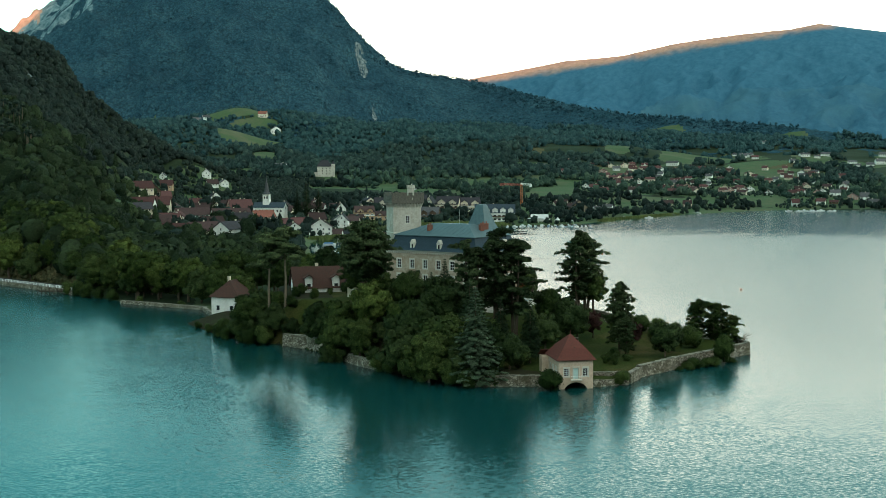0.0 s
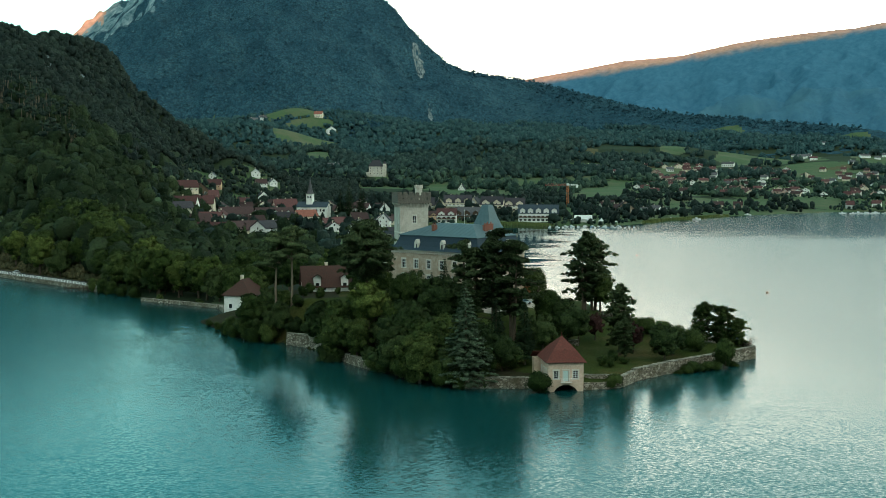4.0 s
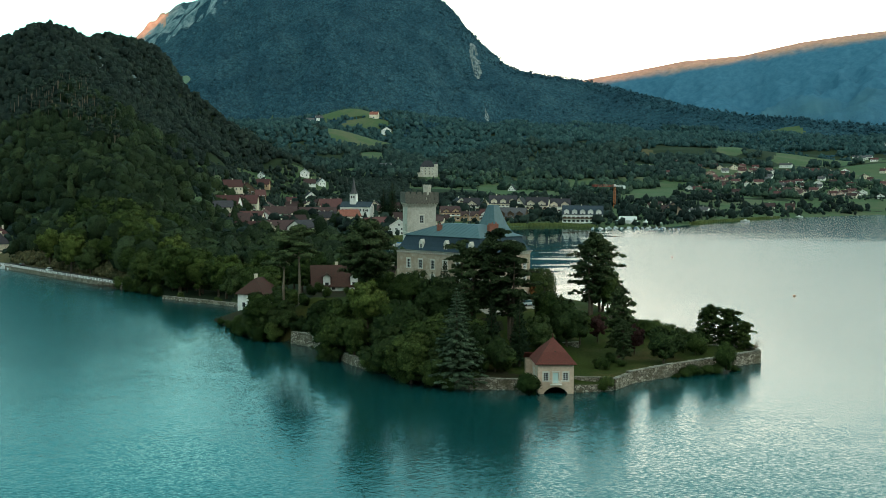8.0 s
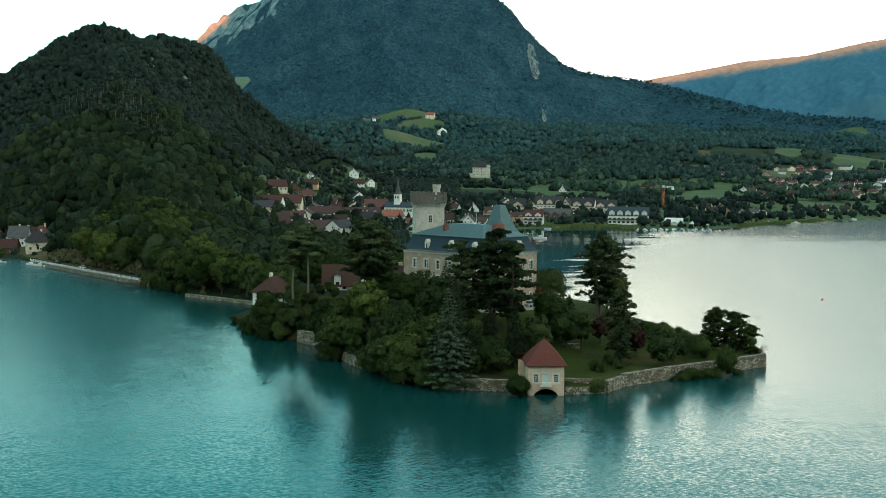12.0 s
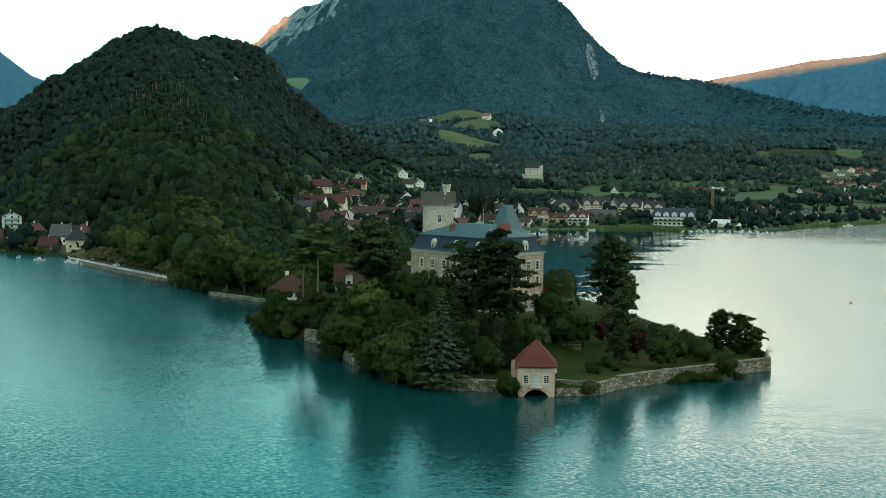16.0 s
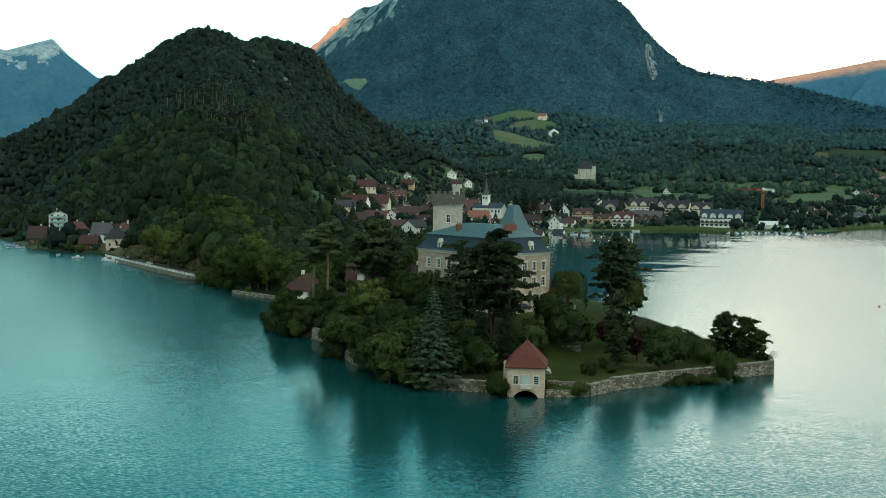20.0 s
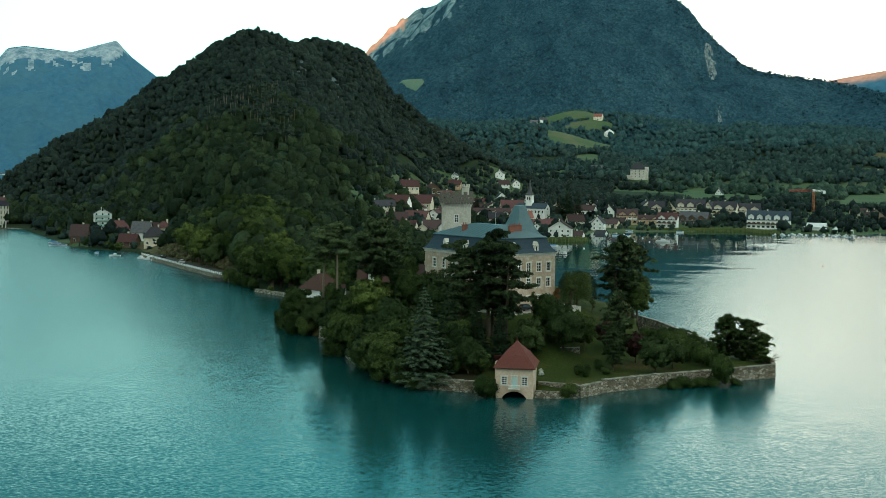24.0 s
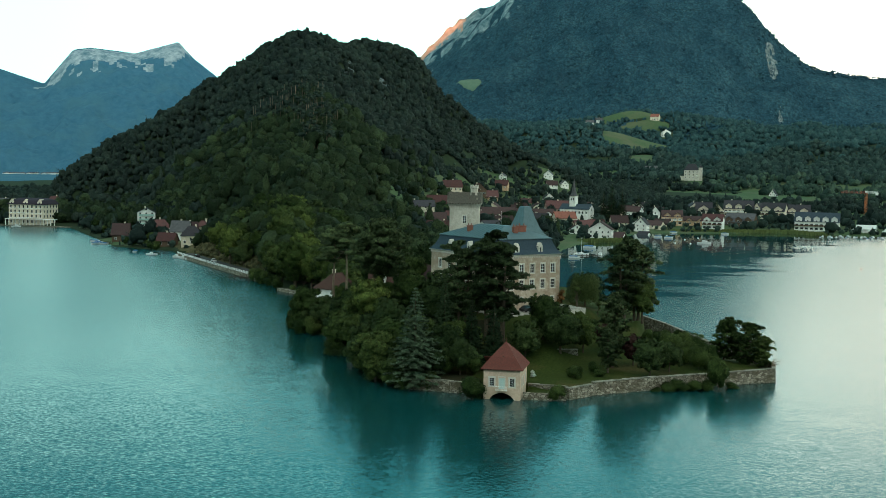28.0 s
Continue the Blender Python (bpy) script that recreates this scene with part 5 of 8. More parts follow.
def window_meshes(w, h, arched=False, bars=2, trim=0.26, frame=0.065):
    """Shared meshes for one size of window: stone surround, frame with glazing bars, panes. Face towards -y, centred on x, sill at z=0."""
    bm = bmesh.new()
    top = h + (0.42 if arched else 0.26)
    pierced(bm, w + 2 * trim, -0.2, top, [(trim, trim + w, 0.0, h)], 0.11)
    bmesh.ops.translate(bm, vec=(-w / 2 - trim, -0.05, 0), verts=bm.verts[:])
    if arched:
        for v in bm.verts:
            if v.co.z > top - 0.01:
                v.co.z -= 0.16 * (abs(v.co.x) / (w / 2 + trim)) ** 2
    sur = mesh_of("surround", bm, M_TRIM)
    bm = bmesh.new()
    f = frame
    step = (h - f) / (bars + 1)
    holes = [(x0, x1, f + k * step, (k + 1) * step) for k in range(bars + 1) for x0, x1 in ((f, w / 2 - f / 2), (w / 2 + f / 2, w - f))]
    pierced(bm, w, 0.0, h, holes, 0.07)
    bmesh.ops.translate(bm, vec=(-w / 2, 0.16, 0), verts=bm.verts[:])
    fr = mesh_of("frame", bm, M_PAINT)
    panes = []
    for x0, x1 in ((-w / 2 + f, -f / 2), (f / 2, w / 2 - f)):
        panes.append(mesh_of("pane", boxed(x0, x1, 0.195, 0.205, f, h - f), M_GLASS))
    return sur, fr, panes


def put_window(parent, meshes, m, shutters=None, w=1.0):
    """A window under its building: the surround, with frame and panes as sub-parts."""
    sur, fr, panes = meshes
    win = share("window", sur, parent, m)
    share("frame", fr, win, Matrix())
    for me in panes:
        share("pane", me, win, Matrix())
    if shutters:
        for s in (-1, 1):
            share("shutter", shutters, win, Matrix.Translation((s * (w * 0.75 + 0.12), -0.05, 0)))
    return win


def facing(x, y, z, turn):
    """A pose for a window whose face looks along -y before it is turned."""
    return pose(x, y, z, 0, 0, turn)


# ---- the castle: two long faces under a mansard roof, a square keep, a steep pavilion roof ----
CX, CY = 19.7, 27.6
castle = thing("castle", Matrix(((0.719, -0.695, 0, 10.1), (0.695, 0.719, 0, 271.4), (0, 0, 1, 11.0), (0, 0, 0, 1))),
               "old plastered castle with blue mansard roof and stone keep", "castle")
EAVE = 12.9
wm_big, wm_small = window_meshes(1.25, 2.15, True, 2), window_meshes(0.8, 0.9, False, 1)
front_cols = [17.5, 14.4, 11.2, 8.0, 4.8, 1.8]
left_cols = [3.1, 7.2, 11.3, 15.4, 19.5, 23.5]
rows = [(8.95, 1.25, 2.15), (5.15, 1.25, 2.15), (2.2, 0.8, 0.9)]


def castle_face(name, length, cols, m):
    holes = [(c - w / 2, c + w / 2, z, z + h) for c in cols for z, w, h in rows]
    bm = bmesh.new()
    pierced(bm, length, 0.0, EAVE, holes, 0.7)
    inset = 0.004 if length == CX else 0.009
    for v in bm.verts:
        v.co.x = min(max(v.co.x, inset), length - inset)
    bmesh.ops.transform(bm, matrix=m, verts=bm.verts[:])
    part(name, bm, M_PLASTER, castle)
    for c in cols:
        for z, w, h in rows:
            put_window(castle, wm_big if w > 1 else wm_small, m @ Matrix.Translation((c, 0, z)))


castle_face("wall", CX, front_cols, Matrix())
castle_face("wall", CY, [CY - c for c in left_cols], Matrix.Translation((0, CY, 0)) @ Matrix.Rotation(radians(-90), 4, "Z"))
castle_face("wall", CX, front_cols[::2], Matrix.Translation((CX, CY, 0)) @ Matrix.Rotation(radians(180), 4, "Z"))
castle_face("wall", CY, left_cols, Matrix.Translation((CX, 0, 0)) @ Matrix.Rotation(radians(90), 4, "Z"))
bm = boxed(0.75, CX - 0.75, 0.75, CY - 0.75, 4.6, 4.75)
box(bm, 0.75, CX - 0.75, 0.75, CY - 0.75, 8.4, 8.55)
box(bm, 9.6, 10.1, 0.75, CY - 0.75, 0.1, 4.55)
part("floor_slab", bm, M_DARK_WOOD, castle)
bm = bmesh.new()
o = 0.35
loft(bm, [[(-a, -a, z), (CX + a, -a, z), (CX + a, CY + a, z), (-a, CY + a, z)] for a, z in ((0.05, EAVE), (0.15, EAVE + 0.15), (o + 0.1, EAVE + 0.42), (o + 0.1, EAVE + 0.55))])
part("cornice", bm, M_TRIM, castle, "pale moulded stone cornice")
bm = bmesh.new()
for k in range(28):
    x = 0.3 + k * (CX - 0.6) / 27
    box(bm, x - 0.14, x + 0.14, -0.33, -0.06, EAVE - 0.26, EAVE + 0.10)
for k in range(40):
    y = 0.3 + k * (CY - 0.6) / 39
    box(bm, -0.33, -0.06, y - 0.14, y + 0.14, EAVE - 0.26, EAVE + 0.10)
part("modillion_row", bm, M_TRIM, castle, "row of small stone brackets under the eaves")
# mansard: flared steep slate below, low green metal above
bm = bmesh.new()
z0 = EAVE + 0.56
loft(bm, [[(a, a, z), (CX - a, a, z), (CX - a, CY - a, z), (a, CY - a, z)] for a, z in ((-0.55, z0), (-0.1, z0 + 0.25), (0.55, z0 + 1.0), (1.15, z0 + 2.2), (1.6, z0 + 3.5))])
part("mansard_roof", bm, M_SLATE, castle, "steep blue slate lower roof")
bm = bmesh.new()
z1 = z0 + 3.5
loft(bm, [[(1.35, 1.35, z1 + 0.004), (CX - 1.35, 1.35, z1 + 0.004), (CX - 1.35, CY - 1.35, z1 + 0.004), (1.35, CY - 1.35, z1 + 0.004)],
          [(1.3, 1.3, z1 + 0.18), (CX - 1.3, 1.3, z1 + 0.18), (CX - 1.3, CY - 1.3, z1 + 0.18), (1.3, CY - 1.3, z1 + 0.18)],
          [(8.6, 8.2, z1 + 3.0), (CX - 8.6, 8.2, z1 + 3.0), (CX - 8.6, CY - 8.2, z1 + 3.0), (8.6, CY - 8.2, z1 + 3.0)]])
part("upper_roof", bm, M_COPPER, castle, "low green-blue metal upper roof")
bm = bmesh.new()
for k in range(16):
    y = 3.2 + k * (CY - 6.4) / 15
    t = min(1, (y - 1.3) / 6.9, (CY - 1.3 - y) / 6.9)
    tube(bm, [(1.4, y, z1 + 0.25), (1.3 + 7.2 * t, y, z1 + 0.22 + 2.82 * t)], [0.05, 0.05], 4)
part("roof_seam", bm, M_COPPER, castle)


def dormer(m):
    bm = bmesh.new()
    pierced(bm, 1.5, 0.0, 1.9, [(0.42, 1.08, 0.35, 1.55)], 0.25)
    bmesh.ops.translate(bm, vec=(-0.75, 0, 0), verts=bm.verts[:])
    box(bm, -0.75, -0.55, 0.26, 1.9, 0, 1.7)
    box(bm, 0.55, 0.75, 0.26, 1.9, 0, 1.7)
    d = part("dormer", bm, M_TRIM, castle, "small pale stone roof dormer")
    d.matrix_basis = m @ Matrix.Diagonal((0.82, 0.82, 0.86, 1))
    bm = bmesh.new()
    prof = [(-0.95, 1.9), (-0.55, 2.1), (-0.4, 2.55), (0, 2.95), (0.4, 2.55), (0.55, 2.1), (0.95, 1.9)]
    loft(bm, [[(x, -0.12, z) for x, z in prof], [(x, 2.2, z) for x, z in prof]])
    bmesh.ops.recalc_face_normals(bm, faces=bm.faces[:])
    part("pediment", bm, M_TRIM, d)
    part("pane", boxed(-0.33, 0.33, 0.14, 0.15, 0.35, 1.55), M_GLASS, d)


for y in (19.5, 11.3, 3.4):
    dormer(Matrix.Translation((0.15, y, z0 + 0.25)) @ Matrix.Rotation(radians(-90), 4, "Z"))
for x in (13.7, 6.7):
    dormer(Matrix.Translation((x, 0.15, z0 + 0.25)))


def chimney(x, y, zb, zt, w=1.3, d=0.8, name="chimney"):
    bm = boxed(x - w / 2, x + w / 2, y - d / 2, y + d / 2, zb, zt)
    box(bm, x - w / 2 - 0.08, x + w / 2 + 0.08, y - d / 2 - 0.08, y + d / 2 + 0.08, zt + 0.002, zt + 0.18)
    c = part(name, bm, M_BRICK, castle, "red brick chimney stack")
    for k in (-0.3, 0.3):
        bm = bmesh.new()
        tube(bm, [(x + k * w, y, zt + 0.17), (x + k * w, y, zt + 0.7)], [0.16, 0.12], 8)
        part("chimney_pot", bm, M_BRICK, c)


chimney(4.6, 17.2, z1 + 0.6, z1 + 2.6)
chimney(9.2, 4.6, z1 + 0.4, z1 + 2.8)
chimney(11.6, 5.2, z1 + 0.8, z1 + 3.0, 2.4)
# pavilion roof
PX, PY = 15.0, 8.3
bm = bmesh.new()
loft(bm, [[(PX - a, PY - a, z), (PX + a, PY - a, z), (PX + a, PY + a, z), (PX - a, PY + a, z)] for a, z in ((4.3, z1 + 0.2), (3.4, z1 + 1.2), (2.65, z1 + 2.6), (1.85, z1 + 4.8), (1.0, z1 + 7.7), (0.8, z1 + 7.8))])
part("pavilion_roof", bm, M_COPPER, castle, "tall steep green-blue pavilion roof")
bm = bmesh.new()
tube(bm, [(PX - 4.4, PY + 4, z1 + 0.8), (PX - 4.4, PY + 4, z1 + 6.6)], [0.05, 0.03], 6)
part("flagpole", bm, M_PAINT, castle)

# ---- the keep ----
M_PARAPET = surface("dark_parapet_stone", (0.075, 0.068, 0.058), (0.19, 0.175, 0.15), 2.0, 0.95, 0.6)
keep = thing("tower", pose(-2.7, 303.8, 10.5, 0, 0, 6), "tall square stone keep with battlements behind the castle roof", "tower")
H = 7.6 / 2
TOP = 25.1
for k in range(4):
    bm = bmesh.new()
    holes = [(3.4, 4.4, TOP - 5.0, TOP - 3.0)] if k == 0 else [(5.2, 6.0, TOP - 5.0, TOP - 3.0)]
    pierced(bm, 2 * H, 0, TOP, holes, 0.9)
    for v in bm.verts:
        v.co.x = min(max(v.co.x, 0.004 + 0.005 * (k % 2)), 2 * H - 0.004 - 0.005 * (k % 2))
    m = Matrix.Rotation(radians(90 * k), 4, "Z") @ Matrix.Translation((-H, -H, 0))
    bmesh.ops.transform(bm, matrix=m, verts=bm.verts[:])
    part("wall", bm, M_TOWER, keep)
    for x0, x1, za, zb in holes:
        put_window(keep, window_meshes(x1 - x0, zb - za, False, 2, 0.22), m @ Matrix.Translation(((x0 + x1) / 2, 0, za)))
bm = boxed(-H - 0.08, H + 0.08, -H - 0.08, H + 0.08, TOP - 7.6, TOP - 7.35)
part("string_course", bm, M_TRIM, keep)
_corb = bmesh.new()
loft(_corb, [[(-0.16, -a, z), (0.16, -a, z), (0.16, 0.05, z), (-0.16, 0.05, z)] for a, z in ((0.08, -1.15), (0.25, -0.75), (0.5, -0.35), (0.62, 0.0))])
CORBEL = mesh_of("corbel", _corb, M_TOWER)
for k in range(4):
    for j in range(10):
        share("corbel", CORBEL, keep, Matrix.Rotation(radians(90 * k), 4, "Z") @ Matrix.Translation((-H + 0.42 + j * (2 * H - 0.84) / 9, -H, TOP + 0.2)))
B = H + 0.62
for k in range(4):
    bm = bmesh.new()
    pierced(bm, 2 * B, 0.0, 2.1, [(x, x + 0.35, 0.9, 1.5) for x in (1.2, 3.3, 5.5, 7.6)], 0.45)
    for v in bm.verts:
        v.co.x = min(max(v.co.x, 0.004 + 0.005 * (k % 2)), 2 * B - 0.004 - 0.005 * (k % 2))
    bmesh.ops.transform(bm, matrix=Matrix.Rotation(radians(90 * k), 4, "Z") @ Matrix.Translation((-B, -B, TOP + 0.21)), verts=bm.verts[:])
    part("parapet", bm, M_PARAPET, keep, "dark weathered stone parapet")
_mer = boxed(-0.5, 0.5, 0, 0.45, 0, 0.75, 0.04)
MERLON = mesh_of("merlon", _mer, M_PARAPET)
for k in range(4):
    for j in range(6):
        share("merlon", MERLON, keep, Matrix.Rotation(radians(90 * k), 4, "Z") @ Matrix.Translation((-B + 0.5 + j * (2 * B - 1.0) / 5, -B, TOP + 2.31)))
part("roof_deck", boxed(-B + 0.5, B - 0.5, -B + 0.5, B - 0.5, TOP, TOP + 0.4), M_STONE, keep)
bm = bmesh.new()
TX, TY = 2.3, 1.2
loft(bm, [[(TX + r * math.cos(a), TY + r * math.sin(a), z) for a in (math.tau * i / 8 for i in range(8))] for r, z in ((1.0, TOP + 0.41), (1.0, TOP + 4.0), (1.15, TOP + 4.2), (1.15, TOP + 4.6))])
part("stair_turret", bm, M_TOWER, keep, "small stone stair turret on the keep")
_tm = boxed(-0.22, 0.22, -0.12, 0.12, 0, 0.4)
TMER = mesh_of("merlon", _tm, M_TOWER)
for i in range(8):
    a = math.tau * (i + 0.5) / 8
    share("merlon", TMER, keep, Matrix.Translation((TX + 1.0 * math.cos(a), TY + 1.0 * math.sin(a), TOP + 4.6)) @ Matrix.Rotation(a + math.pi / 2, 4, "Z"))

# ---- the boathouse ----
M_BOAT_WALL = surface("boathouse_plaster", (0.52, 0.38, 0.295), (0.68, 0.525, 0.41), 1.0, 0.9, 0.2, (0.46, 0.35, 0.26), 0.3)
boathouse = thing("boathouse", pose(19.2, 219.3, 0, 0, 0, -1.5), "small boathouse with pyramid red tile roof over an arched berth", "boathouse")
bw, bd, be = 7.1, 8.8, 6.55
wm_b, wm_s = window_meshes(1.0, 1.6, True, 3, 0.24), window_meshes(0.8, 1.7, False, 2, 0.12)
bm = bmesh.new()
# lower front with the arch
n, ar, az = 12, 2.55, 2.1
pts_in = [(-ar, -1.5)] + [(-ar * math.cos(math.pi * k / n), az * math.sin(math.pi * k / n)) for k in range(n + 1)] + [(ar, -1.5)]
pts_out = [(-bw / 2, -1.5)] + [(-bw / 2 + bw * k / n, 2.45 if 0 < k < n else 2.45) for k in range(n + 1)] + [(bw / 2, -1.5)]
for y0, flip in ((0.0, False), (0.6, True)):
    va = [bm.verts.new((x, y0, z)) for x, z in pts_in]
    vb = [bm.verts.new((x, y0, z)) for x, z in pts_out]
    for k in range(len(va) - 1):
        f = (va[k], va[k + 1], vb[k + 1], vb[k])
        bm.faces.new(f if flip else f[::-1])
    if not flip:
        inner = va
for p, q, r, s in zip(inner, inner[1:], va, va[1:]):
    bm.faces.new((p, q, s, r))
bmesh.ops.remove_doubles(bm, verts=bm.verts[:], dist=0.001)
bmesh.ops.recalc_face_normals(bm, faces=bm.faces[:])
part("arch_wall", bm, M_BOAT_WALL, boathouse, "stained plaster arch over the berth")
bm = bmesh.new()
front_holes = [(c + bw / 2 - 0.5, c + bw / 2 + 0.5, 3.3, 4.9) for c in (-1.95, 1.95)] + [(bw / 2 - 0.55, bw / 2 + 0.55, 2.75, 4.95)]
pierced(bm, bw, 2.452, be, front_holes, 0.45)
for v in bm.verts:
    v.co.x = min(max(v.co.x, 0.012), bw - 0.012)
bmesh.ops.translate(bm, vec=(-bw / 2, 0, 0), verts=bm.verts[:])
part("front_wall", bm, M_BOAT_WALL, boathouse)
for c in (-1.95, 1.95):
    put_window(boathouse, wm_b, pose(c, 0, 3.3))
door = part("door", boxed(-0.53, 0.53, 0.2, 0.26, 2.77, 4.93), M_BLUE_DOOR, boathouse, "pale blue double door")
part("door_surround", boxed(-0.72, -0.555, -0.05, 0.05, 2.75, 5.1), M_TRIM, door)
part("door_surround", boxed(0.555, 0.72, -0.05, 0.05, 2.75, 5.1), M_TRIM, door)
part("door_surround", boxed(-0.72, 0.72, -0.06, 0.05, 5.105, 5.28), M_TRIM, door)
bal = part("balcony", boxed(-1.1, 1.1, -0.75, -0.06, 2.55, 2.7), M_TRIM, boathouse)
bm = bmesh.new()
tube(bm, [(-1.08, -0.7, 3.42), (1.08, -0.7, 3.42)], [0.04, 0.04], 5)
for s in (-1.07, 1.07):
    tube(bm, [(s, -0.7, 3.42), (s, -0.05, 3.42)], [0.04, 0.04], 5)
part("handrail", bm, M_PAINT, bal, "white iron handrail")
bm = bmesh.new()
tube(bm, [(0, -0.7, 2.69), (0, -0.7, 3.4)], [0.025, 0.025], 5)
BALUSTER = mesh_of("baluster", bm, M_PAINT)
for x in np.linspace(-1.05, 1.05, 11):
    share("baluster", BALUSTER, bal, Matrix.Translation((x, 0, 0)))
for side, turn in ((1, 90), (-1, -90)):
    bm = bmesh.new()
    holes = [(y - 0.4, y + 0.4, 3.2, 4.9) for y in (2.2, 4.4, 6.6)]
    pierced(bm, bd, -1.5, be, holes, 0.45)
    for v in bm.verts:
        v.co.x = min(max(v.co.x, 0.005), bd - 0.005)
    m = Matrix.Translation((side * bw / 2, 0.0 if side > 0 else bd, 0)) @ Matrix.Rotation(radians(turn), 4, "Z")
    bmesh.ops.transform(bm, matrix=m, verts=bm.verts[:])
    part("side_wall", bm, M_BOAT_WALL, boathouse)
    for y in (2.2, 4.4, 6.6):
        put_window(boathouse, wm_s, m @ Matrix.Translation((y, 0, 3.2)))
part("back_wall", boxed(-bw / 2 + 0.46, bw / 2 - 0.46, bd - 0.45, bd - 0.01, -1.5, be), M_BOAT_WALL, boathouse)
part("floor_slab", boxed(-bw / 2 + 0.46, bw / 2 - 0.46, 0.62, bd - 0.46, 2.2, 2.44), M_DARK_WOOD, boathouse)
bm = bmesh.new()
e = 0.55
loft(bm, [[(-bw / 2 - a, -a, z), (bw / 2 + a, -a, z), (bw / 2 + a, bd + a, z), (-bw / 2 - a, bd + a, z)] for a, z in ((e - 0.05, be - 0.02), (e, be + 0.08), (0.0, be + 0.75), (-1.2, be + 2.25))] + [[(-0.06, bd / 2 - 0.06, be + 4.75), (0.06, bd / 2 - 0.06, be + 4.75), (0.06, bd / 2 + 0.06, be + 4.75), (-0.06, bd / 2 + 0.06, be + 4.75)]])
roof = part("roof", bm, M_TILE_RED, boathouse, "flared pyramid roof of red clay tiles")
bm = bmesh.new()
tube(bm, [(0, bd / 2, be + 4.7), (0, bd / 2, be + 5.1), (0, bd / 2, be + 5.6)], [0.16, 0.08, 0.03], 8)
part("finial", bm, M_TILE_RED, roof)
part("roof_vent", boxed(-0.16, 0.16, 1.25, 1.75, be + 2.15, be + 2.42), M_DARK_WOOD, roof, "small dark roof vent")
bm = boxed(-bw / 2 - 1.2, -bw / 2 + 1.2, bd + 0.02, bd + 2.4, 2.0, be - 0.4)
part("lean_to", bm, M_BOAT_WALL, boathouse, "small lean-to behind the boathouse")
bm = bmesh.new()
loft(bm, [[(-bw / 2 - 1.5, bd + 0.02, be + 0.9), (-bw / 2 - 1.5, bd + 2.7, be - 0.5), (-bw / 2 - 1.5, bd + 2.7, be - 0.35), (-bw / 2 - 1.5, bd + 0.02, be + 1.05)],
          [(-bw / 2 + 1.4, bd + 0.02, be + 0.9), (-bw / 2 + 1.4, bd + 2.7, be - 0.5), (-bw / 2 + 1.4, bd + 2.7, be - 0.35), (-bw / 2 + 1.4, bd + 0.02, be + 1.05)]])
bmesh.ops.recalc_face_normals(bm, faces=bm.faces[:])
part("lean_to_roof", bm, M_TILE_RED, boathouse)

# ---- trees: tapered trunk, limbs, and a crown of many small leaf sprays ----
trng = np.random.default_rng(11)


def crown_lumps(centres, radii, leaf, per, flat=0.5, squash=1.0, droop=0.0, ratio=1.5, core=0.72):
    """Rounded leafy masses, each covered and frayed by leaf sprays; the whole crown shades as one volume."""
    c, r = np.asarray(centres), np.asarray(radii)
    mid = c.mean(0)
    k = np.repeat(np.arange(len(c)), np.maximum(12, (per * r * r).astype(int)))
    d = unit_rows(trng.normal(0, 1, (len(k), 3)))
    d[:, 2] = np.where(d[:, 2] < -0.45, -d[:, 2], d[:, 2])
    p = c[k] + d * (r[k] * trng.uniform(0.66, 1.2, len(k)))[:, None] * [1, 1, squash]
    p[:, 2] -= droop * np.hypot(d[:, 0], d[:, 1]) * r[k]
    out = unit_rows(d * [1, 1, 1 / max(squash, 0.4)] + 0.7 * unit_rows(c[k] - mid) + [0, 0, 0.2])
    spray = cards(p, out, leaf * trng.uniform(0.55, 1.4, len(k)), trng, flat, ratio)
    v, q, soft = lobes(c, r * core, trng, squash=squash, rough=0.28)
    soft = unit_rows(soft + 0.7 * np.repeat(unit_rows(c - mid), len(LOBE[0]), axis=0))
    return joined((v, q, soft), spray)


def tree_thing(name, label, trunk, crown, leaves, group="", bark=M_BARK):
    t = thing(name, Matrix(), label, "tree" if "shrub" not in name and "bush" not in name else "shrub", group)
    if trunk is not None:
        part("trunk", trunk, bark, t)
    raw_mesh("crown", crown[0], crown[1], leaves, parent=t, normals=crown[2])
    return t


def limbs(bm, base, ends, r):
    for e in ends:
        mid = (Vector(base) + Vector(e)) / 2 + Vector((0, 0, -0.1 * (Vector(e) - Vector(base)).length))
        tube(bm, [base, mid, e], [r, r * 0.6, r * 0.2], 5)


def broadleaf(h, r, leaf=0.17, trunk_h=0.22, lumps=54, per=130, mat=M_LEAF, label="", name="broadleaf_tree", low=0.1):
    zc, rz = h * (0.5 + low / 2 + 0.05), h * (0.5 - low / 2 - 0.05)
    cs, rs = [], []
    for k in range(lumps):
        d = trng.normal(0, 1, 3)
        d /= np.linalg.norm(d)
        f = trng.uniform(0.35, 0.98)
        lr = r * trng.uniform(0.30, 0.46) * (1.15 - 0.72 * f)
        cs.append(np.array([d[0] * r * f, d[1] * r * f, zc + d[2] * rz * f]))
        rs.append(lr)
    cs.append(np.array([0, 0, zc])), rs.append(r * 0.6)
    bm = bmesh.new()
    tube(bm, [(0, 0, -0.6), (0.1, 0.05, h * 0.25), (0.0, 0.1, h * 0.6)], [h * 0.032, h * 0.022, h * 0.01], 8)
    limbs(bm, (0.06, 0.04, h * trunk_h), [tuple(c) for c in cs[:7]], h * 0.012)
    return tree_thing(name, label, bm, crown_lumps(cs, rs, leaf, per), mat)


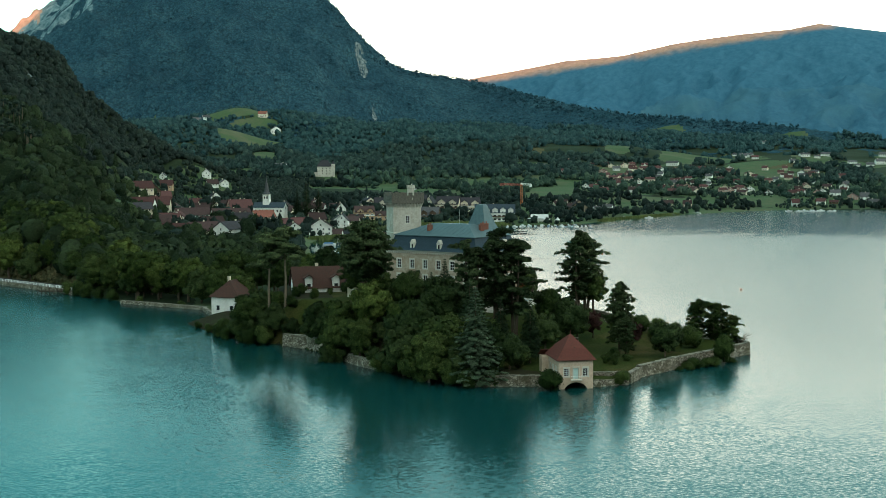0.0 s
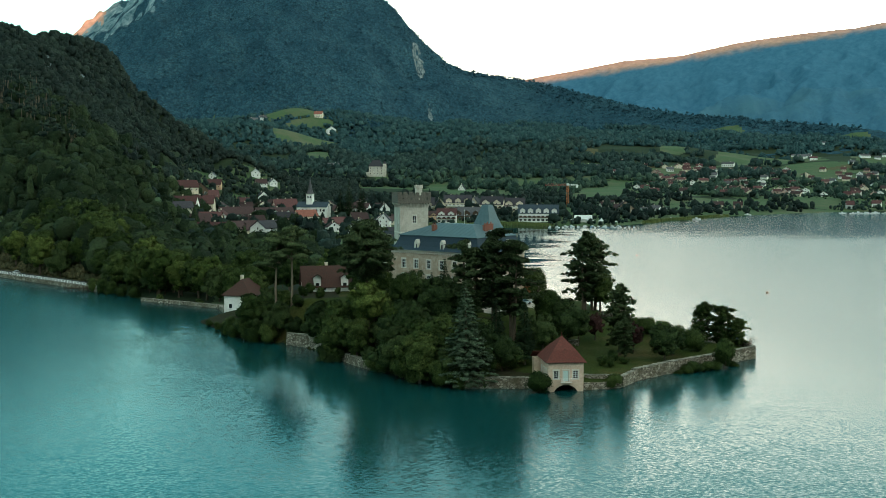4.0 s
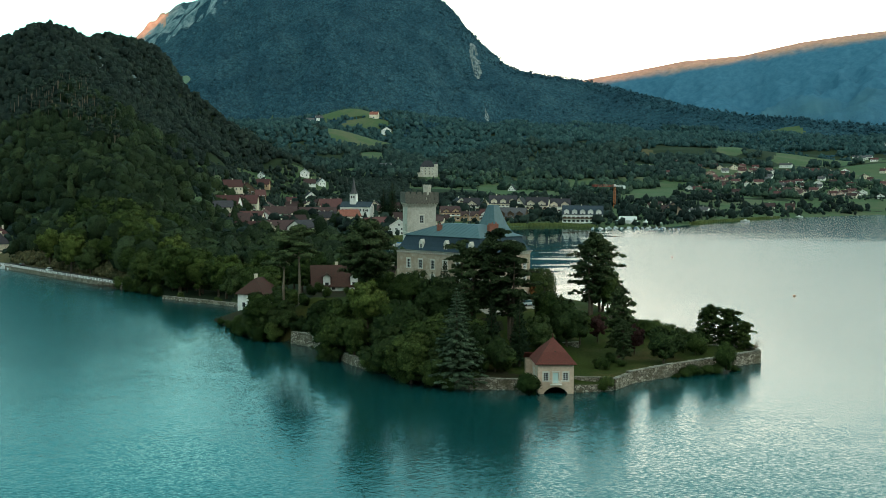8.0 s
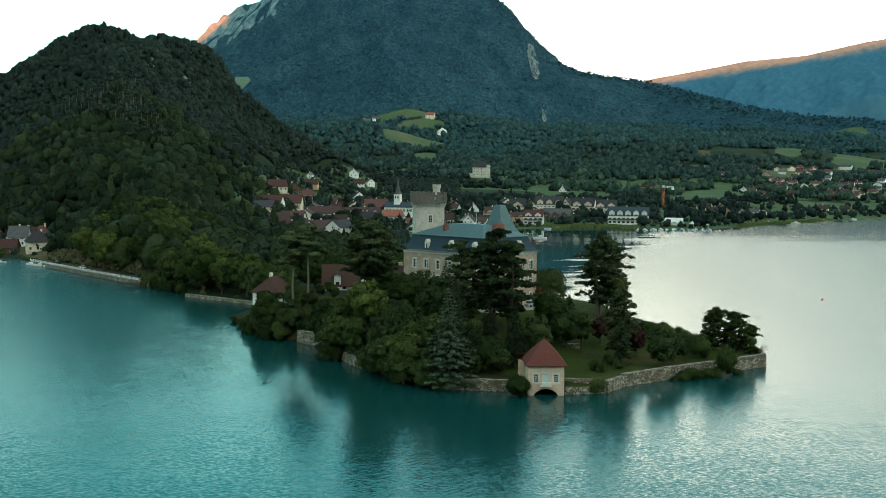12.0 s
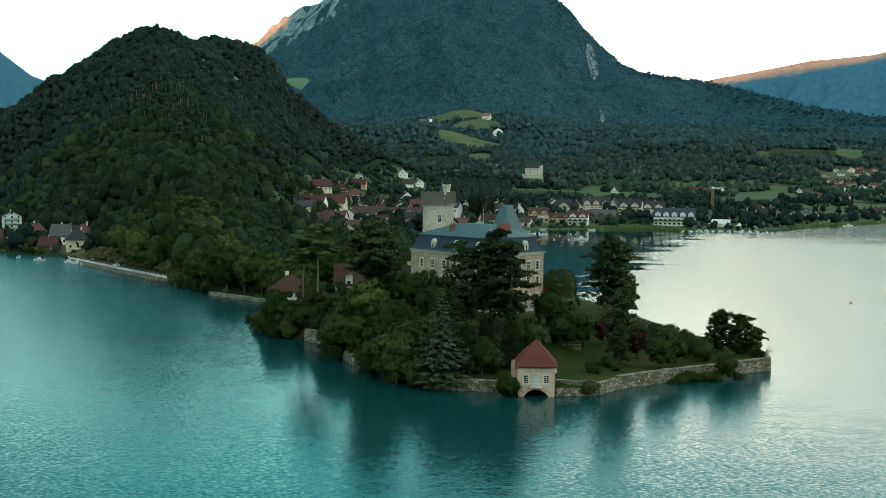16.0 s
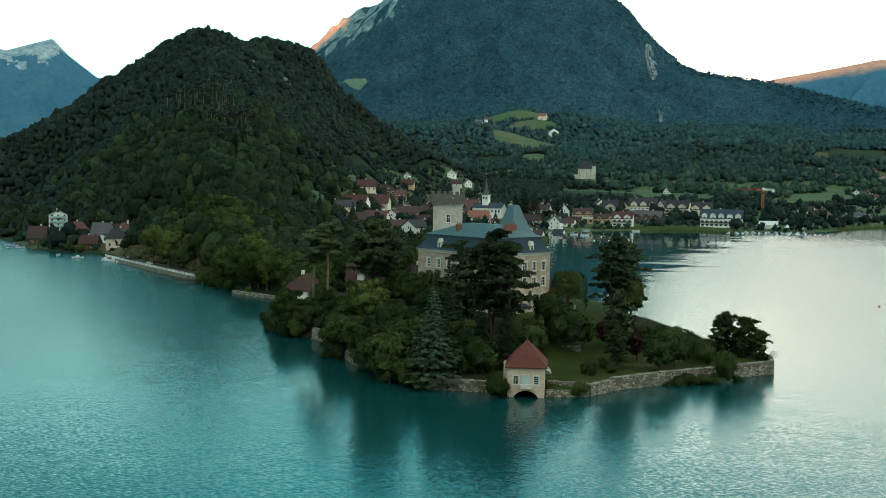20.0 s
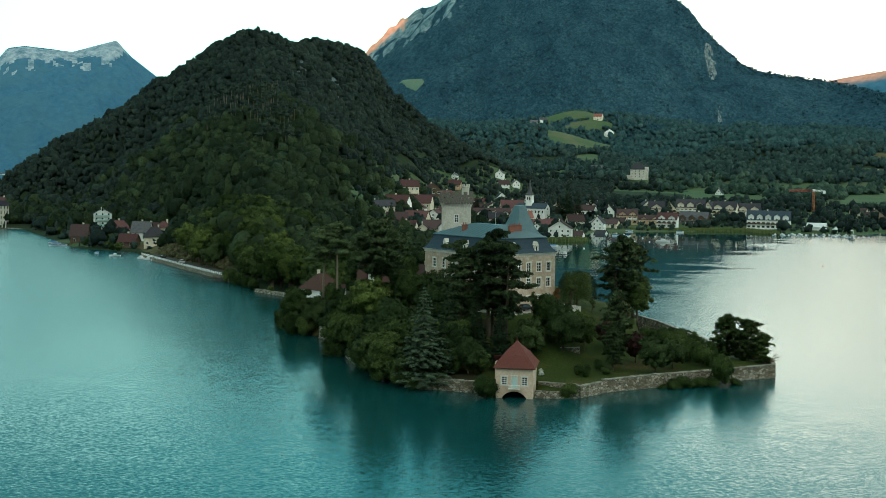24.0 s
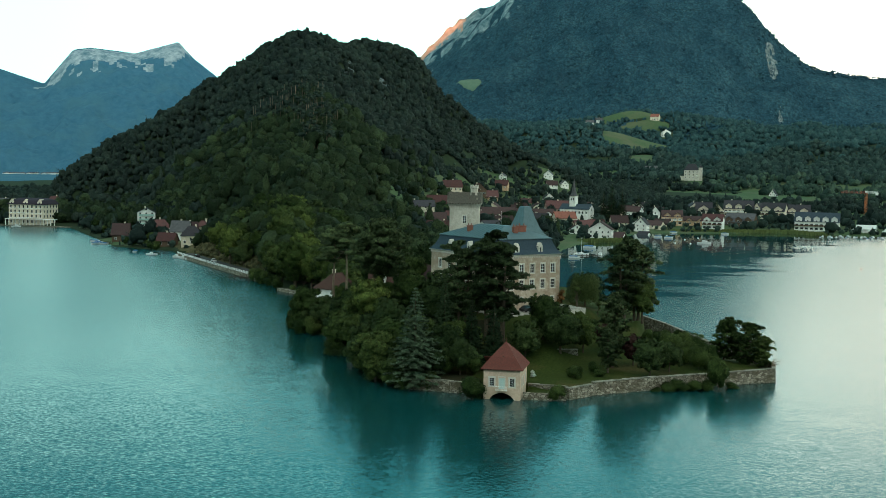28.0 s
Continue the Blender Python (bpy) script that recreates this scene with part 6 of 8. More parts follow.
def conifer(h, r, leaf=0.24, tiers=30, mat=M_FIR, label="", name="fir_tree", start=0.06, sag=0.25, full=1.0):
    cs, outs, sz = [], [], []
    for k in range(tiers):
        f = k / tiers
        z = h * (start + (1 - start) * f)
        rr = r * (1 - f) ** 0.85 * trng.uniform(0.82, 1.15) + 0.15
        nb = int(7 + 6 * (1 - f))
        a0 = trng.uniform(0, math.tau)
        for b in range(nb):
            a = a0 + math.tau * (b + trng.uniform(-0.3, 0.3)) / nb
            L = rr * trng.uniform(0.72, 1.15)
            n = max(6, int(11 * L * full))
            s = np.sqrt(trng.uniform(0.04, 1.0, n))
            side = trng.normal(0, 0.16, n) * L * (1.15 - s)
            x = np.cos(a) * L * s - np.sin(a) * side
            y = np.sin(a) * L * s + np.cos(a) * side
            zz = z - sag * L * s * (1 - 0.45 * s) + trng.normal(0, 0.07, n)
            cs.append(np.stack([x, y, zz], -1))
            outs.append(np.tile([np.cos(a) * 0.35, np.sin(a) * 0.35, 0.9], (n, 1)))
            sz.append(leaf * trng.uniform(0.7, 1.3, n) * (0.6 + 0.4 * (1 - f)))
    bm = bmesh.new()
    tube(bm, [(0, 0, -0.5), (0, 0, h * 0.5), (0, 0, h * 0.99)], [h * 0.02, h * 0.012, 0.02], 7)
    c = cards(np.concatenate(cs), np.concatenate(outs), np.concatenate(sz), trng, 0.35, 1.9)
    return tree_thing(name, label, bm, c, mat)


def cedar(h, r, plates=62, bare=0.10, leaf=0.13, per=120, mat=M_CEDAR, label="", name="cedar_tree", lean=0.0, taper=0.45, stems=2):
    """A tall old cedar: level boughs round two or three stems, each carrying flat ragged pads of needles, with gaps between the tiers."""
    cs, rs = [], []
    bm = bmesh.new()
    feet = []
    for k in range(stems):
        a = math.tau * k / stems + 0.7
        off = r * 0.16 if stems > 1 else 0.0
        top = h * (0.97, 0.88, 0.8)[k]
        feet.append((off * math.cos(a), off * math.sin(a), top))
        tube(bm, [(off * 0.4 * math.cos(a), off * 0.4 * math.sin(a), -0.6), (off * math.cos(a) + lean * 0.3, off * math.sin(a), h * 0.4), (off * 1.5 * math.cos(a) + lean, off * 1.5 * math.sin(a), top)],
             [h * 0.021, h * 0.014, h * 0.003], 8)
    for k in range(plates):
        f = (k + trng.uniform(0, 1)) / plates
        fx, fy, top = feet[k % stems]
        z = bare * h + (top - bare * h) * f
        reach = r * (1 - taper * f ** 3.0) * trng.uniform(0.42, 1.06) * (0.5 + 0.5 * min(1, f * 2.2))
        a = k * 2.399 + trng.uniform(-0.5, 0.5)
        sx, sy = fx * (0.5 + f) + lean * f, fy * (0.5 + f)
        ca, sa = math.cos(a), math.sin(a)
        rise = trng.uniform(0.0, 0.22)
        tube(bm, [(sx, sy, z - 0.10 * reach), (sx + ca * reach * 0.55, sy + sa * reach * 0.55, z + (rise - 0.05) * reach * 0.5), (sx + ca * reach * 0.95, sy + sa * reach * 0.95, z + (rise - 0.12) * reach)], [0.15, 0.09, 0.03], 4)
        for s in np.arange(0.36 if f < 0.8 else 0.1, 1.01, 0.16):
            spread = trng.normal(0, 0.10) * reach
            cs.append((sx + ca * reach * s - sa * spread, sy + sa * reach * s + ca * spread, z + (rise - 0.12 * s) * reach * s + trng.normal(0, 0.045 * r)))
            rs.append(r * trng.uniform(0.065, 0.145) * (1.2 - 0.4 * s))
    for fx, fy, top in feet:
        for k in range(5):
            cs.append((fx * 1.5 + lean + trng.normal(0, 0.05 * r), fy * 1.5 + trng.normal(0, 0.05 * r), top - 0.25 * k))
            rs.append(r * trng.uniform(0.07, 0.12))
    return tree_thing(name, label, bm, crown_lumps(cs, rs, leaf, per, 0.7, 0.62, 0.15, 2.2, 0.42), mat)


def umbrella_pine(h, r, label=""):
    cs, rs, ends = [], [], []
    for k in range(34):
        f = k / 33
        a, reach = trng.uniform(0, math.tau), r * trng.uniform(0.1, 0.85) * (1 - 0.35 * f)
        cs.append(np.array([math.cos(a) * reach, math.sin(a) * reach, h * (0.62 + 0.36 * f)]))
        rs.append(r * trng.uniform(0.16, 0.28))
    bm = bmesh.new()
    tube(bm, [(0, 0, -0.6), (-0.25, 0.1, h * 0.35), (0.15, 0, h * 0.7), (0.1, 0, h * 0.95)], [h * 0.017, h * 0.013, h * 0.009, 0.05], 8)
    for c in cs[:14]:
        tube(bm, [(0.1, 0, c[2] - 1.2), tuple(c)], [0.1, 0.03], 4)
    return tree_thing("pine_tree", label, bm, crown_lumps(cs, rs, 0.15, 110, 0.5, 0.42, 0.1, 1.8, 0.8), M_CEDAR, bark=M_PINE_BARK)


def shrub(h, r, mat, label, lumps=11, leaf=0.11, per=200, name="shrub", squash=1.0):
    cs, rs = [], []
    for k in range(lumps):
        a, f = trng.uniform(0, math.tau), trng.uniform(0, 0.6)
        lr = r * trng.uniform(0.35, 0.55)
        cs.append(np.array([math.cos(a) * r * f, math.sin(a) * r * f, max(0.2 * h, trng.uniform(0.2, 0.72) * h)]))
        rs.append(min(lr, h * 0.45))
    bm = bmesh.new()
    tube(bm, [(0, 0, -0.3), (0, 0, h * 0.5)], [0.07, 0.03], 5)
    return tree_thing(name, label, bm, crown_lumps(cs, rs, leaf, per), mat)


def weeping(h, r, mat, label, name="willow_tree", leaf=0.12):
    n = 9000
    u, a = trng.random(n), trng.uniform(0, math.tau, n)
    ang = np.round(a * 9) / 9 + trng.normal(0, 0.05, n)
    f = trng.uniform(0.35, 1.0, n) ** 0.6
    topz = h * (0.55 + 0.45 * np.sqrt(np.maximum(0, 1 - (f * 0.98) ** 2)))
    z = topz - (topz - h * 0.08) * u * (0.35 + 0.6 * f)
    rr = r * f * (0.9 + 0.12 * np.sin(ang * 5)) * (1 + 0.06 * u)
    c = np.stack([rr * np.cos(ang), rr * np.sin(ang), z], -1)
    out = np.stack([np.cos(ang), np.sin(ang), 0.3 + 0 * u], -1)
    bm = bmesh.new()
    tube(bm, [(0, 0, -0.5), (0, 0, h * 0.6)], [h * 0.035, h * 0.012], 7)
    return tree_thing(name, label, bm, cards(c, out, leaf * trng.uniform(0.7, 1.4, n), trng, 0.4, 1.7), mat)


M_PINE_BARK = surface("pine_bark", (0.12, 0.09, 0.065), (0.24, 0.19, 0.145), 3, 0.95, 0.6)


def stand(t, x, y, turn=0.0, scale=1.0, z=None, tall=None):
    zz = isle_at(x, y) if z is None else z
    t.matrix_world = pose(x, y, zz - 0.05, 0, 0, turn) @ Matrix.Diagonal((scale, scale, tall or scale, 1))
    return t


def again(t, x, y, turn=0.0, scale=1.0, z=None, tall=None, label=""):
    zz = isle_at(x, y) if z is None else z
    c = copy_thing(t, Matrix())
    c.matrix_world = pose(x, y, zz - 0.05, 0, 0, turn) @ Matrix.Diagonal((scale, scale, tall or scale, 1))
    return tagged(c, label)


# island trees, from the water's edge inwards
stand(conifer(19.8, 6.4, 0.17, 30, M_BLUE_FIR, "tall silver-blue fir on the island shore", sag=0.42, full=1.6), 0.4, 227.8, z=1.6)
c_big = stand(cedar(24.0, 7.4, plates=54, bare=0.24, taper=0.55, per=150, label="tall dark cedar in front of the castle"), 11.2, 255.0, 20)
again(c_big, 5.4, 254.5, 130, 0.90, label="tall ragged dark cedar beside the forecourt")
again(c_big, 14.8, 252.0, 250, 0.95, label="dark cedar leaning over the garden slope")
stand(cedar(21.5, 9.0, plates=96, bare=0.40, per=120, mat=M_CEDAR, label="broad dense dark cedar at the castle corner", taper=0.62, stems=1), -17.0, 270.5, 70)
c_right = stand(cedar(21.2, 6.7, plates=56, bare=0.16, taper=0.6, per=150, label="great old cedar on the far lawn"), 39.8, 284.5, 10)
again(c_right, 43.0, 287.0, 160, 0.95, label="great old cedar leaning towards the lake")
tall_cedar = stand(cedar(16.4, 4.9, plates=72, bare=0.16, per=170, taper=0.80, label="narrow dark cedar with a ragged crown on the lawn", stems=1), 38.9, 249.5, 0)
again(tall_cedar, 38.2, 243.0, 100, 0.66, tall=0.58, label="smaller ragged cedar with a bare stem on the lawn")
fir = stand(conifer(17.4, 4.0, 0.16, 32, M_FIR, "slim dark fir behind the boathouse", start=0.14), 14.8, 238.5, 40, 0.80)
again(fir, 9.4, 243.0, 200, 0.78)
again(fir, 3.0, 246.0, 300, 0.95, label="thin tall conifer among the cedars")
pine = stand(umbrella_pine(22.5, 7.0, "tall pine with a bare pale stem"), -38.4, 303.7, 0)
again(pine, -34.4, 301.7, 140, 0.93)
ash = stand(broadleaf(13.0, 5.0, label="rounded green tree on the bank"), -6.8, 235.5, 0)
lime = stand(broadleaf(13.5, 4.9, mat=M_LEAF_BRIGHT, label="yellow-green lime tree on the slope", name="lime_tree"), -17.2, 260.5, 0)
oak = stand(broadleaf(11.0, 5.6, low=0.02, lumps=44, mat=M_LEAF_DARK, label="dark spreading tree on the bank"), -12.5, 240.5, 50)
for x, y, k, turn, sc, lab in ((-23.5, 268.5, 0, 30, 0.86, "bushy green tree above the retaining wall"), (-27.5, 276.0, 2, 80, 0.95, ""), (-20.0, 256.0, 0, 200, 0.80, ""), (-9.0, 247.0, 2, 140, 1.12, ""),
                            (-2.0, 241.0, 0, 310, 0.85, ""), (-1.0, 258.0, 2, 20, 1.0, "dark leafy tree below the castle wall"), (-8.5, 264.0, 0, 90, 0.80, ""), (4.6, 237.0, 2, 220, 0.85, ""),
                            (-46.5, 299.0, 0, 10, 0.52, "rounded green tree over the water"), (-42.0, 296.5, 0, 240, 0.52, ""), (-38.5, 312.0, 2, 320, 0.6, ""),
                            (27.5, 252.0, 2, 60, 0.92, "dark round tree at the forecourt edge"), (23.5, 254.5, 0, 150, 0.78, ""), (32.0, 259.5, 0, 250, 0.62, ""), (20.5, 246.5, 2, 10, 0.72, ""),
                            (-33.5, 290.0, 2, 170, 0.5, ""), (-13.0, 277.5, 0, 60, 0.72, ""), (-25.5, 262.5, 2, 280, 0.66, ""), (-16, 300, 0, 30, 0.85, ""),
                            (8.0, 306.0, 2, 0, 0.8, ""), (-46.0, 345, 0, 0, 0.95, ""), (-20, 335, 2, 70, 1.0, ""), (-35, 334, 0, 140, 0.9, ""), (-5, 330, 0, 200, 0.9, ""), (12, 322, 2, 300, 0.8, "")):
    again(ash if k == 0 else oak, x, y, turn, sc, label=lab)
again(oak, -4.4, 277.8, 35, 0.78, label="dark leafy tree against the castle wall")
again(fir, 0.9, 263.9, 15, 0.80, z=10.2, label="thin tall conifer before the castle wall")
again(fir, -1.8, 266.5, 75, 0.62, z=10.0, label="slender young conifer below the castle")
again(ash, 0.2, 270.5, 10, 0.62, label="light green tree below the castle windows")
again(ash, 44.5, 286.0, 210, 0.78, label="leafy tree at the foot of the old cedar")
for x, y, k, turn, sc, lab in ((-44.5, 297.0, 0, 10, 0.92, "tall green tree over the water"), (-41.0, 294.5, 2, 240, 0.62, ""),
                            (-24.6, 263.0, 0, 20, 1.0, "tall dark tree between the bank walls"), (-8.5, 231.5, 0, 200, 1.0, "tall light green tree on the bank")):
    again(ash if k == 0 else oak, x, y, turn, sc, label=lab)
again(ash, 57.5, 290.5, 20, 0.50, label="light open tree at the back wall")
again(ash, 53.5, 294.5, 90, 0.36, label="small open tree at the back wall")
again(lime, 30.5, 268.5, 45, 0.42, label="young yellow-green tree by the forecourt wall")
again(lime, -11.5, 252.5, 120, 0.72)
copper = stand(broadleaf(6.5, 2.6, 0.13, mat=M_LEAF_RED, label="small copper-leaved tree on the lawn", name="copper_beech", per=130), 36.8, 262.5)
again(copper, 43.2, 252.5, 70, 1.05, label="dark copper-leaved tree among the lawn shrubs")
stand(weeping(9.6, 5.0, M_WILLOW, "round weeping willow behind the castle"), 29.5, 303.0, z=9.5)
yew = stand(broadleaf(8.0, 3.9, lumps=46, low=0.0, mat=M_LEAF_DARK, label="broad dark yew on the lawn", name="yew_tree"), 46.8, 241.5)
again(yew, 50.8, 247.5, 90, 0.8, label="smaller dark yew on the lawn")
tip = stand(cedar(9.2, 4.5, 46, 0.06, 0.12, 230, M_LEAF, "wind-shaped dark juniper at the island tip", "juniper_tree", 0.6, 0.35, 1), 62.6, 261.5)
again(tip, 68.2, 261.0, 110, 0.98)
again(tip, 66.0, 259.0, 280, 0.7)
again(tip, 70.6, 258.6, 60, 0.72, label="low wind-shaped juniper leaning to the lake")
bush = stand(shrub(5.0, 3.0, M_LEAF, "leafy bush at the boathouse corner"), 14.0, 218.9, z=0.1)
dbush = stand(shrub(6.2, 3.4, M_LEAF, "large rounded laurel bush on the grass", 12), 10.0, 233.6)
again(dbush, 6.0, 232.0, 90, 0.7)
again(bush, 29.5, 222.0, 60, 0.72, z=0.2, label="rough shrub growing over the low wall")
for x, y, s in ((31.4, 236.2, 0.40), (32.6, 234.6, 0.42), (35.2, 241.9, 0.40)):
    again(dbush, x, y, x * 40, s, label="clipped round garden shrub on the lawn")
again(dbush, 36.6, 238.0, 10, 0.42, tall=0.26, label="low spreading garden shrub on the lawn")
again(bush, 60.6, 240.6, 0, 0.9, z=0.8, tall=1.35, label="bright upright shrub growing from the lake wall")
for x, y, s in ((50.5, 236.8, 0.62), (53.0, 238.3, 0.75), (55.8, 239.6, 0.7), (58.3, 241.2, 0.7), (63.6, 243.6, 0.5), (48.0, 236.0, 0.4)):
    again(bush, x, y, x * 33, s, z=0.0, tall=s * 0.8, label="wild scrub at the foot of the lake wall")
for x, y, s, b in ((57.0, 251.5, 0.9, 1), (54.5, 256.0, 0.85, 1), (59.5, 257.5, 0.7, 1), (52.0, 259.5, 0.9, 1), (58.0, 292.0, 1.0, 0), (54.0, 297.5, 0.8, 0), (64.5, 281.0, 0.8, 0), (50, 266, 0.7, 1), (33, 274, 0.6, 1), (46, 274, 0.5, 1), (50.5, 273, 0.6, 1), (54, 275.5, 0.75, 0), (57.5, 271, 0.6, 1), (48.5, 278.5, 0.55, 0)):
    again(dbush if b else bush, x, y, x * 50, s, label="shrub on the island lawn edge")
# shoreline scrub that hangs over the water
for x, y, s in ((-49.0, 303.5, 0.8), (-45.8, 296.0, 0.9), (-43.5, 293.5, 1.0), (-40.5, 291.0, 0.9), (-24.5, 268.0, 0.8), (-14.8, 244.0, 1.0), (-11.5, 238.2, 1.15), (-8.2, 233.0, 1.1), (-4.6, 228.0, 1.0), (-1.6, 226.0, 0.8), (3.6, 226.2, 0.7), (-17.0, 248.2, 0.7)):
    again(dbush, x, y, x * 70, s, z=0.3, label="overhanging bank shrub at the water")
white_flowers = foliage("white_blossom", (0.10, 0.14, 0.08), (0.55, 0.56, 0.52), (0.75, 0.76, 0.74))
stand(shrub(1.5, 0.8, white_flowers, "white flowering shrub beside the boathouse", 6, 0.10, 260), 23.6, 233.5)
# bare dead shrub on the tip
dead = thing("dead_shrub", pose(72.2, 256.2, 3.2), "bare twisted dead shrub leaning over the lake", "shrub")
for e in ((1.6, 0.2, 1.6), (2.2, -0.3, 1.1), (0.9, 0.4, 2.1), (2.6, 0.2, 1.8), (1.4, -0.6, 2.3)):
    bm = bmesh.new()
    tube(bm, [(0, 0, -0.3), (e[0] * 0.4, e[1] * 0.3, e[2] * 0.75), e], [0.12, 0.07, 0.025], 5)
    tube(bm, [(e[0] * 0.6, e[1] * 0.5, e[2] * 0.85), (e[0] * 0.9, e[1] + 0.5, e[2] + 0.3)], [0.05, 0.015], 4)
    part("branch", bm, M_PINE_BARK, dead)
# autumn creeper and young birches at the castle corner
creeper = shrub(5.5, 1.2, foliage("rusty_creeper", (0.08, 0.035, 0.015), (0.20, 0.09, 0.035)), "rust-red creeper on the castle corner", 8, 0.16, 150, "creeper_shrub")
stand(creeper, 24.6, 284.2, z=11.1)
birch = stand(broadleaf(9.0, 2.0, 0.16, mat=M_WILLOW, lumps=12, per=110, label="thin young birch at the castle wall", name="birch_tree"), 19.5, 273.5, z=11.0, scale=0.62)
again(birch, 28.5, 287.5, 100, 0.9, z=10.8, label="slender birch by the back parapet")
again(birch, 33.5, 292.0, 200, 0.55, z=8.5)
# undergrowth and smaller trees that fill the wooded west bank
grown = []
KEEP_OFF = [(-24, 319, 10), (-47.5, 340.5, 8), (-12.5, 301, 7), (-2.7, 303.8, 6.5), (-13.4, 293.4, 4), (18, 221, 8)]
for k in range(900):
    x, y = trng.uniform(-56, 9), trng.uniform(226, 330)
    on, edge = inside(np.array([x]), np.array([y]), ISLE)
    u, v = (x - 10.1) * 0.719 + (y - 271.4) * 0.695, (y - 271.4) * 0.719 - (x - 10.1) * 0.695
    if not on[0] or edge[0] < 0.8 or (u > -5 and v > -6) or any(math.hypot(x - a, y - b) < c for a, b, c in KEEP_OFF) or any(math.hypot(x - a, y - b) < 4.2 for a, b in grown):
        continue
    if (y > 278 and -36 < x < -14) or (y > 306 and x < -36):
        continue
    grown.append((x, y))
    low = 0.72 if y > 248 and x > -18 else (0.62 if x < -36 or (y > 255 and x > -36) else 1.0)
    again((oak, ash, oak)[len(grown) % 3], x, y, 360 * trng.random(), trng.uniform(0.50, 0.80) * low, label="leafy tree in the wooded bank")
for x, y, s in ((-45.5, 298.0, 0.72), (-42.5, 297, 0.78), (-38, 294, 0.75)):
    again(oak, x, y, x * 31, s, label="dark spreading tree at the island's west tip")
for x, y, s, tall in ((11.7, 907.9, 1.5, 1.75), (20.0, 893.5, 1.4, 1.6), (5.0, 915, 1.2, 1.35), (96.0, 1000.0, 0.9, 0.9), (-60, 905, 1.1, 1.2), (30, 1015, 1.2, 1.1)):
    again(fir, x, y, x * 13, s, z=land_at(x, y), tall=tall, label="tall dark conifer among the village houses")
# gardens by the lake quarter
for x, y, s, b in ((-203, 549, 0.85, 0), (-213, 563, 0.7, 1), (-219, 571, 0.6, 1), (-228, 576, 0.75, 1), (-236, 584, 0.7, 1), (-224, 588, 0.8, 0), (-215, 580, 0.5, 1), (-240, 593, 0.6, 1), (-252, 612, 0.7, 1), (-262, 625, 0.8, 1), (-281, 650, 0.7, 1), (-292, 668, 0.8, 1), (-310, 690, 1.1, 0), (-325, 712, 1.0, 1), (-340, 735, 1.1, 0), (-250, 650, 0.8, 1), (-305, 725, 1.2, 0)):
    again(dbush if b else ash, x, y, x * 7, s * (1.0 if b else 0.55), z=max(0.4, land_at(x, y)), label="green shrub in a lakeside garden" if b else "round garden tree by the lake")
# lakeside promontory trees behind the island
for k in range(300):
    a = trng.random()
    x = -150 + 142 * trng.random()
    y = 372 + 172 * trng.random()
    on, edge = inside(np.array([x]), np.array([y]), SHORE)
    if not on[0] or edge[0] < 1.5:
        continue
    pick = trng.random()
    t = lime if pick < 0.14 else (oak if pick < 0.5 else ash)
    s = trng.uniform(0.85, 1.3) * (0.46 if x > -76 and y > 395 else 0.66 if x > -96 and y > 400 else 1.0)
    again(t, x, y, 360 * trng.random(), s, z=land_at(x, y), label="leafy tree on the wooded promontory")
for k in range(17):
    f = k / 16
    x, y = -101 + 44 * f + 1.5 * math.sin(k * 2.4) + 3.5, 431 - 61 * f + 1.5 * math.cos(k * 1.7) + 3.0
    again((ash, lime, ash, oak)[k % 4], x, y, k * 77, (1.05, 0.95, 0.9, 1.1)[k % 4] * (1.08 - 0.16 * math.sin(k * 1.3)), z=0.9, label="leafy tree leaning over the wooded shore")
for x, y, s in ((-105, 424, 0.9), (-101, 419, 1.0), (-97.5, 414, 0.9), (-93, 408, 0.8), (-88, 401, 0.85), (-78, 389, 0.55), (-64, 375, 0.5)):
    again(dbush, x, y, x * 17, s, z=0.1, label="overhanging shrub at the wooded shore")
for x, y, s in ((-29.5, 310, 0.5), (-22.0, 308.5, 0.3), (-18.0, 310.5, 0.5), (-31.5, 305, 0.5), (-33, 297, 0.6), (-27, 298, 0.5)):
    again(dbush, x, y, x * 23, s, label="rounded shrub below the cottage")
again(oak, -41.0, 328.5, 20, 0.62, label="dark tree before the lodge")
for x, y, s in ((-50.5, 306.5, 0.9), (-52.0, 311.0, 0.6), (-54.5, 317.0, 0.45), (-57.5, 325.0, 0.4)):
    again(dbush, x, y, x * 19, s, z=0.4, label="leafy shrub on the bank below the lodge")
again(lime, -86, 428, 10, 1.25, z=land_at(-86, 428), label="tall bright green tree on the wooded shore")
again(lime, -72, 392, 200, 1.0, z=1.2, label="bright green tree hanging over the shore")
again(ash, -96, 424, 10, 1.1, z=1.0, label="leafy tree at the end of the sea wall")

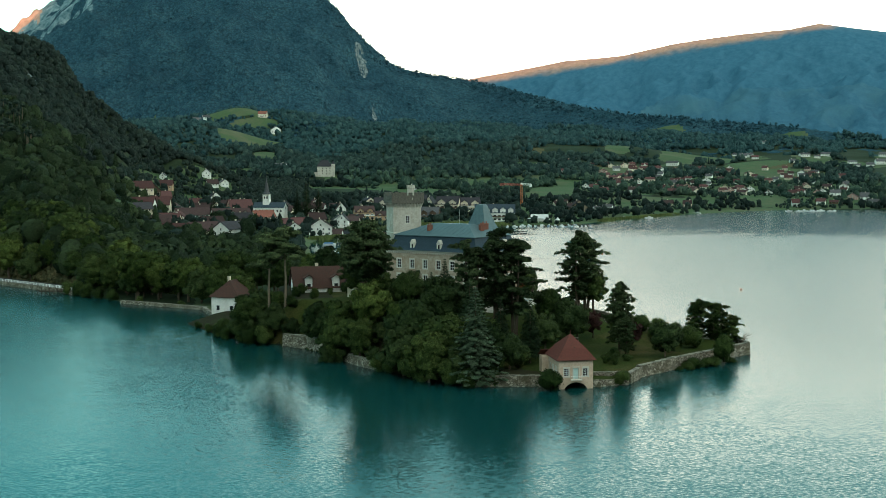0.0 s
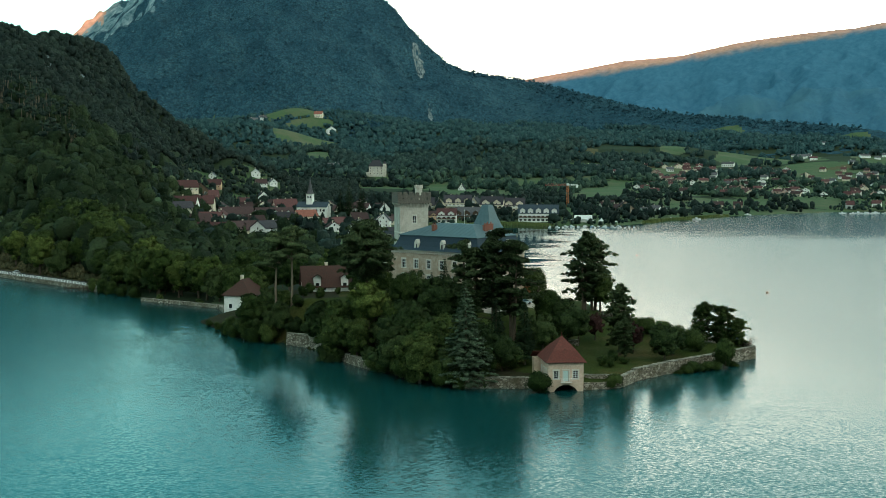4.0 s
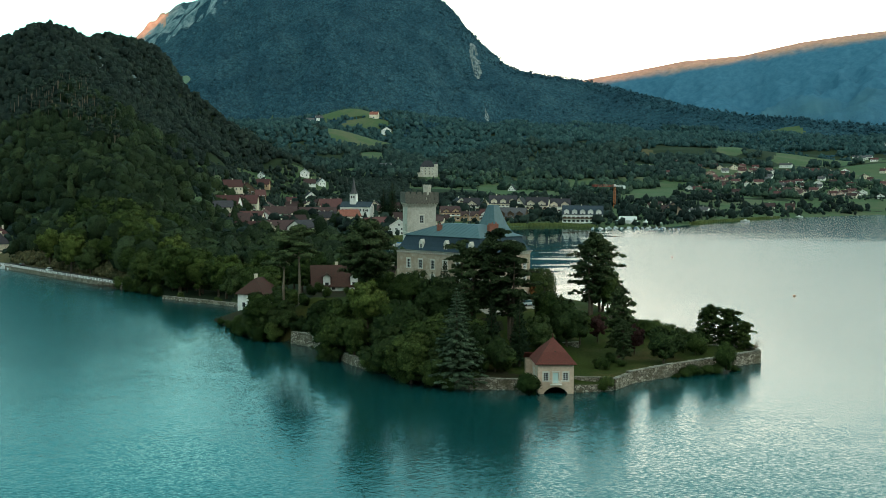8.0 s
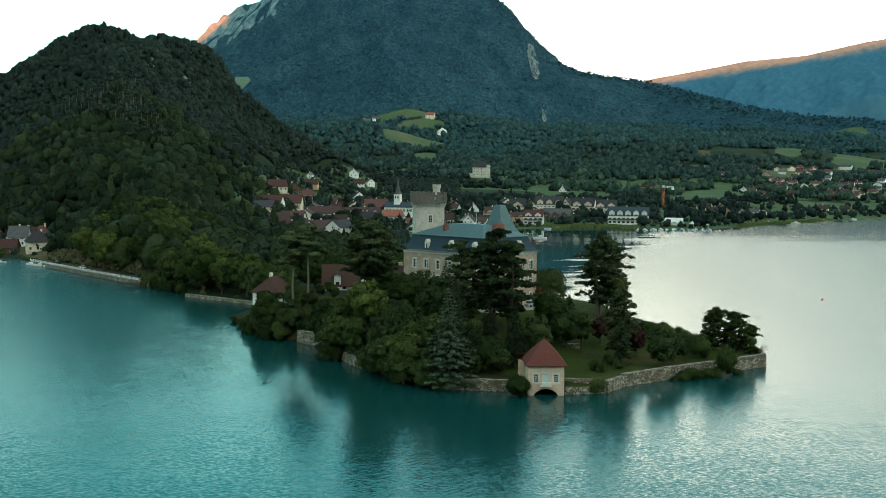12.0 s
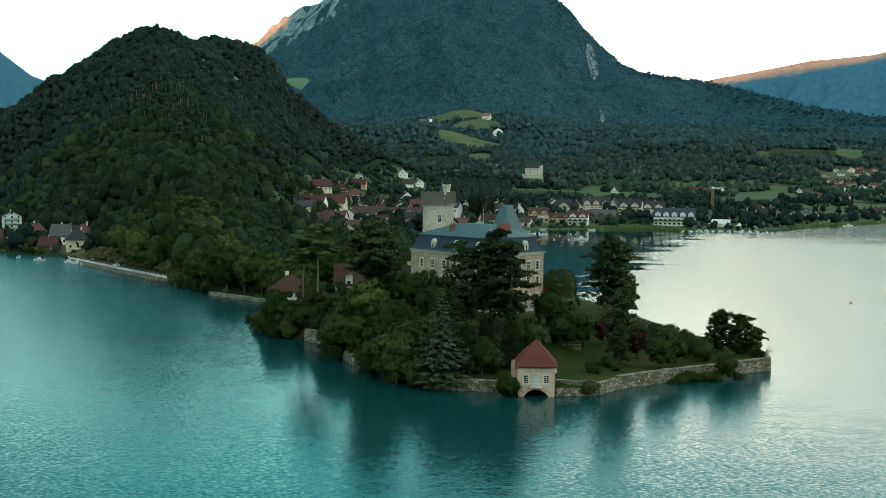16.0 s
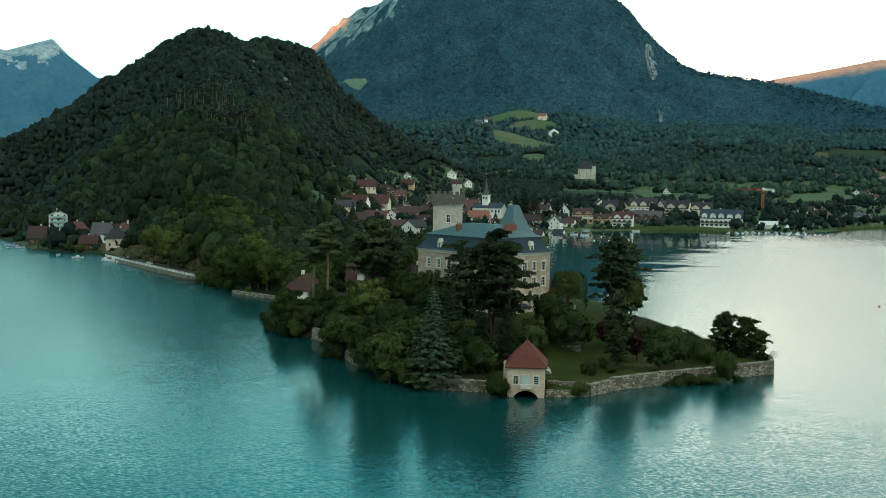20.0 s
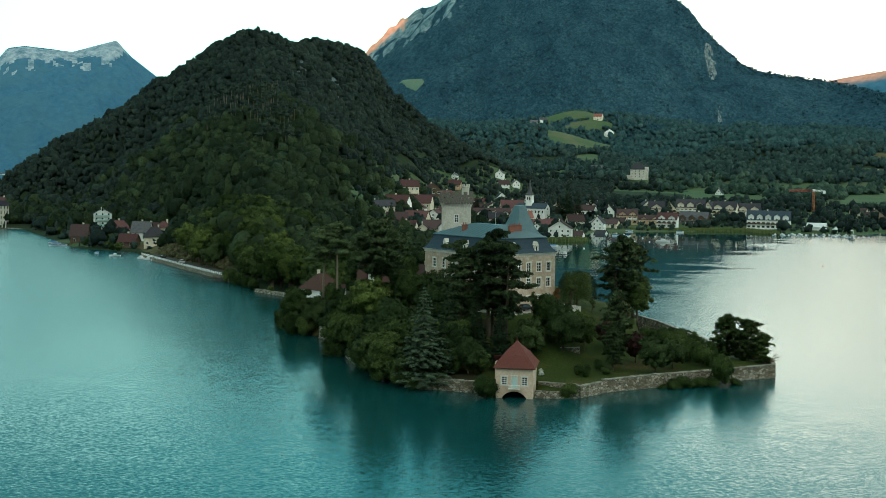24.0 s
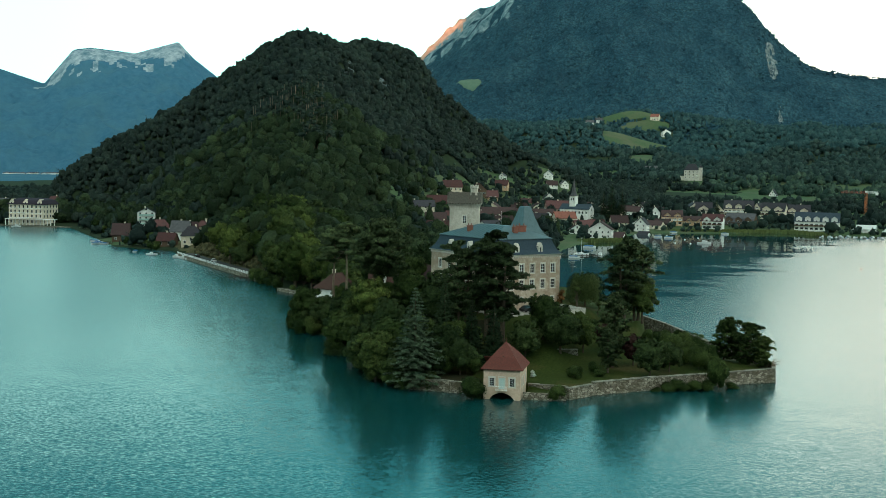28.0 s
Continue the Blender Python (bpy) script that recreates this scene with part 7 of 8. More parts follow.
# ---- village houses ----
WALLS = {"w": surface("white_render", (0.70, 0.70, 0.67), (0.84, 0.83, 0.80), 1.2, 0.9, 0.05, (0.60, 0.59, 0.55), 0.3, spread=0.10),
         "c": surface("cream_render", (0.60, 0.52, 0.40), (0.75, 0.67, 0.54), 1.2, 0.9, 0.05, (0.50, 0.43, 0.34), 0.3, spread=0.12),
         "p": surface("pink_render", (0.42, 0.27, 0.23), (0.54, 0.37, 0.32), 1.2, 0.9, 0.05, (0.36, 0.24, 0.2), 0.3),
         "o": surface("ochre_render", (0.47, 0.31, 0.19), (0.60, 0.42, 0.28), 1.2, 0.9, 0.05, (0.40, 0.27, 0.18), 0.3),
         "t": surface("timber_cladding", (0.06, 0.042, 0.03), (0.15, 0.105, 0.075), 3, 0.9, 0.2),
         "b": surface("brown_render", (0.22, 0.165, 0.12), (0.32, 0.25, 0.19), 1.2, 0.9, 0.05)}
ROOFS = {"b": surface("brown_roof_tiles", (0.035, 0.022, 0.024), (0.076, 0.047, 0.048), 2.5, 0.85, 0.2, (0.06, 0.045, 0.04), 0.3, spread=0.25),
         "r": surface("dull_red_roof_tiles", (0.062, 0.030, 0.031), (0.128, 0.060, 0.058), 2.5, 0.85, 0.2, (0.07, 0.042, 0.042), 0.3, spread=0.25),
         "R": surface("bright_red_roof_tiles", (0.19, 0.072, 0.055), (0.29, 0.120, 0.090), 2.5, 0.85, 0.2, (0.14, 0.06, 0.05), 0.3),
         "d": surface("dark_slate_roof", (0.022, 0.021, 0.027), (0.050, 0.048, 0.057), 2.5, 0.7, 0.2, (0.05, 0.05, 0.055), 0.3, spread=0.2),
         "g": surface("grey_roof_sheet", (0.065, 0.066, 0.072), (0.12, 0.122, 0.13), 2.5, 0.7, 0.2, (0.06, 0.06, 0.065), 0.3, spread=0.25),
         "s": surface("blue_slate_roof", (0.025, 0.040, 0.055), (0.052, 0.074, 0.094), 2.5, 0.6, 0.2),
         "o": surface("old_brown_red_tiles", (0.046, 0.024, 0.021), (0.098, 0.052, 0.044), 3.0, 0.85, 0.3, (0.05, 0.038, 0.032), 0.5),
         "w": surface("white_canvas", (0.50, 0.52, 0.52), (0.62, 0.64, 0.63), 1, 0.8, 0.05)}
NAMES = {"w": "white", "c": "cream", "p": "pink", "o": "ochre", "t": "timber", "b": "brown"}
TILES = {"b": "brown tiled", "r": "dull red tiled", "R": "bright red tiled", "d": "dark slate", "g": "grey", "s": "blue slate", "o": "brown-red tiled", "w": "white"}


def small_window(w, h):
    """A window in one piece: a white frame with a recessed dark pane."""
    bm = bmesh.new()
    loft(bm, [[(-w / 2 - 0.1, y, -0.1), (w / 2 + 0.1, y, -0.1), (w / 2 + 0.1, y, h + 0.1), (-w / 2 - 0.1, y, h + 0.1)] for y in (0.05, -0.06)] +
         [[(-w / 2, y, 0.0), (w / 2, y, 0.0), (w / 2, y, h), (-w / 2, y, h)] for y in (-0.06, -0.015)])
    bmesh.ops.recalc_face_normals(bm, faces=bm.faces[:])
    me = bpy.data.meshes.new("window")
    bm.to_mesh(me)
    bm.free()
    me.materials.append(M_GLASS), me.materials.append(M_PAINT)
    for p in me.polygons:
        p.material_index = 0 if abs(p.normal.y) > 0.9 and abs(p.center.y + 0.015) < 0.004 else 1
    return me


WIN, WIN_TALL, WIN_WIDE = small_window(1.0, 1.3), small_window(1.1, 2.0), small_window(2.2, 1.5)


def balcony_mesh(half, material, out=1.2):
    """Floor slab and parapet in one piece."""
    bm = bmesh.new()
    prof = [(-0.03, 0), (-out, 0), (-out, 1.05), (-out + 0.1, 1.05), (-out + 0.1, 0.15), (-0.03, 0.15)]
    loft(bm, [[(x, y, z) for y, z in prof] for x in (-half, half)])
    bmesh.ops.recalc_face_normals(bm, faces=bm.faces[:])
    return mesh_of("balcony", bm, material)


BALCONY = balcony_mesh(1.7, WALLS["w"])
WOOD_BALCONY = balcony_mesh(1.7, WALLS["t"])


def gable_roof(bm, w, d, h, rh, over=0.6, thick=0.22):
    """Two sloping slabs with the ridge along x."""
    k = rh / (d / 2)
    for s in (-1, 1):
        ring = []
        for x in (-w / 2 - over, w / 2 + over):
            ring.append([(x, s * (d / 2 + over), h - over * k), (x, 0, h + rh), (x, 0, h + rh + thick), (x, s * (d / 2 + over), h - over * k + thick)])
        loft(bm, ring)
    bmesh.ops.recalc_face_normals(bm, faces=bm.faces[:])


def hip_roof(bm, w, d, h, rh, over=0.6, flare=0.0):
    r = max(0.2, (w - d) / 2 + d * 0.12)
    loft(bm, [[(-w / 2 - over, -d / 2 - over, h), (w / 2 + over, -d / 2 - over, h), (w / 2 + over, d / 2 + over, h), (-w / 2 - over, d / 2 + over, h)],
              [(-w / 2 - over, -d / 2 - over, h + 0.15), (w / 2 + over, -d / 2 - over, h + 0.15), (w / 2 + over, d / 2 + over, h + 0.15), (-w / 2 - over, d / 2 + over, h + 0.15)],
              [(-r, -0.08, h + rh), (r, -0.08, h + rh), (r, 0.08, h + rh), (-r, 0.08, h + rh)]])


def house(x, y, w, h, rh, gable, style, z=None, turn=None, depth=None, hip=False, balconies=None, label="", group="village houses", name="house", gables=0, gable_size=0.34):
    """A house seen from the lake: walls with gables, a roof with eaves, windows, a chimney."""
    seed = random.Random(int(x * 7 + y * 13))
    d = depth or min(max(w * 0.75, 7.0), 12.0)
    w = max(w, 5.0)
    if gable:
        w, d = d, w
    az = math.degrees(math.atan2(x, y))
    t = -az + seed.uniform(-22, 22) if turn is None else turn
    zz = land_at(x, y) if z is None else z
    rh = min(max(rh, 1.6), 6.5)
    th = thing(name, pose(x, y, zz, 0, 0, t + (90 if gable else 0)), label or "%s house with a %s roof" % (NAMES[style[0]], TILES[style[1]]), "house", group)
    bm = bmesh.new()
    prof = [(-d / 2, -2.0), (d / 2, -2.0), (d / 2, h), (0, h if hip else h + rh - 0.02), (-d / 2, h)]
    loft(bm, [[(-w / 2, b, c) for b, c in prof], [(w / 2, b, c) for b, c in prof]])
    bmesh.ops.recalc_face_normals(bm, faces=bm.faces[:])
    part("wall", bm, WALLS[style[0]], th)
    bm = bmesh.new()
    (hip_roof if hip else gable_roof)(bm, w, d, h, rh)
    part("roof", bm, ROOFS[style[1]], th)
    for g in range(gables):
        gx, gw = (g + 0.5) * w / gables - w / 2, w / gables * gable_size
        gz, gy = h + rh * 0.62, d / 2 + 0.25
        bm = bmesh.new()
        loft(bm, [[(gx - gw, b, h - 1.2), (gx + gw, b, h - 1.2), (gx + gw, b, gz - gw * 0.7), (gx, b, gz), (gx - gw, b, gz - gw * 0.7)] for b in (-gy, 0.0)])
        bmesh.ops.recalc_face_normals(bm, faces=bm.faces[:])
        cross = part("cross_gable", bm, WALLS[style[0]], th)
        bm = bmesh.new()
        for sgn in (-1, 1):
            loft(bm, [[(gx, b, gz + 0.02), (gx + sgn * (gw + 0.4), b, gz - (gw + 0.4) * 0.7 + 0.02), (gx + sgn * (gw + 0.4), b, gz - (gw + 0.4) * 0.7 + 0.24), (gx, b, gz + 0.24)] for b in (-gy - 0.6, 0.1)])
        bmesh.ops.recalc_face_normals(bm, faces=bm.faces[:])
        part("gable_roof", bm, ROOFS[style[1]], cross)
        share("window", WIN, cross, Matrix.Translation((gx, -gy, h - 0.6)))
    if style[1] != "w":
        cx = w * seed.uniform(-0.3, 0.3)
        bm = boxed(cx - 0.4, cx + 0.4, 0.4, 1.1, h + rh * 0.4, h + rh + 0.9)
        box(bm, cx - 0.47, cx + 0.47, 0.33, 1.17, h + rh + 0.902, h + rh + 1.05)
        part("chimney", bm, WALLS["c"], th)
        floors = max(1, int((h + 0.4) / 2.7))
        sides = ((0, w, d), (-90, d, w)) if not gable else ((-90, d, w), (0, w, d))
        for i, (ang, length, across) in enumerate(sides):
            n = max(1, int(length / 3.4))
            for fl in range(floors + (1 if (ang == -90 and not hip and rh > 2.4) else 0)):
                zf = 0.95 + fl * 2.75
                cols = n if fl < floors else 1
                for c in range(cols):
                    u = (c + 0.5) * length / cols - length / 2
                    m = Matrix.Rotation(radians(ang), 4, "Z") @ Matrix.Translation((u, -across / 2, zf))
                    share("window", WIN_WIDE if balconies and i == 0 else WIN, th, m)
                    if balconies and i == 0 and fl > 0:
                        share("balcony", balconies, th, Matrix.Rotation(radians(ang), 4, "Z") @ Matrix.Translation((u, -across / 2, zf - 0.2)))
    return th


for r in VILLAGE + OLD_VILLAGE:
    house(*r, group="old village houses", balconies=WOOD_BALCONY if r[6][0] == "t" or (r[6] == "or" and r[3] > 4.5) else None)
house(*BIG_HOUSES[0], group="old village houses", turn=50, depth=12, label="large white three-storey house with a dark slate roof")
house(*BIG_HOUSES[1], group="old village houses", gables=3, gable_size=0.26, label="long white house with brown roof and broad gabled dormers")
for r in HILLSIDE:
    house(*r, group="hillside farmhouses")
for r in WATERFRONT:
    house(*r, group="waterfront apartment houses", balconies=(WOOD_BALCONY if int(r[0]) % 2 else BALCONY) if r[3] > 4.5 else None, depth=11, gables=0 if r[5] or r[2] < 12 else int(r[2] / 7.5), label="%s waterfront house with a %s roof and balconies" % (NAMES[r[6][0]], TILES[r[6][1]]))
for r in BAY_HOUSES:
    house(*r, group="houses by the bay", balconies=WOOD_BALCONY if r[6] == "ws" else None, gables=5 if r[6] == "ws" else 0)
for r in LAKE_QUARTER:
    house(*r, group="houses of the lake quarter", hip=r[6] == "cr")
for rs in (PLAIN, PLAIN_FAR, PLAIN_EAST, PLAIN_TOWN):
    for r in rs:
        house(*r, group="houses on the plain")
for r in VILLAGE_CORE + VILLAGE_ROWS:
    house(*r, group="old village houses")
for r in FAR_TOWN:
    house(*r, group="houses of the far town")
for r in FAR_SHORE:
    house(*r, group="houses on the far shore")
house(-191, 566, 10.5, 4.6, 5.0, 0, "cd", depth=9, hip=True, turn=22, label="yellowish lakeside house with hipped slate roof and skylights", group="houses of the lake quarter")
house(-24, 319, 15, 2.3, 4.9, 0, "wo", z=10.6, turn=4, depth=9, gables=2, gable_size=0.13, label="low white cottage with steep brown-red tile roof", name="cottage", group="island buildings")
house(-12.5, 301, 9, 4.6, 3.6, 0, "cb", z=11.0, turn=-40, depth=7, label="outbuilding with brown tile roof beside the castle", name="outbuilding", group="island buildings")
house(-47.5, 340.5, 11.5, 4.6, 4.7, 0, "wo", z=3.4, turn=62, depth=8.5, hip=True, label="white lakeside lodge with steep hipped brown roof", name="lodge", group="island buildings")
house(-143, 614, 8, 5.0, 2.2, 0, "bs", turn=10, depth=7, hip=True, label="pale grey house half hidden by trees on the knoll", group="houses of the lake quarter")

# ---- church ----
church = thing("church", pose(-16, 917, land_at(-16, 917) - 0.2, 0, 0, -20), "white village church with slate nave roof and tall spire", "church")
bm = bmesh.new()
prof = [(-5.2, -2), (5.2, -2), (5.2, 8.9), (0, 12.7), (-5.2, 8.9)]
loft(bm, [[(-12.5, b, c) for b, c in prof], [(12.5, b, c) for b, c in prof]])
bmesh.ops.recalc_face_normals(bm, faces=bm.faces[:])
part("nave_wall", bm, WALLS["w"], church)
bm = bmesh.new()
gable_roof(bm, 25, 10.4, 8.9, 3.8, 0.4)
part("nave_roof", bm, ROOFS["s"], church)
for k in range(8):
    share("window", WIN_TALL, church, pose(-10.4 + k * 2.95, -5.2, 5.2))
part("tower", boxed(-5.2, -0.2, -3.0, 2.0, 5, 18.7), WALLS["w"], church)
bm = boxed(-5.5, 0.1, -3.3, 2.3, 18.702, 19.1)
part("tower_cornice", bm, M_TRIM, church)
bm = bmesh.new()
loft(bm, [[(-2.7 + r * math.cos(a), -0.5 + r * math.sin(a), z) for a in (math.tau * (i + 0.5) / 8 for i in range(8))] for r, z in ((3.3, 19.11), (2.2, 20.9), (1.5, 23.6), (0.06, 32.5))])
part("spire", bm, ROOFS["g"], church, "slender pale grey spire")
bm = bmesh.new()
tube(bm, [(-2.7, -0.5, 32.3), (-2.7, -0.5, 34.0)], [0.05, 0.04], 5)
box(bm, -3.2, -2.2, -0.54, -0.46, 33.2, 33.3)
part("cross", bm, M_DARK_WOOD, church)
for s in (-1, 1):
    share("window", WIN_TALL, church, pose(-2.7 + s * 1.0, -3.0, 15.5))
share("window", WIN_TALL, church, Matrix.Translation((12.5, 0, 7.5)) @ Matrix.Rotation(radians(90), 4, "Z"))

# ---- castle on the hillside ----
hc = thing("hill_castle", pose(96, 1722, land_at(96, 1722), 0, 0, -8), "pale stone castle with steep roof on the wooded slope", "castle")
part("wall", boxed(-12.5, 8.5, -7, 7, -6, 14.5), M_TOWER, hc)
bm = bmesh.new()
hip_roof(bm, 21, 14, 14.5, 9.5, 0.7)
bmesh.ops.translate(bm, vec=(-2, 0, 0), verts=bm.verts[:])
part("roof", bm, ROOFS["d"], hc)
part("corner_tower", boxed(8.51, 13.5, -8.5, -2.0, -6, 18.5), M_TOWER, hc)
bm = bmesh.new()
loft(bm, [[(8.2, -8.9, 18.5), (13.9, -8.9, 18.5), (13.9, -1.6, 18.5), (8.2, -1.6, 18.5)], [(10.9, -5.4, 22.5), (11.1, -5.4, 22.5), (11.1, -5.2, 22.5), (10.9, -5.2, 22.5)]])
part("tower_roof", bm, ROOFS["d"], hc)
part("wing", boxed(-24, -12.51, -5, 5, -6, 6), M_TOWER, hc)
for k in range(4):
    for z in (3.0, 7.0, 11.0):
        share("window", WIN_TALL, hc, pose(-10 + k * 5.4, -7.0, z))

# ---- lakeside hotel ----
hotel = thing("hotel", pose(-377, 742, 1.5, 0, 0, -4), "large cream lakeside hotel with dark mansard roof and arcade", "hotel")
bm = bmesh.new()
box(bm, -27, 0, 0, 19, -2.5, 14.2)
part("wall", bm, WALLS["c"], hotel)
bm = bmesh.new()
loft(bm, [[(-27 - a, -a, z), (a, -a, z), (a, 19 + a, z), (-27 - a, 19 + a, z)] for a, z in ((0.7, 14.2), (0.8, 14.5), (-1.2, 17.2), (-5.0, 18.6))])
part("mansard_roof", bm, surface("purple_slate", (0.020, 0.016, 0.024), (0.045, 0.036, 0.050), 2, 0.7, 0.2), hotel)
for k in range(8):
    for fl in range(4):
        share("window", WIN_TALL, hotel, pose(-25.3 + k * 3.38, 0, 1.2 + fl * 3.3 + 0.6 * (fl > 0)))
        if 0 < fl < 4:
            share("balcony", BALCONY, hotel, pose(-25.3 + k * 3.38, 0, 0.8 + fl * 3.3 + 0.6) @ Matrix.Diagonal((0.8, 0.6, 0.55, 1)))
for k in range(5):
    for fl in range(4):
        share("window", WIN_TALL, hotel, Matrix.Translation((0, 2 + k * 3.75, 1.2 + fl * 3.3 + 0.6 * (fl > 0))) @ Matrix.Rotation(radians(90), 4, "Z"))
for k in range(3):
    bm = bmesh.new()
    x0 = -26.4 + k * 11.2
    loft(bm, [[(x0, y, 14.2), (x0 + 3.6, y, 14.2), (x0 + 3.6, y, 15.8), (x0 + 1.8, y, 18.0), (x0, y, 15.8)] for y in (-0.35, 4.5)])
    bmesh.ops.recalc_face_normals(bm, faces=bm.faces[:])
    g = part("roof_gable", bm, WALLS["c"], hotel)
    share("window", WIN, g, pose(x0 + 1.8, -0.35, 14.6))
part("arcade_roof", boxed(-28, 12, -3.6, -0.05, 4.0, 4.3), WALLS["w"], hotel)
_col = boxed(-0.2, 0.2, -0.2, 0.2, -1.5, 3.98)
COLUMN = mesh_of("column", _col, WALLS["w"])
for k in range(15):
    share("column", COLUMN, hotel, pose(-27.6 + k * 2.8, -3.3, 0))
part("quay", boxed(-34, 26, -6.5, -3.65, -3, -0.2), M_STONE, hotel)

# ---- house with green balconies ----
bh = house(-275, 691, 11, 10.4, 3.0, 1, "wd", turn=24, depth=10, label="tall white lake house with pale green balconies", group="houses of the lake quarter")
green = surface("pale_green_paint", (0.30, 0.46, 0.42), (0.40, 0.57, 0.52), 2, 0.6, 0.05)
GREEN_BALCONY = balcony_mesh(4.6, green, 1.3)
for z in (2.9, 5.7, 8.5):
    share("balcony", GREEN_BALCONY, bh, Matrix.Rotation(radians(-90), 4, "Z") @ Matrix.Translation((0, -5.0, z)))

# ---- building crane ----
M_CRANE = surface("orange_steel", (0.42, 0.12, 0.035), (0.55, 0.19, 0.06), 1, 0.5, 0.0)
M_CRANE_RED = surface("red_steel", (0.34, 0.05, 0.04), (0.45, 0.09, 0.06), 1, 0.5, 0.0)
crane = thing("tower_crane", pose(226, 1060, land_at(226, 1060), 0, 0, 6), "orange building crane with red lattice jib above the trees", "crane")


def lattice(bm, a, b, w):
    a, b = Vector(a), Vector(b)
    d = (b - a).normalized()
    s = d.orthogonal().normalized() * w / 2
    u = d.cross(s).normalized() * w / 2
    for p in (s + u, s - u, -s + u, -s - u):
        tube(bm, [a + p, b + p], [0.14, 0.14], 4)
    n = max(2, int((b - a).length / (w * 1.4)))
    for k in range(n):
        p, q = a + (b - a) * k / n, a + (b - a) * (k + 1) / n
        tube(bm, [p + s + u, q - s + u], [0.07, 0.07], 4)
        tube(bm, [p - s - u, q + s - u], [0.07, 0.07], 4)
        tube(bm, [p + s - u, q + s + u], [0.07, 0.07], 4)


for name, a, b, w, mat in (("mast", (0, 0, -1), (0, 0, 20.5), 1.6, M_CRANE), ("jib", (0.9, 0, 21.2), (-22, 0, 21.2), 1.3, M_CRANE_RED), ("counter_jib", (1.0, 0, 21.2), (10, 0, 21.0), 1.1, M_PAINT)):
    bm = bmesh.new()
    lattice(bm, a, b, w)
    part(name, bm, mat, crane)
part("cab", boxed(-0.9, 0.9, -1.0, 1.0, 20.6, 22.6, 0.1), M_PAINT, crane)
part("counterweight", boxed(8.2, 10.2, -0.9, 0.9, 18.6, 21.0, 0.05), M_PAINT, crane)

# ---- sea wall, road and railing on the near shore ----
M_ASPHALT = surface("asphalt", (0.042, 0.043, 0.045), (0.066, 0.067, 0.07), 1.5, 0.9, 0.3, (0.055, 0.052, 0.05), 0.2)
garden_wall("sea_wall", ROAD, [2.0, 2.1, 2.1, 2.2, 2.2], 0.8, -2, label="pale stone sea wall along the lake road")
bm = bmesh.new()
prev = None
for k, (px, py) in enumerate(ROAD):
    q0, q1 = ROAD[max(k - 1, 0)], ROAD[min(k + 1, len(ROAD) - 1)]
    d = Vector((q1[0] - q0[0], q1[1] - q0[1], 0)).normalized()
    s = Vector((-d.y, d.x, 0))
    z = 2.1 + 0.05 * k
    ring = [Vector((px, py, z)) + s * 0.45, Vector((px, py, z)) + s * 7.5, Vector((px, py, -1)) + s * 7.5, Vector((px, py, -1)) + s * 0.45]
    ring = [bm.verts.new(v) for v in ring]
    if prev:
        for i in range(4):
            bm.faces.new((prev[i], prev[(i + 1) % 4], ring[(i + 1) % 4], ring[i]))
    prev = ring
bmesh.ops.recalc_face_normals(bm, faces=bm.faces[:])
tagged(link_mesh("road", bm, M_ASPHALT), "narrow grey asphalt road along the shore", "road", kind="structure")
rail = thing("railing", Matrix(), "white metal railing along the lake road", "railing")
_post = boxed(-0.07, 0.07, -0.07, 0.07, 0, 1.0)
POST = mesh_of("post", _post, M_PAINT)
for (p, q), k in zip(zip(ROAD, ROAD[1:]), range(9)):
    n = max(2, int(math.dist(p, q) / 2.2))
    za, zb = 2.05 + 0.06 * k, 2.05 + 0.06 * (k + 1)
    for j in range(n):
        f = j / n
        share("post", POST, rail, Matrix.Translation((p[0] + (q[0] - p[0]) * f, p[1] + (q[1] - p[1]) * f, za + (zb - za) * f)))
    for dz in (0.35, 0.65, 0.98):
        bm = bmesh.new()
        tube(bm, [(*p, za + dz), (*q, zb + dz)], [0.06, 0.06], 5)
        part("rail", bm, M_PAINT, rail)
garden_wall("quay_wall", [(-84, 391), (-70, 379), (-57, 367), (-54, 350)], [1.7, 1.7, 1.8, 2.0], 0.8, -2, label="pale quay wall before the wooded shore")

# ---- jetties and boats ----
def jetty(a, b, w, z, label):
    j = thing("jetty", Matrix(), label, "jetty", "jetties")
    d = Vector((b[0] - a[0], b[1] - a[1], 0))
    L = d.length
    m = Matrix.Translation((a[0], a[1], z + LAKE)) @ Matrix.Rotation(math.atan2(d.y, d.x), 4, "Z")
    me = mesh_of("plank", boxed(0, 0.42, -w / 2, w / 2, 0, 0.07), M_DARK_WOOD)
    for k in range(int(L / 0.46)):
        share("plank", me, j, m @ Matrix.Translation((k * 0.46, 0, 0)))
    bm = bmesh.new()
    for s in (-1, 1):
        tube(bm, [(0, s * w * 0.4, -0.12), (L, s * w * 0.4, -0.12)], [0.1, 0.1], 4)
    o = part("beam", bm, M_DARK_WOOD, j)
    o.matrix_basis = m
    pm = bmesh.new()
    tube(pm, [(0, 0, -3.5), (0, 0, 0.9)], [0.14, 0.12], 6)
    pme = mesh_of("pile", pm, M_DARK_WOOD)
    for k in range(int(L / 3) + 1):
        for s in (-1, 1):
            share("pile", pme, j, m @ Matrix.Translation((min(k * 3.0 + 0.1, L), s * (w / 2 + 0.14), 0)))
    return j


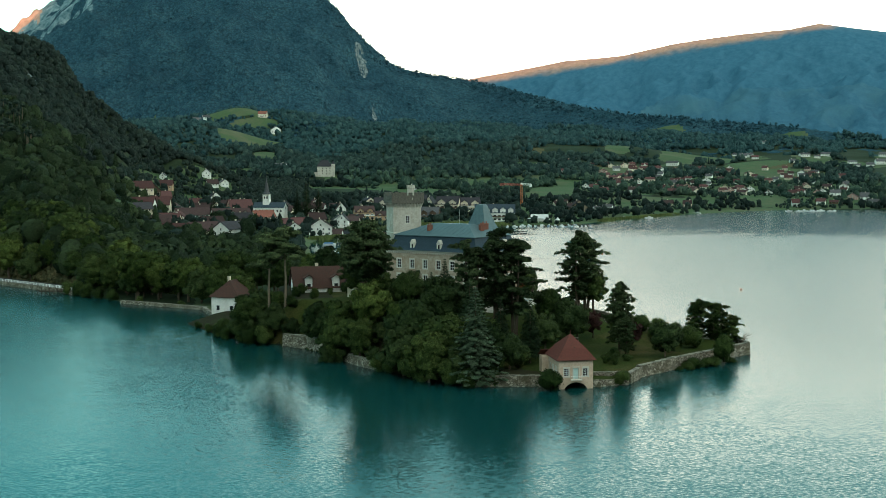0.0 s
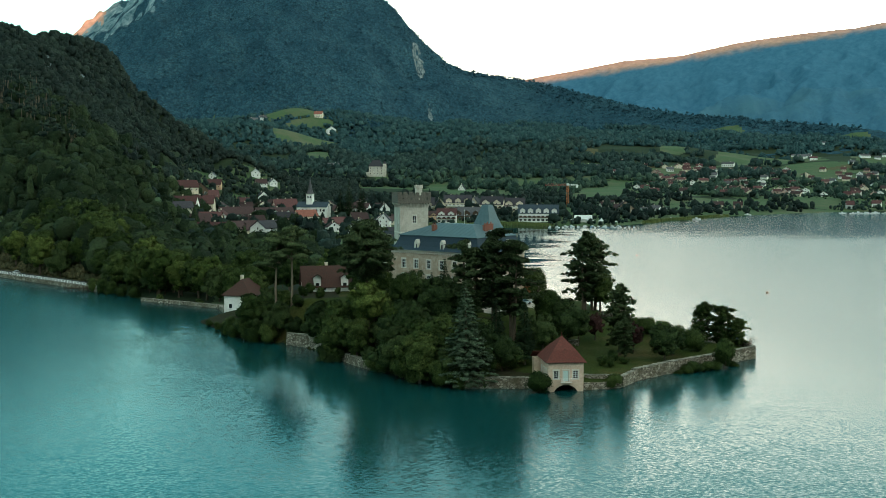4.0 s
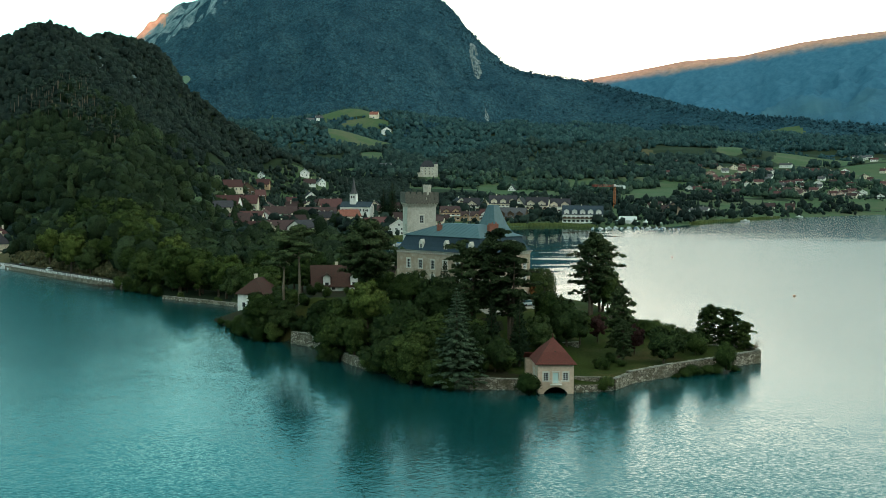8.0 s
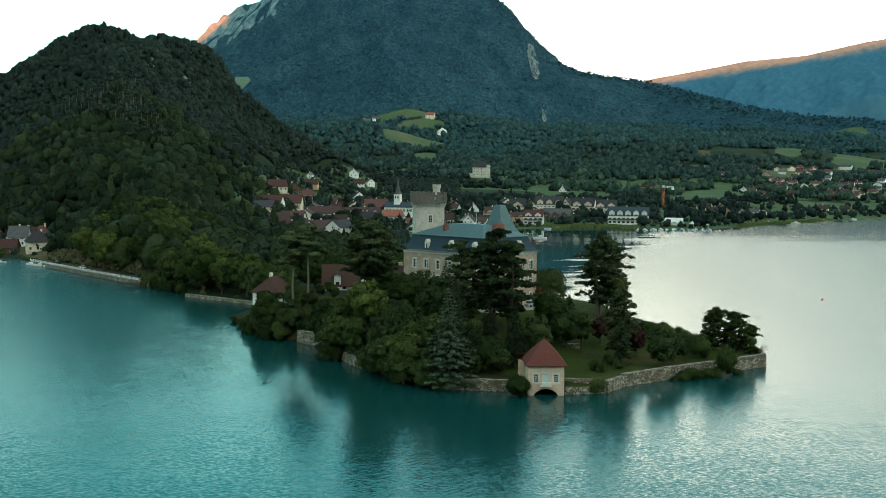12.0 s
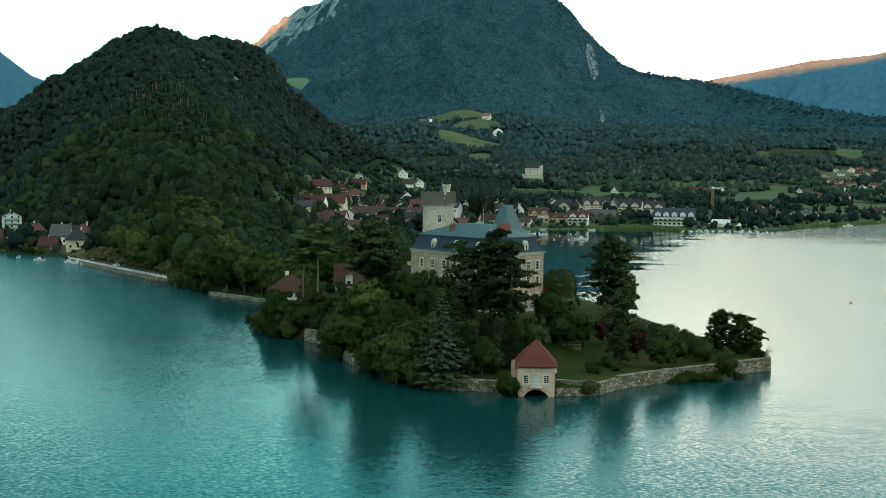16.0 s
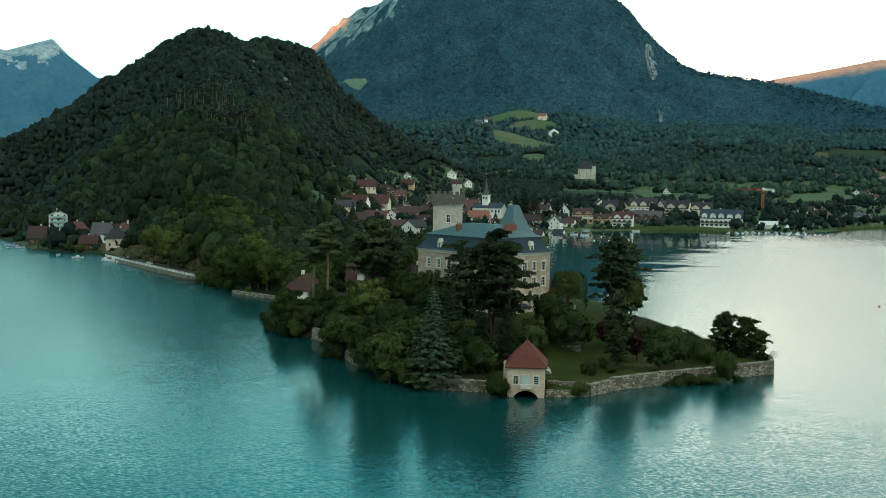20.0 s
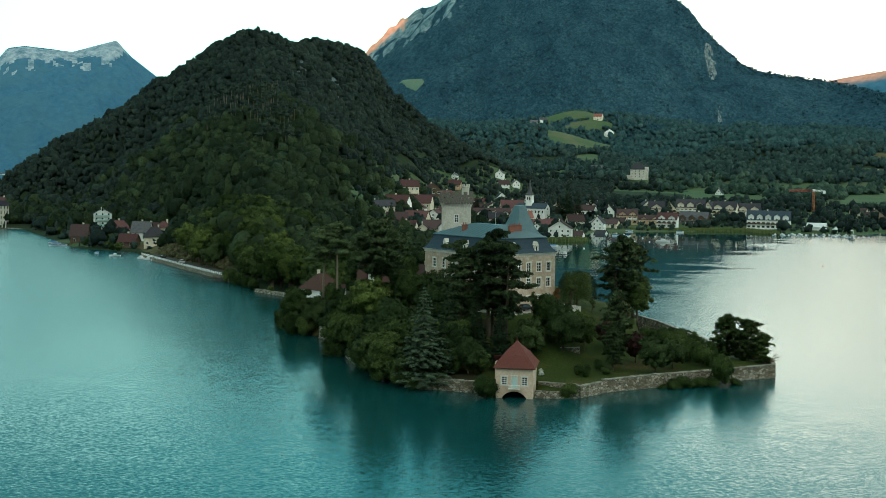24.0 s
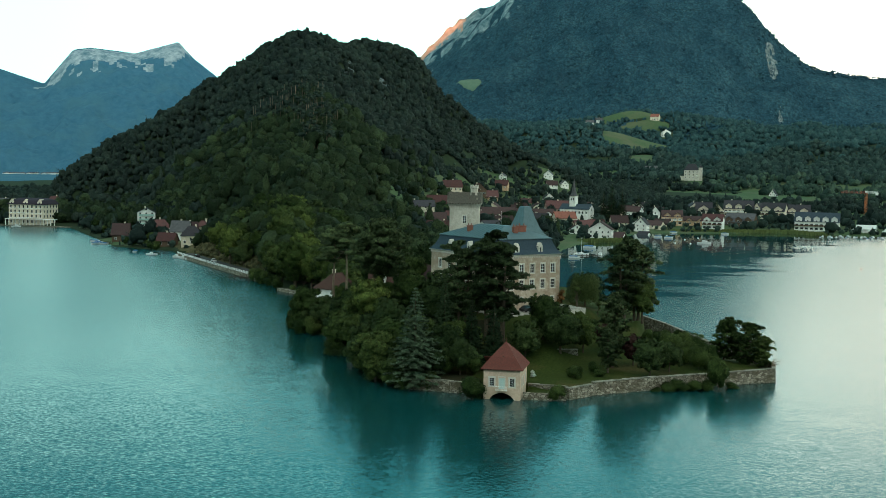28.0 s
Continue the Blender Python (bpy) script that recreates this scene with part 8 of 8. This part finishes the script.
jetty((-115.5, 427.6), (-104.5, 424.2), 2.6, 1.0, "dark wooden jetty on piles at the sea wall")
jetty((-2, 597), (19, 606), 1.6, 0.5, "narrow mooring jetty in the bay")
jetty((160, 866), (226, 880), 1.8, 0.5, "long marina jetty with moored boats")
jetty((190, 852), (232, 861), 1.5, 0.5, "outer wooden marina jetty with moored boats")
jetty((-262, 603), (-248, 590), 1.5, 0.5, "small mooring jetty by the gardens")


def boat_mesh(L, w, h):
    bm = bmesh.new()
    rings = []
    for f in (0.0, 0.25, 0.5, 0.75, 0.92, 1.0):
        b = w / 2 * (1 - max(0, f - 0.35) ** 2 * 2.2) if f < 1 else 0.04
        b = max(b, 0.04)
        x = L * (f - 0.5)
        rise = h * (1 + 0.25 * f * f)
        rings.append([(x, -b, rise), (x, -b * 0.75, 0.05), (x, 0, -0.2 * (1 - f)), (x, b * 0.75, 0.05), (x, b, rise), (x, b * 0.85, rise - 0.05), (x, 0, rise * 0.55), (x, -b * 0.85, rise - 0.05)])
    loft(bm, rings)
    bmesh.ops.recalc_face_normals(bm, faces=bm.faces[:])
    return bm


M_HULL = surface("white_gelcoat", (0.50, 0.51, 0.51), (0.70, 0.71, 0.71), 1, 0.3, 0.0)
M_HULL_BLUE = surface("blue_boat_cover", (0.05, 0.13, 0.26), (0.09, 0.19, 0.34), 1, 0.7, 0.0)


def boat(L, w, cabin=True, mast=0.0, label="white motor boat moored on the lake", cover=False):
    b = thing("boat", Matrix(), label, "boat", "moored boats")
    part("hull", boat_mesh(L, w, 0.75 if L < 7 else 1.0), M_HULL, b)
    if cabin:
        bm = bmesh.new()
        loft(bm, [[(-L * 0.12, -w * a, z), (L * 0.2 - c, -w * a, z), (L * 0.2 - c, w * a, z), (-L * 0.12, w * a, z)] for a, z, c in ((0.34, 0.6, 0), (0.32, 1.3, 0.4), (0.26, 1.75, 0.9))])
        c = part("cabin", bm, M_HULL, b)
        part("windscreen", boxed(L * 0.2 - 0.55, L * 0.2 - 0.5, -w * 0.3, w * 0.3, 1.05, 1.5), M_GLASS, c)
    if cover:
        bm = bmesh.new()
        loft(bm, [[(-L * 0.42, -w * a, z), (L * 0.3, -w * a, z), (L * 0.3, w * a, z), (-L * 0.42, w * a, z)] for a, z in ((0.46, 0.72), (0.3, 1.15))])
        part("cover", bm, M_HULL_BLUE, b, "blue tarpaulin cover")
    if mast:
        bm = bmesh.new()
        tube(bm, [(0, 0, 0.5), (0, 0, mast)], [0.07, 0.05], 6)
        tube(bm, [(0, 0, 1.6), (-L * 0.4, 0, 1.6)], [0.09, 0.06], 6)
        part("mast", bm, M_PAINT, b)
    return b


motor, dinghy, yacht = boat(6.5, 2.3), boat(4.6, 1.8, False, 0, "small covered dinghy at its mooring", True), boat(8.0, 2.6, True, 9.5, "white sailing boat at anchor")
motor.matrix_world, dinghy.matrix_world, yacht.matrix_world = pose(-172, 512, LAKE - 0.05, 0, 0, 160), pose(-252, 589, LAKE - 0.05, 0, 0, 20), pose(8.4, 609.5, LAKE - 0.05, 0, 0, 20)


def moor(b, x, y, turn, s=1.0):
    copy_thing(b, Matrix()).matrix_world = pose(x, y, LAKE - 0.05, 0, 0, turn) @ Matrix.Diagonal((s, s, s, 1))


for x, y, turn, b, s in ((-178, 517, 150, 0, 0.9), (-166.5, 507.5, 170, 0, 1.0), (-196, 528.5, 190, 0, 0.85), (-259, 596, 30, 1, 1.1), (-266, 606, 10, 1, 1.1), (-256, 587, 60, 1, 1.0), (-337, 727, 0, 0, 1.1),
                      (-327, 716, 15, 0, 1.2), (-331, 730, 40, 0, 1.0), (-211, 542, 100, 1, 1.0), (-388, 727, 0, 0, 1.1), (6, 590, 10, 1, 1.2), (-3, 592, 20, 1, 1.0), (18, 612, 80, 0, 1.0), (9, 670, 0, 1, 1.6),
                      (55, 797, 10, 1, 1.3), (76.5, 743, 5, 0, 1.35), (48, 805, 15, 1, 1.2), (59, 869, 5, 1, 1.2), (137, 938, 5, 0, 0.9), (96, 868, 5, 1, 1.2), (306, 996, 0, 0, 1.1), (328, 991, 0, 0, 1.2),
                      (374, 1050, 20, 0, 1.3), (415, 1085, 0, 0, 1.1)):
    moor((motor, dinghy)[b], x, y, turn, s)
brand = random.Random(4)
for k in range(22):
    moor(motor if k % 3 else dinghy, 162 + k * 2.9 + brand.uniform(-0.6, 0.6), 861 + k * 0.62 + (4 if k % 2 else -3.4), 100 + brand.uniform(-25, 25), brand.uniform(0.6, 0.95))
for k in range(11):
    moor(motor if k % 2 else dinghy, 192 + k * 3.6, 848 + k * 0.75 + brand.uniform(-1, 1), 95 + brand.uniform(-25, 25), brand.uniform(0.6, 0.95))
for k in range(12):
    moor(motor, 530 + k * 4.6, 1118 + brand.uniform(-8, 8), brand.uniform(-30, 30), brand.uniform(0.9, 1.3))
buoy_mesh = bmesh.new()
bmesh.ops.create_icosphere(buoy_mesh, subdivisions=2, radius=0.45)
buoy = thing("buoy", pose(142.5, 571, LAKE + 0.15), "small orange mooring buoy on the lake", "buoy", "buoys")
part("float", buoy_mesh, M_CRANE, buoy)
copy_thing(buoy, pose(134.8, 389.8, LAKE + 0.15))
white_float = bmesh.new()
bmesh.ops.create_icosphere(white_float, subdivisions=2, radius=0.5)
white_buoy = thing("buoy", pose(65.4, 781.5, LAKE + 0.15), "small white mooring buoy in the bay", "buoy", "buoys")
part("float", white_float, M_PAINT, white_buoy)
for x, y in ((68.0, 739.5), (74.7, 806.1), (58.6, 741.1), (53.9, 824.5), (78.9, 768.6), (27.6, 663.0)):
    copy_thing(white_buoy, pose(x, y, LAKE + 0.15))

# ---- cars ----
def car(label, paint):
    c = thing("car", Matrix(), label, "car", "parked cars")
    bm = bmesh.new()
    side = [(-2.1, 0.3), (2.1, 0.3), (2.15, 0.75), (1.2, 0.92), (-1.5, 0.98), (-2.15, 0.85)]
    loft(bm, [[(x, y * (0.97 if i else 1), z) for x, z in side] for i, y in enumerate((-0.85, 0.85))])
    bmesh.ops.recalc_face_normals(bm, faces=bm.faces[:])
    bmesh.ops.bevel(bm, geom=bm.edges[:], offset=0.06, segments=2, affect="EDGES")
    part("body", bm, paint, c)
    bm = bmesh.new()
    loft(bm, [[(-1.75, -0.78, 0.96), (1.1, -0.78, 0.96), (1.1, 0.78, 0.96), (-1.75, 0.78, 0.96)], [(-1.3, -0.62, 1.42), (0.35, -0.62, 1.42), (0.35, 0.62, 1.42), (-1.3, 0.62, 1.42)]])
    part("windows", bm, M_GLASS, c)
    part("roof", boxed(-1.3, 0.35, -0.62, 0.62, 1.425, 1.48, 0.02), paint, c)
    wm = bmesh.new()
    bmesh.ops.create_cone(wm, segments=14, radius1=0.32, radius2=0.32, depth=0.2, cap_ends=True, matrix=Matrix.Rotation(radians(90), 4, "X"))
    tyre = mesh_of("wheel", wm, M_TYRE)
    for x in (-1.3, 1.3):
        for y in (-0.78, 0.78):
            share("wheel", tyre, c, Matrix.Translation((x, y, 0.32)))
    return c


M_TYRE = surface("tyre_rubber", (0.02, 0.02, 0.02), (0.03, 0.03, 0.03), 2, 0.9, 0.0)
car("light blue-grey car parked at the castle wall", surface("blue_grey_car_paint", (0.24, 0.31, 0.34), (0.26, 0.33, 0.36), 1, 0.25, 0.0)).matrix_world = pose(22.6, 277.6, 11.25, 0, 0, 35)
car("white car parked beside the outbuilding", M_HULL).matrix_world = pose(-13.4, 293.4, 11.25, 0, 0, -60)
car("dark car parked on the forecourt", M_TYRE).matrix_world = pose(18.0, 273.2, 11.25, 0, 0, 45)
car("white car on the lake road", M_HULL).matrix_world = pose(-145.2, 504.5 - 22, 2.3, 0, 0, 127)
car("dark grey car on the lake road", M_TYRE).matrix_world = pose(-163.0, 506.5, 2.25, 0, 0, 127)

# ---- reed beds, marina tents, bare trunks, quay path ----
M_REED = foliage("reed_blades", (0.045, 0.070, 0.022), (0.095, 0.130, 0.045), (0.13, 0.15, 0.06), 0.3)
rrng = np.random.default_rng(23)


def reeds(name, line, width, n, label):
    """A reed bed along a shore line: upright blades, ragged on top."""
    seg = rrng.integers(0, len(line) - 1, n)
    f = rrng.random(n)
    a, b = np.array(line)[seg], np.array(line)[seg + 1]
    c = a + (b - a) * f[:, None] + rrng.normal(0, width / 2, (n, 2))
    h = LAKE + rrng.uniform(1.2, 2.6, n)
    w = 0.22
    ang = rrng.uniform(0, math.tau, n)
    dx, dy = np.cos(ang) * w, np.sin(ang) * w
    lean = rrng.normal(0, 0.25, (n, 2))
    z = np.full(n, -0.4)
    v = np.stack([np.stack([c[:, 0] - dx, c[:, 1] - dy, z], -1), np.stack([c[:, 0] + dx, c[:, 1] + dy, z], -1),
                  np.stack([c[:, 0] + lean[:, 0] + dx * 0.3, c[:, 1] + lean[:, 1] + dy * 0.3, h], -1), np.stack([c[:, 0] + lean[:, 0] - dx * 0.3, c[:, 1] + lean[:, 1] - dy * 0.3, h], -1)], 1).reshape(-1, 3)
    tagged(raw_mesh(name, v, np.arange(4 * n).reshape(n, 4), M_REED), label, "reeds", kind="stuff")


reeds("reed_bed", [(60, 884), (82, 893), (100, 898), (125, 905), (150, 912), (165, 884)], 7, 16000, "green reed bed along the bay shore")
reeds("reed_bed", [(6, 724), (16, 733), (24, 742)], 6, 5000, "tall reeds before the white waterfront house")
reeds("reed_bed", [(262, 930), (284, 962), (340, 1016), (383, 1060)], 4, 5000, "pale reeds along the far shore")


def tent(x, y, w, turn):
    t = thing("marquee", pose(x, y, max(land_at(x, y), 0.6), 0, 0, turn), "white canvas marquee at the marina", "tent", "marina tents")
    bm = bmesh.new()
    loft(bm, [[(-a, -a, z), (a, -a, z), (a, a, z), (-a, a, z)] for a, z in ((w / 2, 2.3), (w / 2, 2.6), (w / 5, 3.6), (0.1, 5.0))])
    part("canopy", bm, ROOFS["w"], t)
    pm = boxed(-0.06, 0.06, -0.06, 0.06, -1, 2.3)
    me = mesh_of("pole", pm, M_PAINT)
    for sx in (-1, 1):
        for sy in (-1, 1):
            share("pole", me, t, Matrix.Translation((sx * (w / 2 - 0.1), sy * (w / 2 - 0.1), 0)))


for x, y, w, turn in ((193, 896, 7, 10), (203, 893, 5, 20), (212, 890, 4, 5), (222, 889, 4, 15)):
    tent(x, y, w, turn)
bm = bmesh.new()
trr = random.Random(9)
tops, wide = [], []
for cx, cy, n, sx, sy in ((-176, 745, 24, 13, 12), (-222, 850, 46, 30, 34), (-250, 905, 40, 26, 30), (-196, 800, 24, 16, 18)):
    for k in range(n):
        x, y = cx + trr.uniform(-sx, sx), cy + trr.uniform(-sy, sy)
        z, h = land_at(x, y), trr.uniform(12, 18)
        lean = trr.uniform(-0.5, 0.5)
        tube(bm, [(x, y, z - 1), (x + lean * 0.4, y, z + h * 0.6), (x + lean, y, z + h)], [0.19, 0.15, 0.08], 5)
        for q in range(3):
            tops.append((x + lean + trr.uniform(-0.9, 0.9), y + trr.uniform(-0.9, 0.9), z + h * trr.uniform(0.86, 1.04)))
            wide.append(trr.uniform(0.9, 1.6))
pine_tops = joined(lobes(tops, wide, rng, LOBE, 0.7, 0.3), cards(np.repeat(np.array(tops), 8, axis=0) + rng.normal(0, 0.9, (8 * len(tops), 3)), np.tile([0.0, -0.3, 1.0], (8 * len(tops), 1)), np.full(8 * len(tops), 0.4), rng, 0.6, 1.5))
tagged(raw_mesh("pine_tops", pine_tops[0], pine_tops[1], M_WOOD, normals=pine_tops[2]), "ragged crowns of old pines on the hill", "woods", kind="stuff")
tagged(link_mesh("bare_trunks", bm, M_PINE_BARK), "bare pale trunks of old pines on the hill", "trunks", kind="stuff")
bm = bmesh.new()
loft(bm, [[(x - 0.5, y + 0.6, 0.6), (x + 2.2, y + 3.4, 0.6), (x + 2.2, y + 3.4, 1.32), (x - 0.5, y + 0.6, 1.32)] for x, y in ((-84, 391), (-70, 379), (-57.5, 367.5))])
bmesh.ops.recalc_face_normals(bm, faces=bm.faces[:])
tagged(link_mesh("pavement", bm, M_GRAVEL), "pale gravel quay path beside the shore wall", "path", kind="structure")
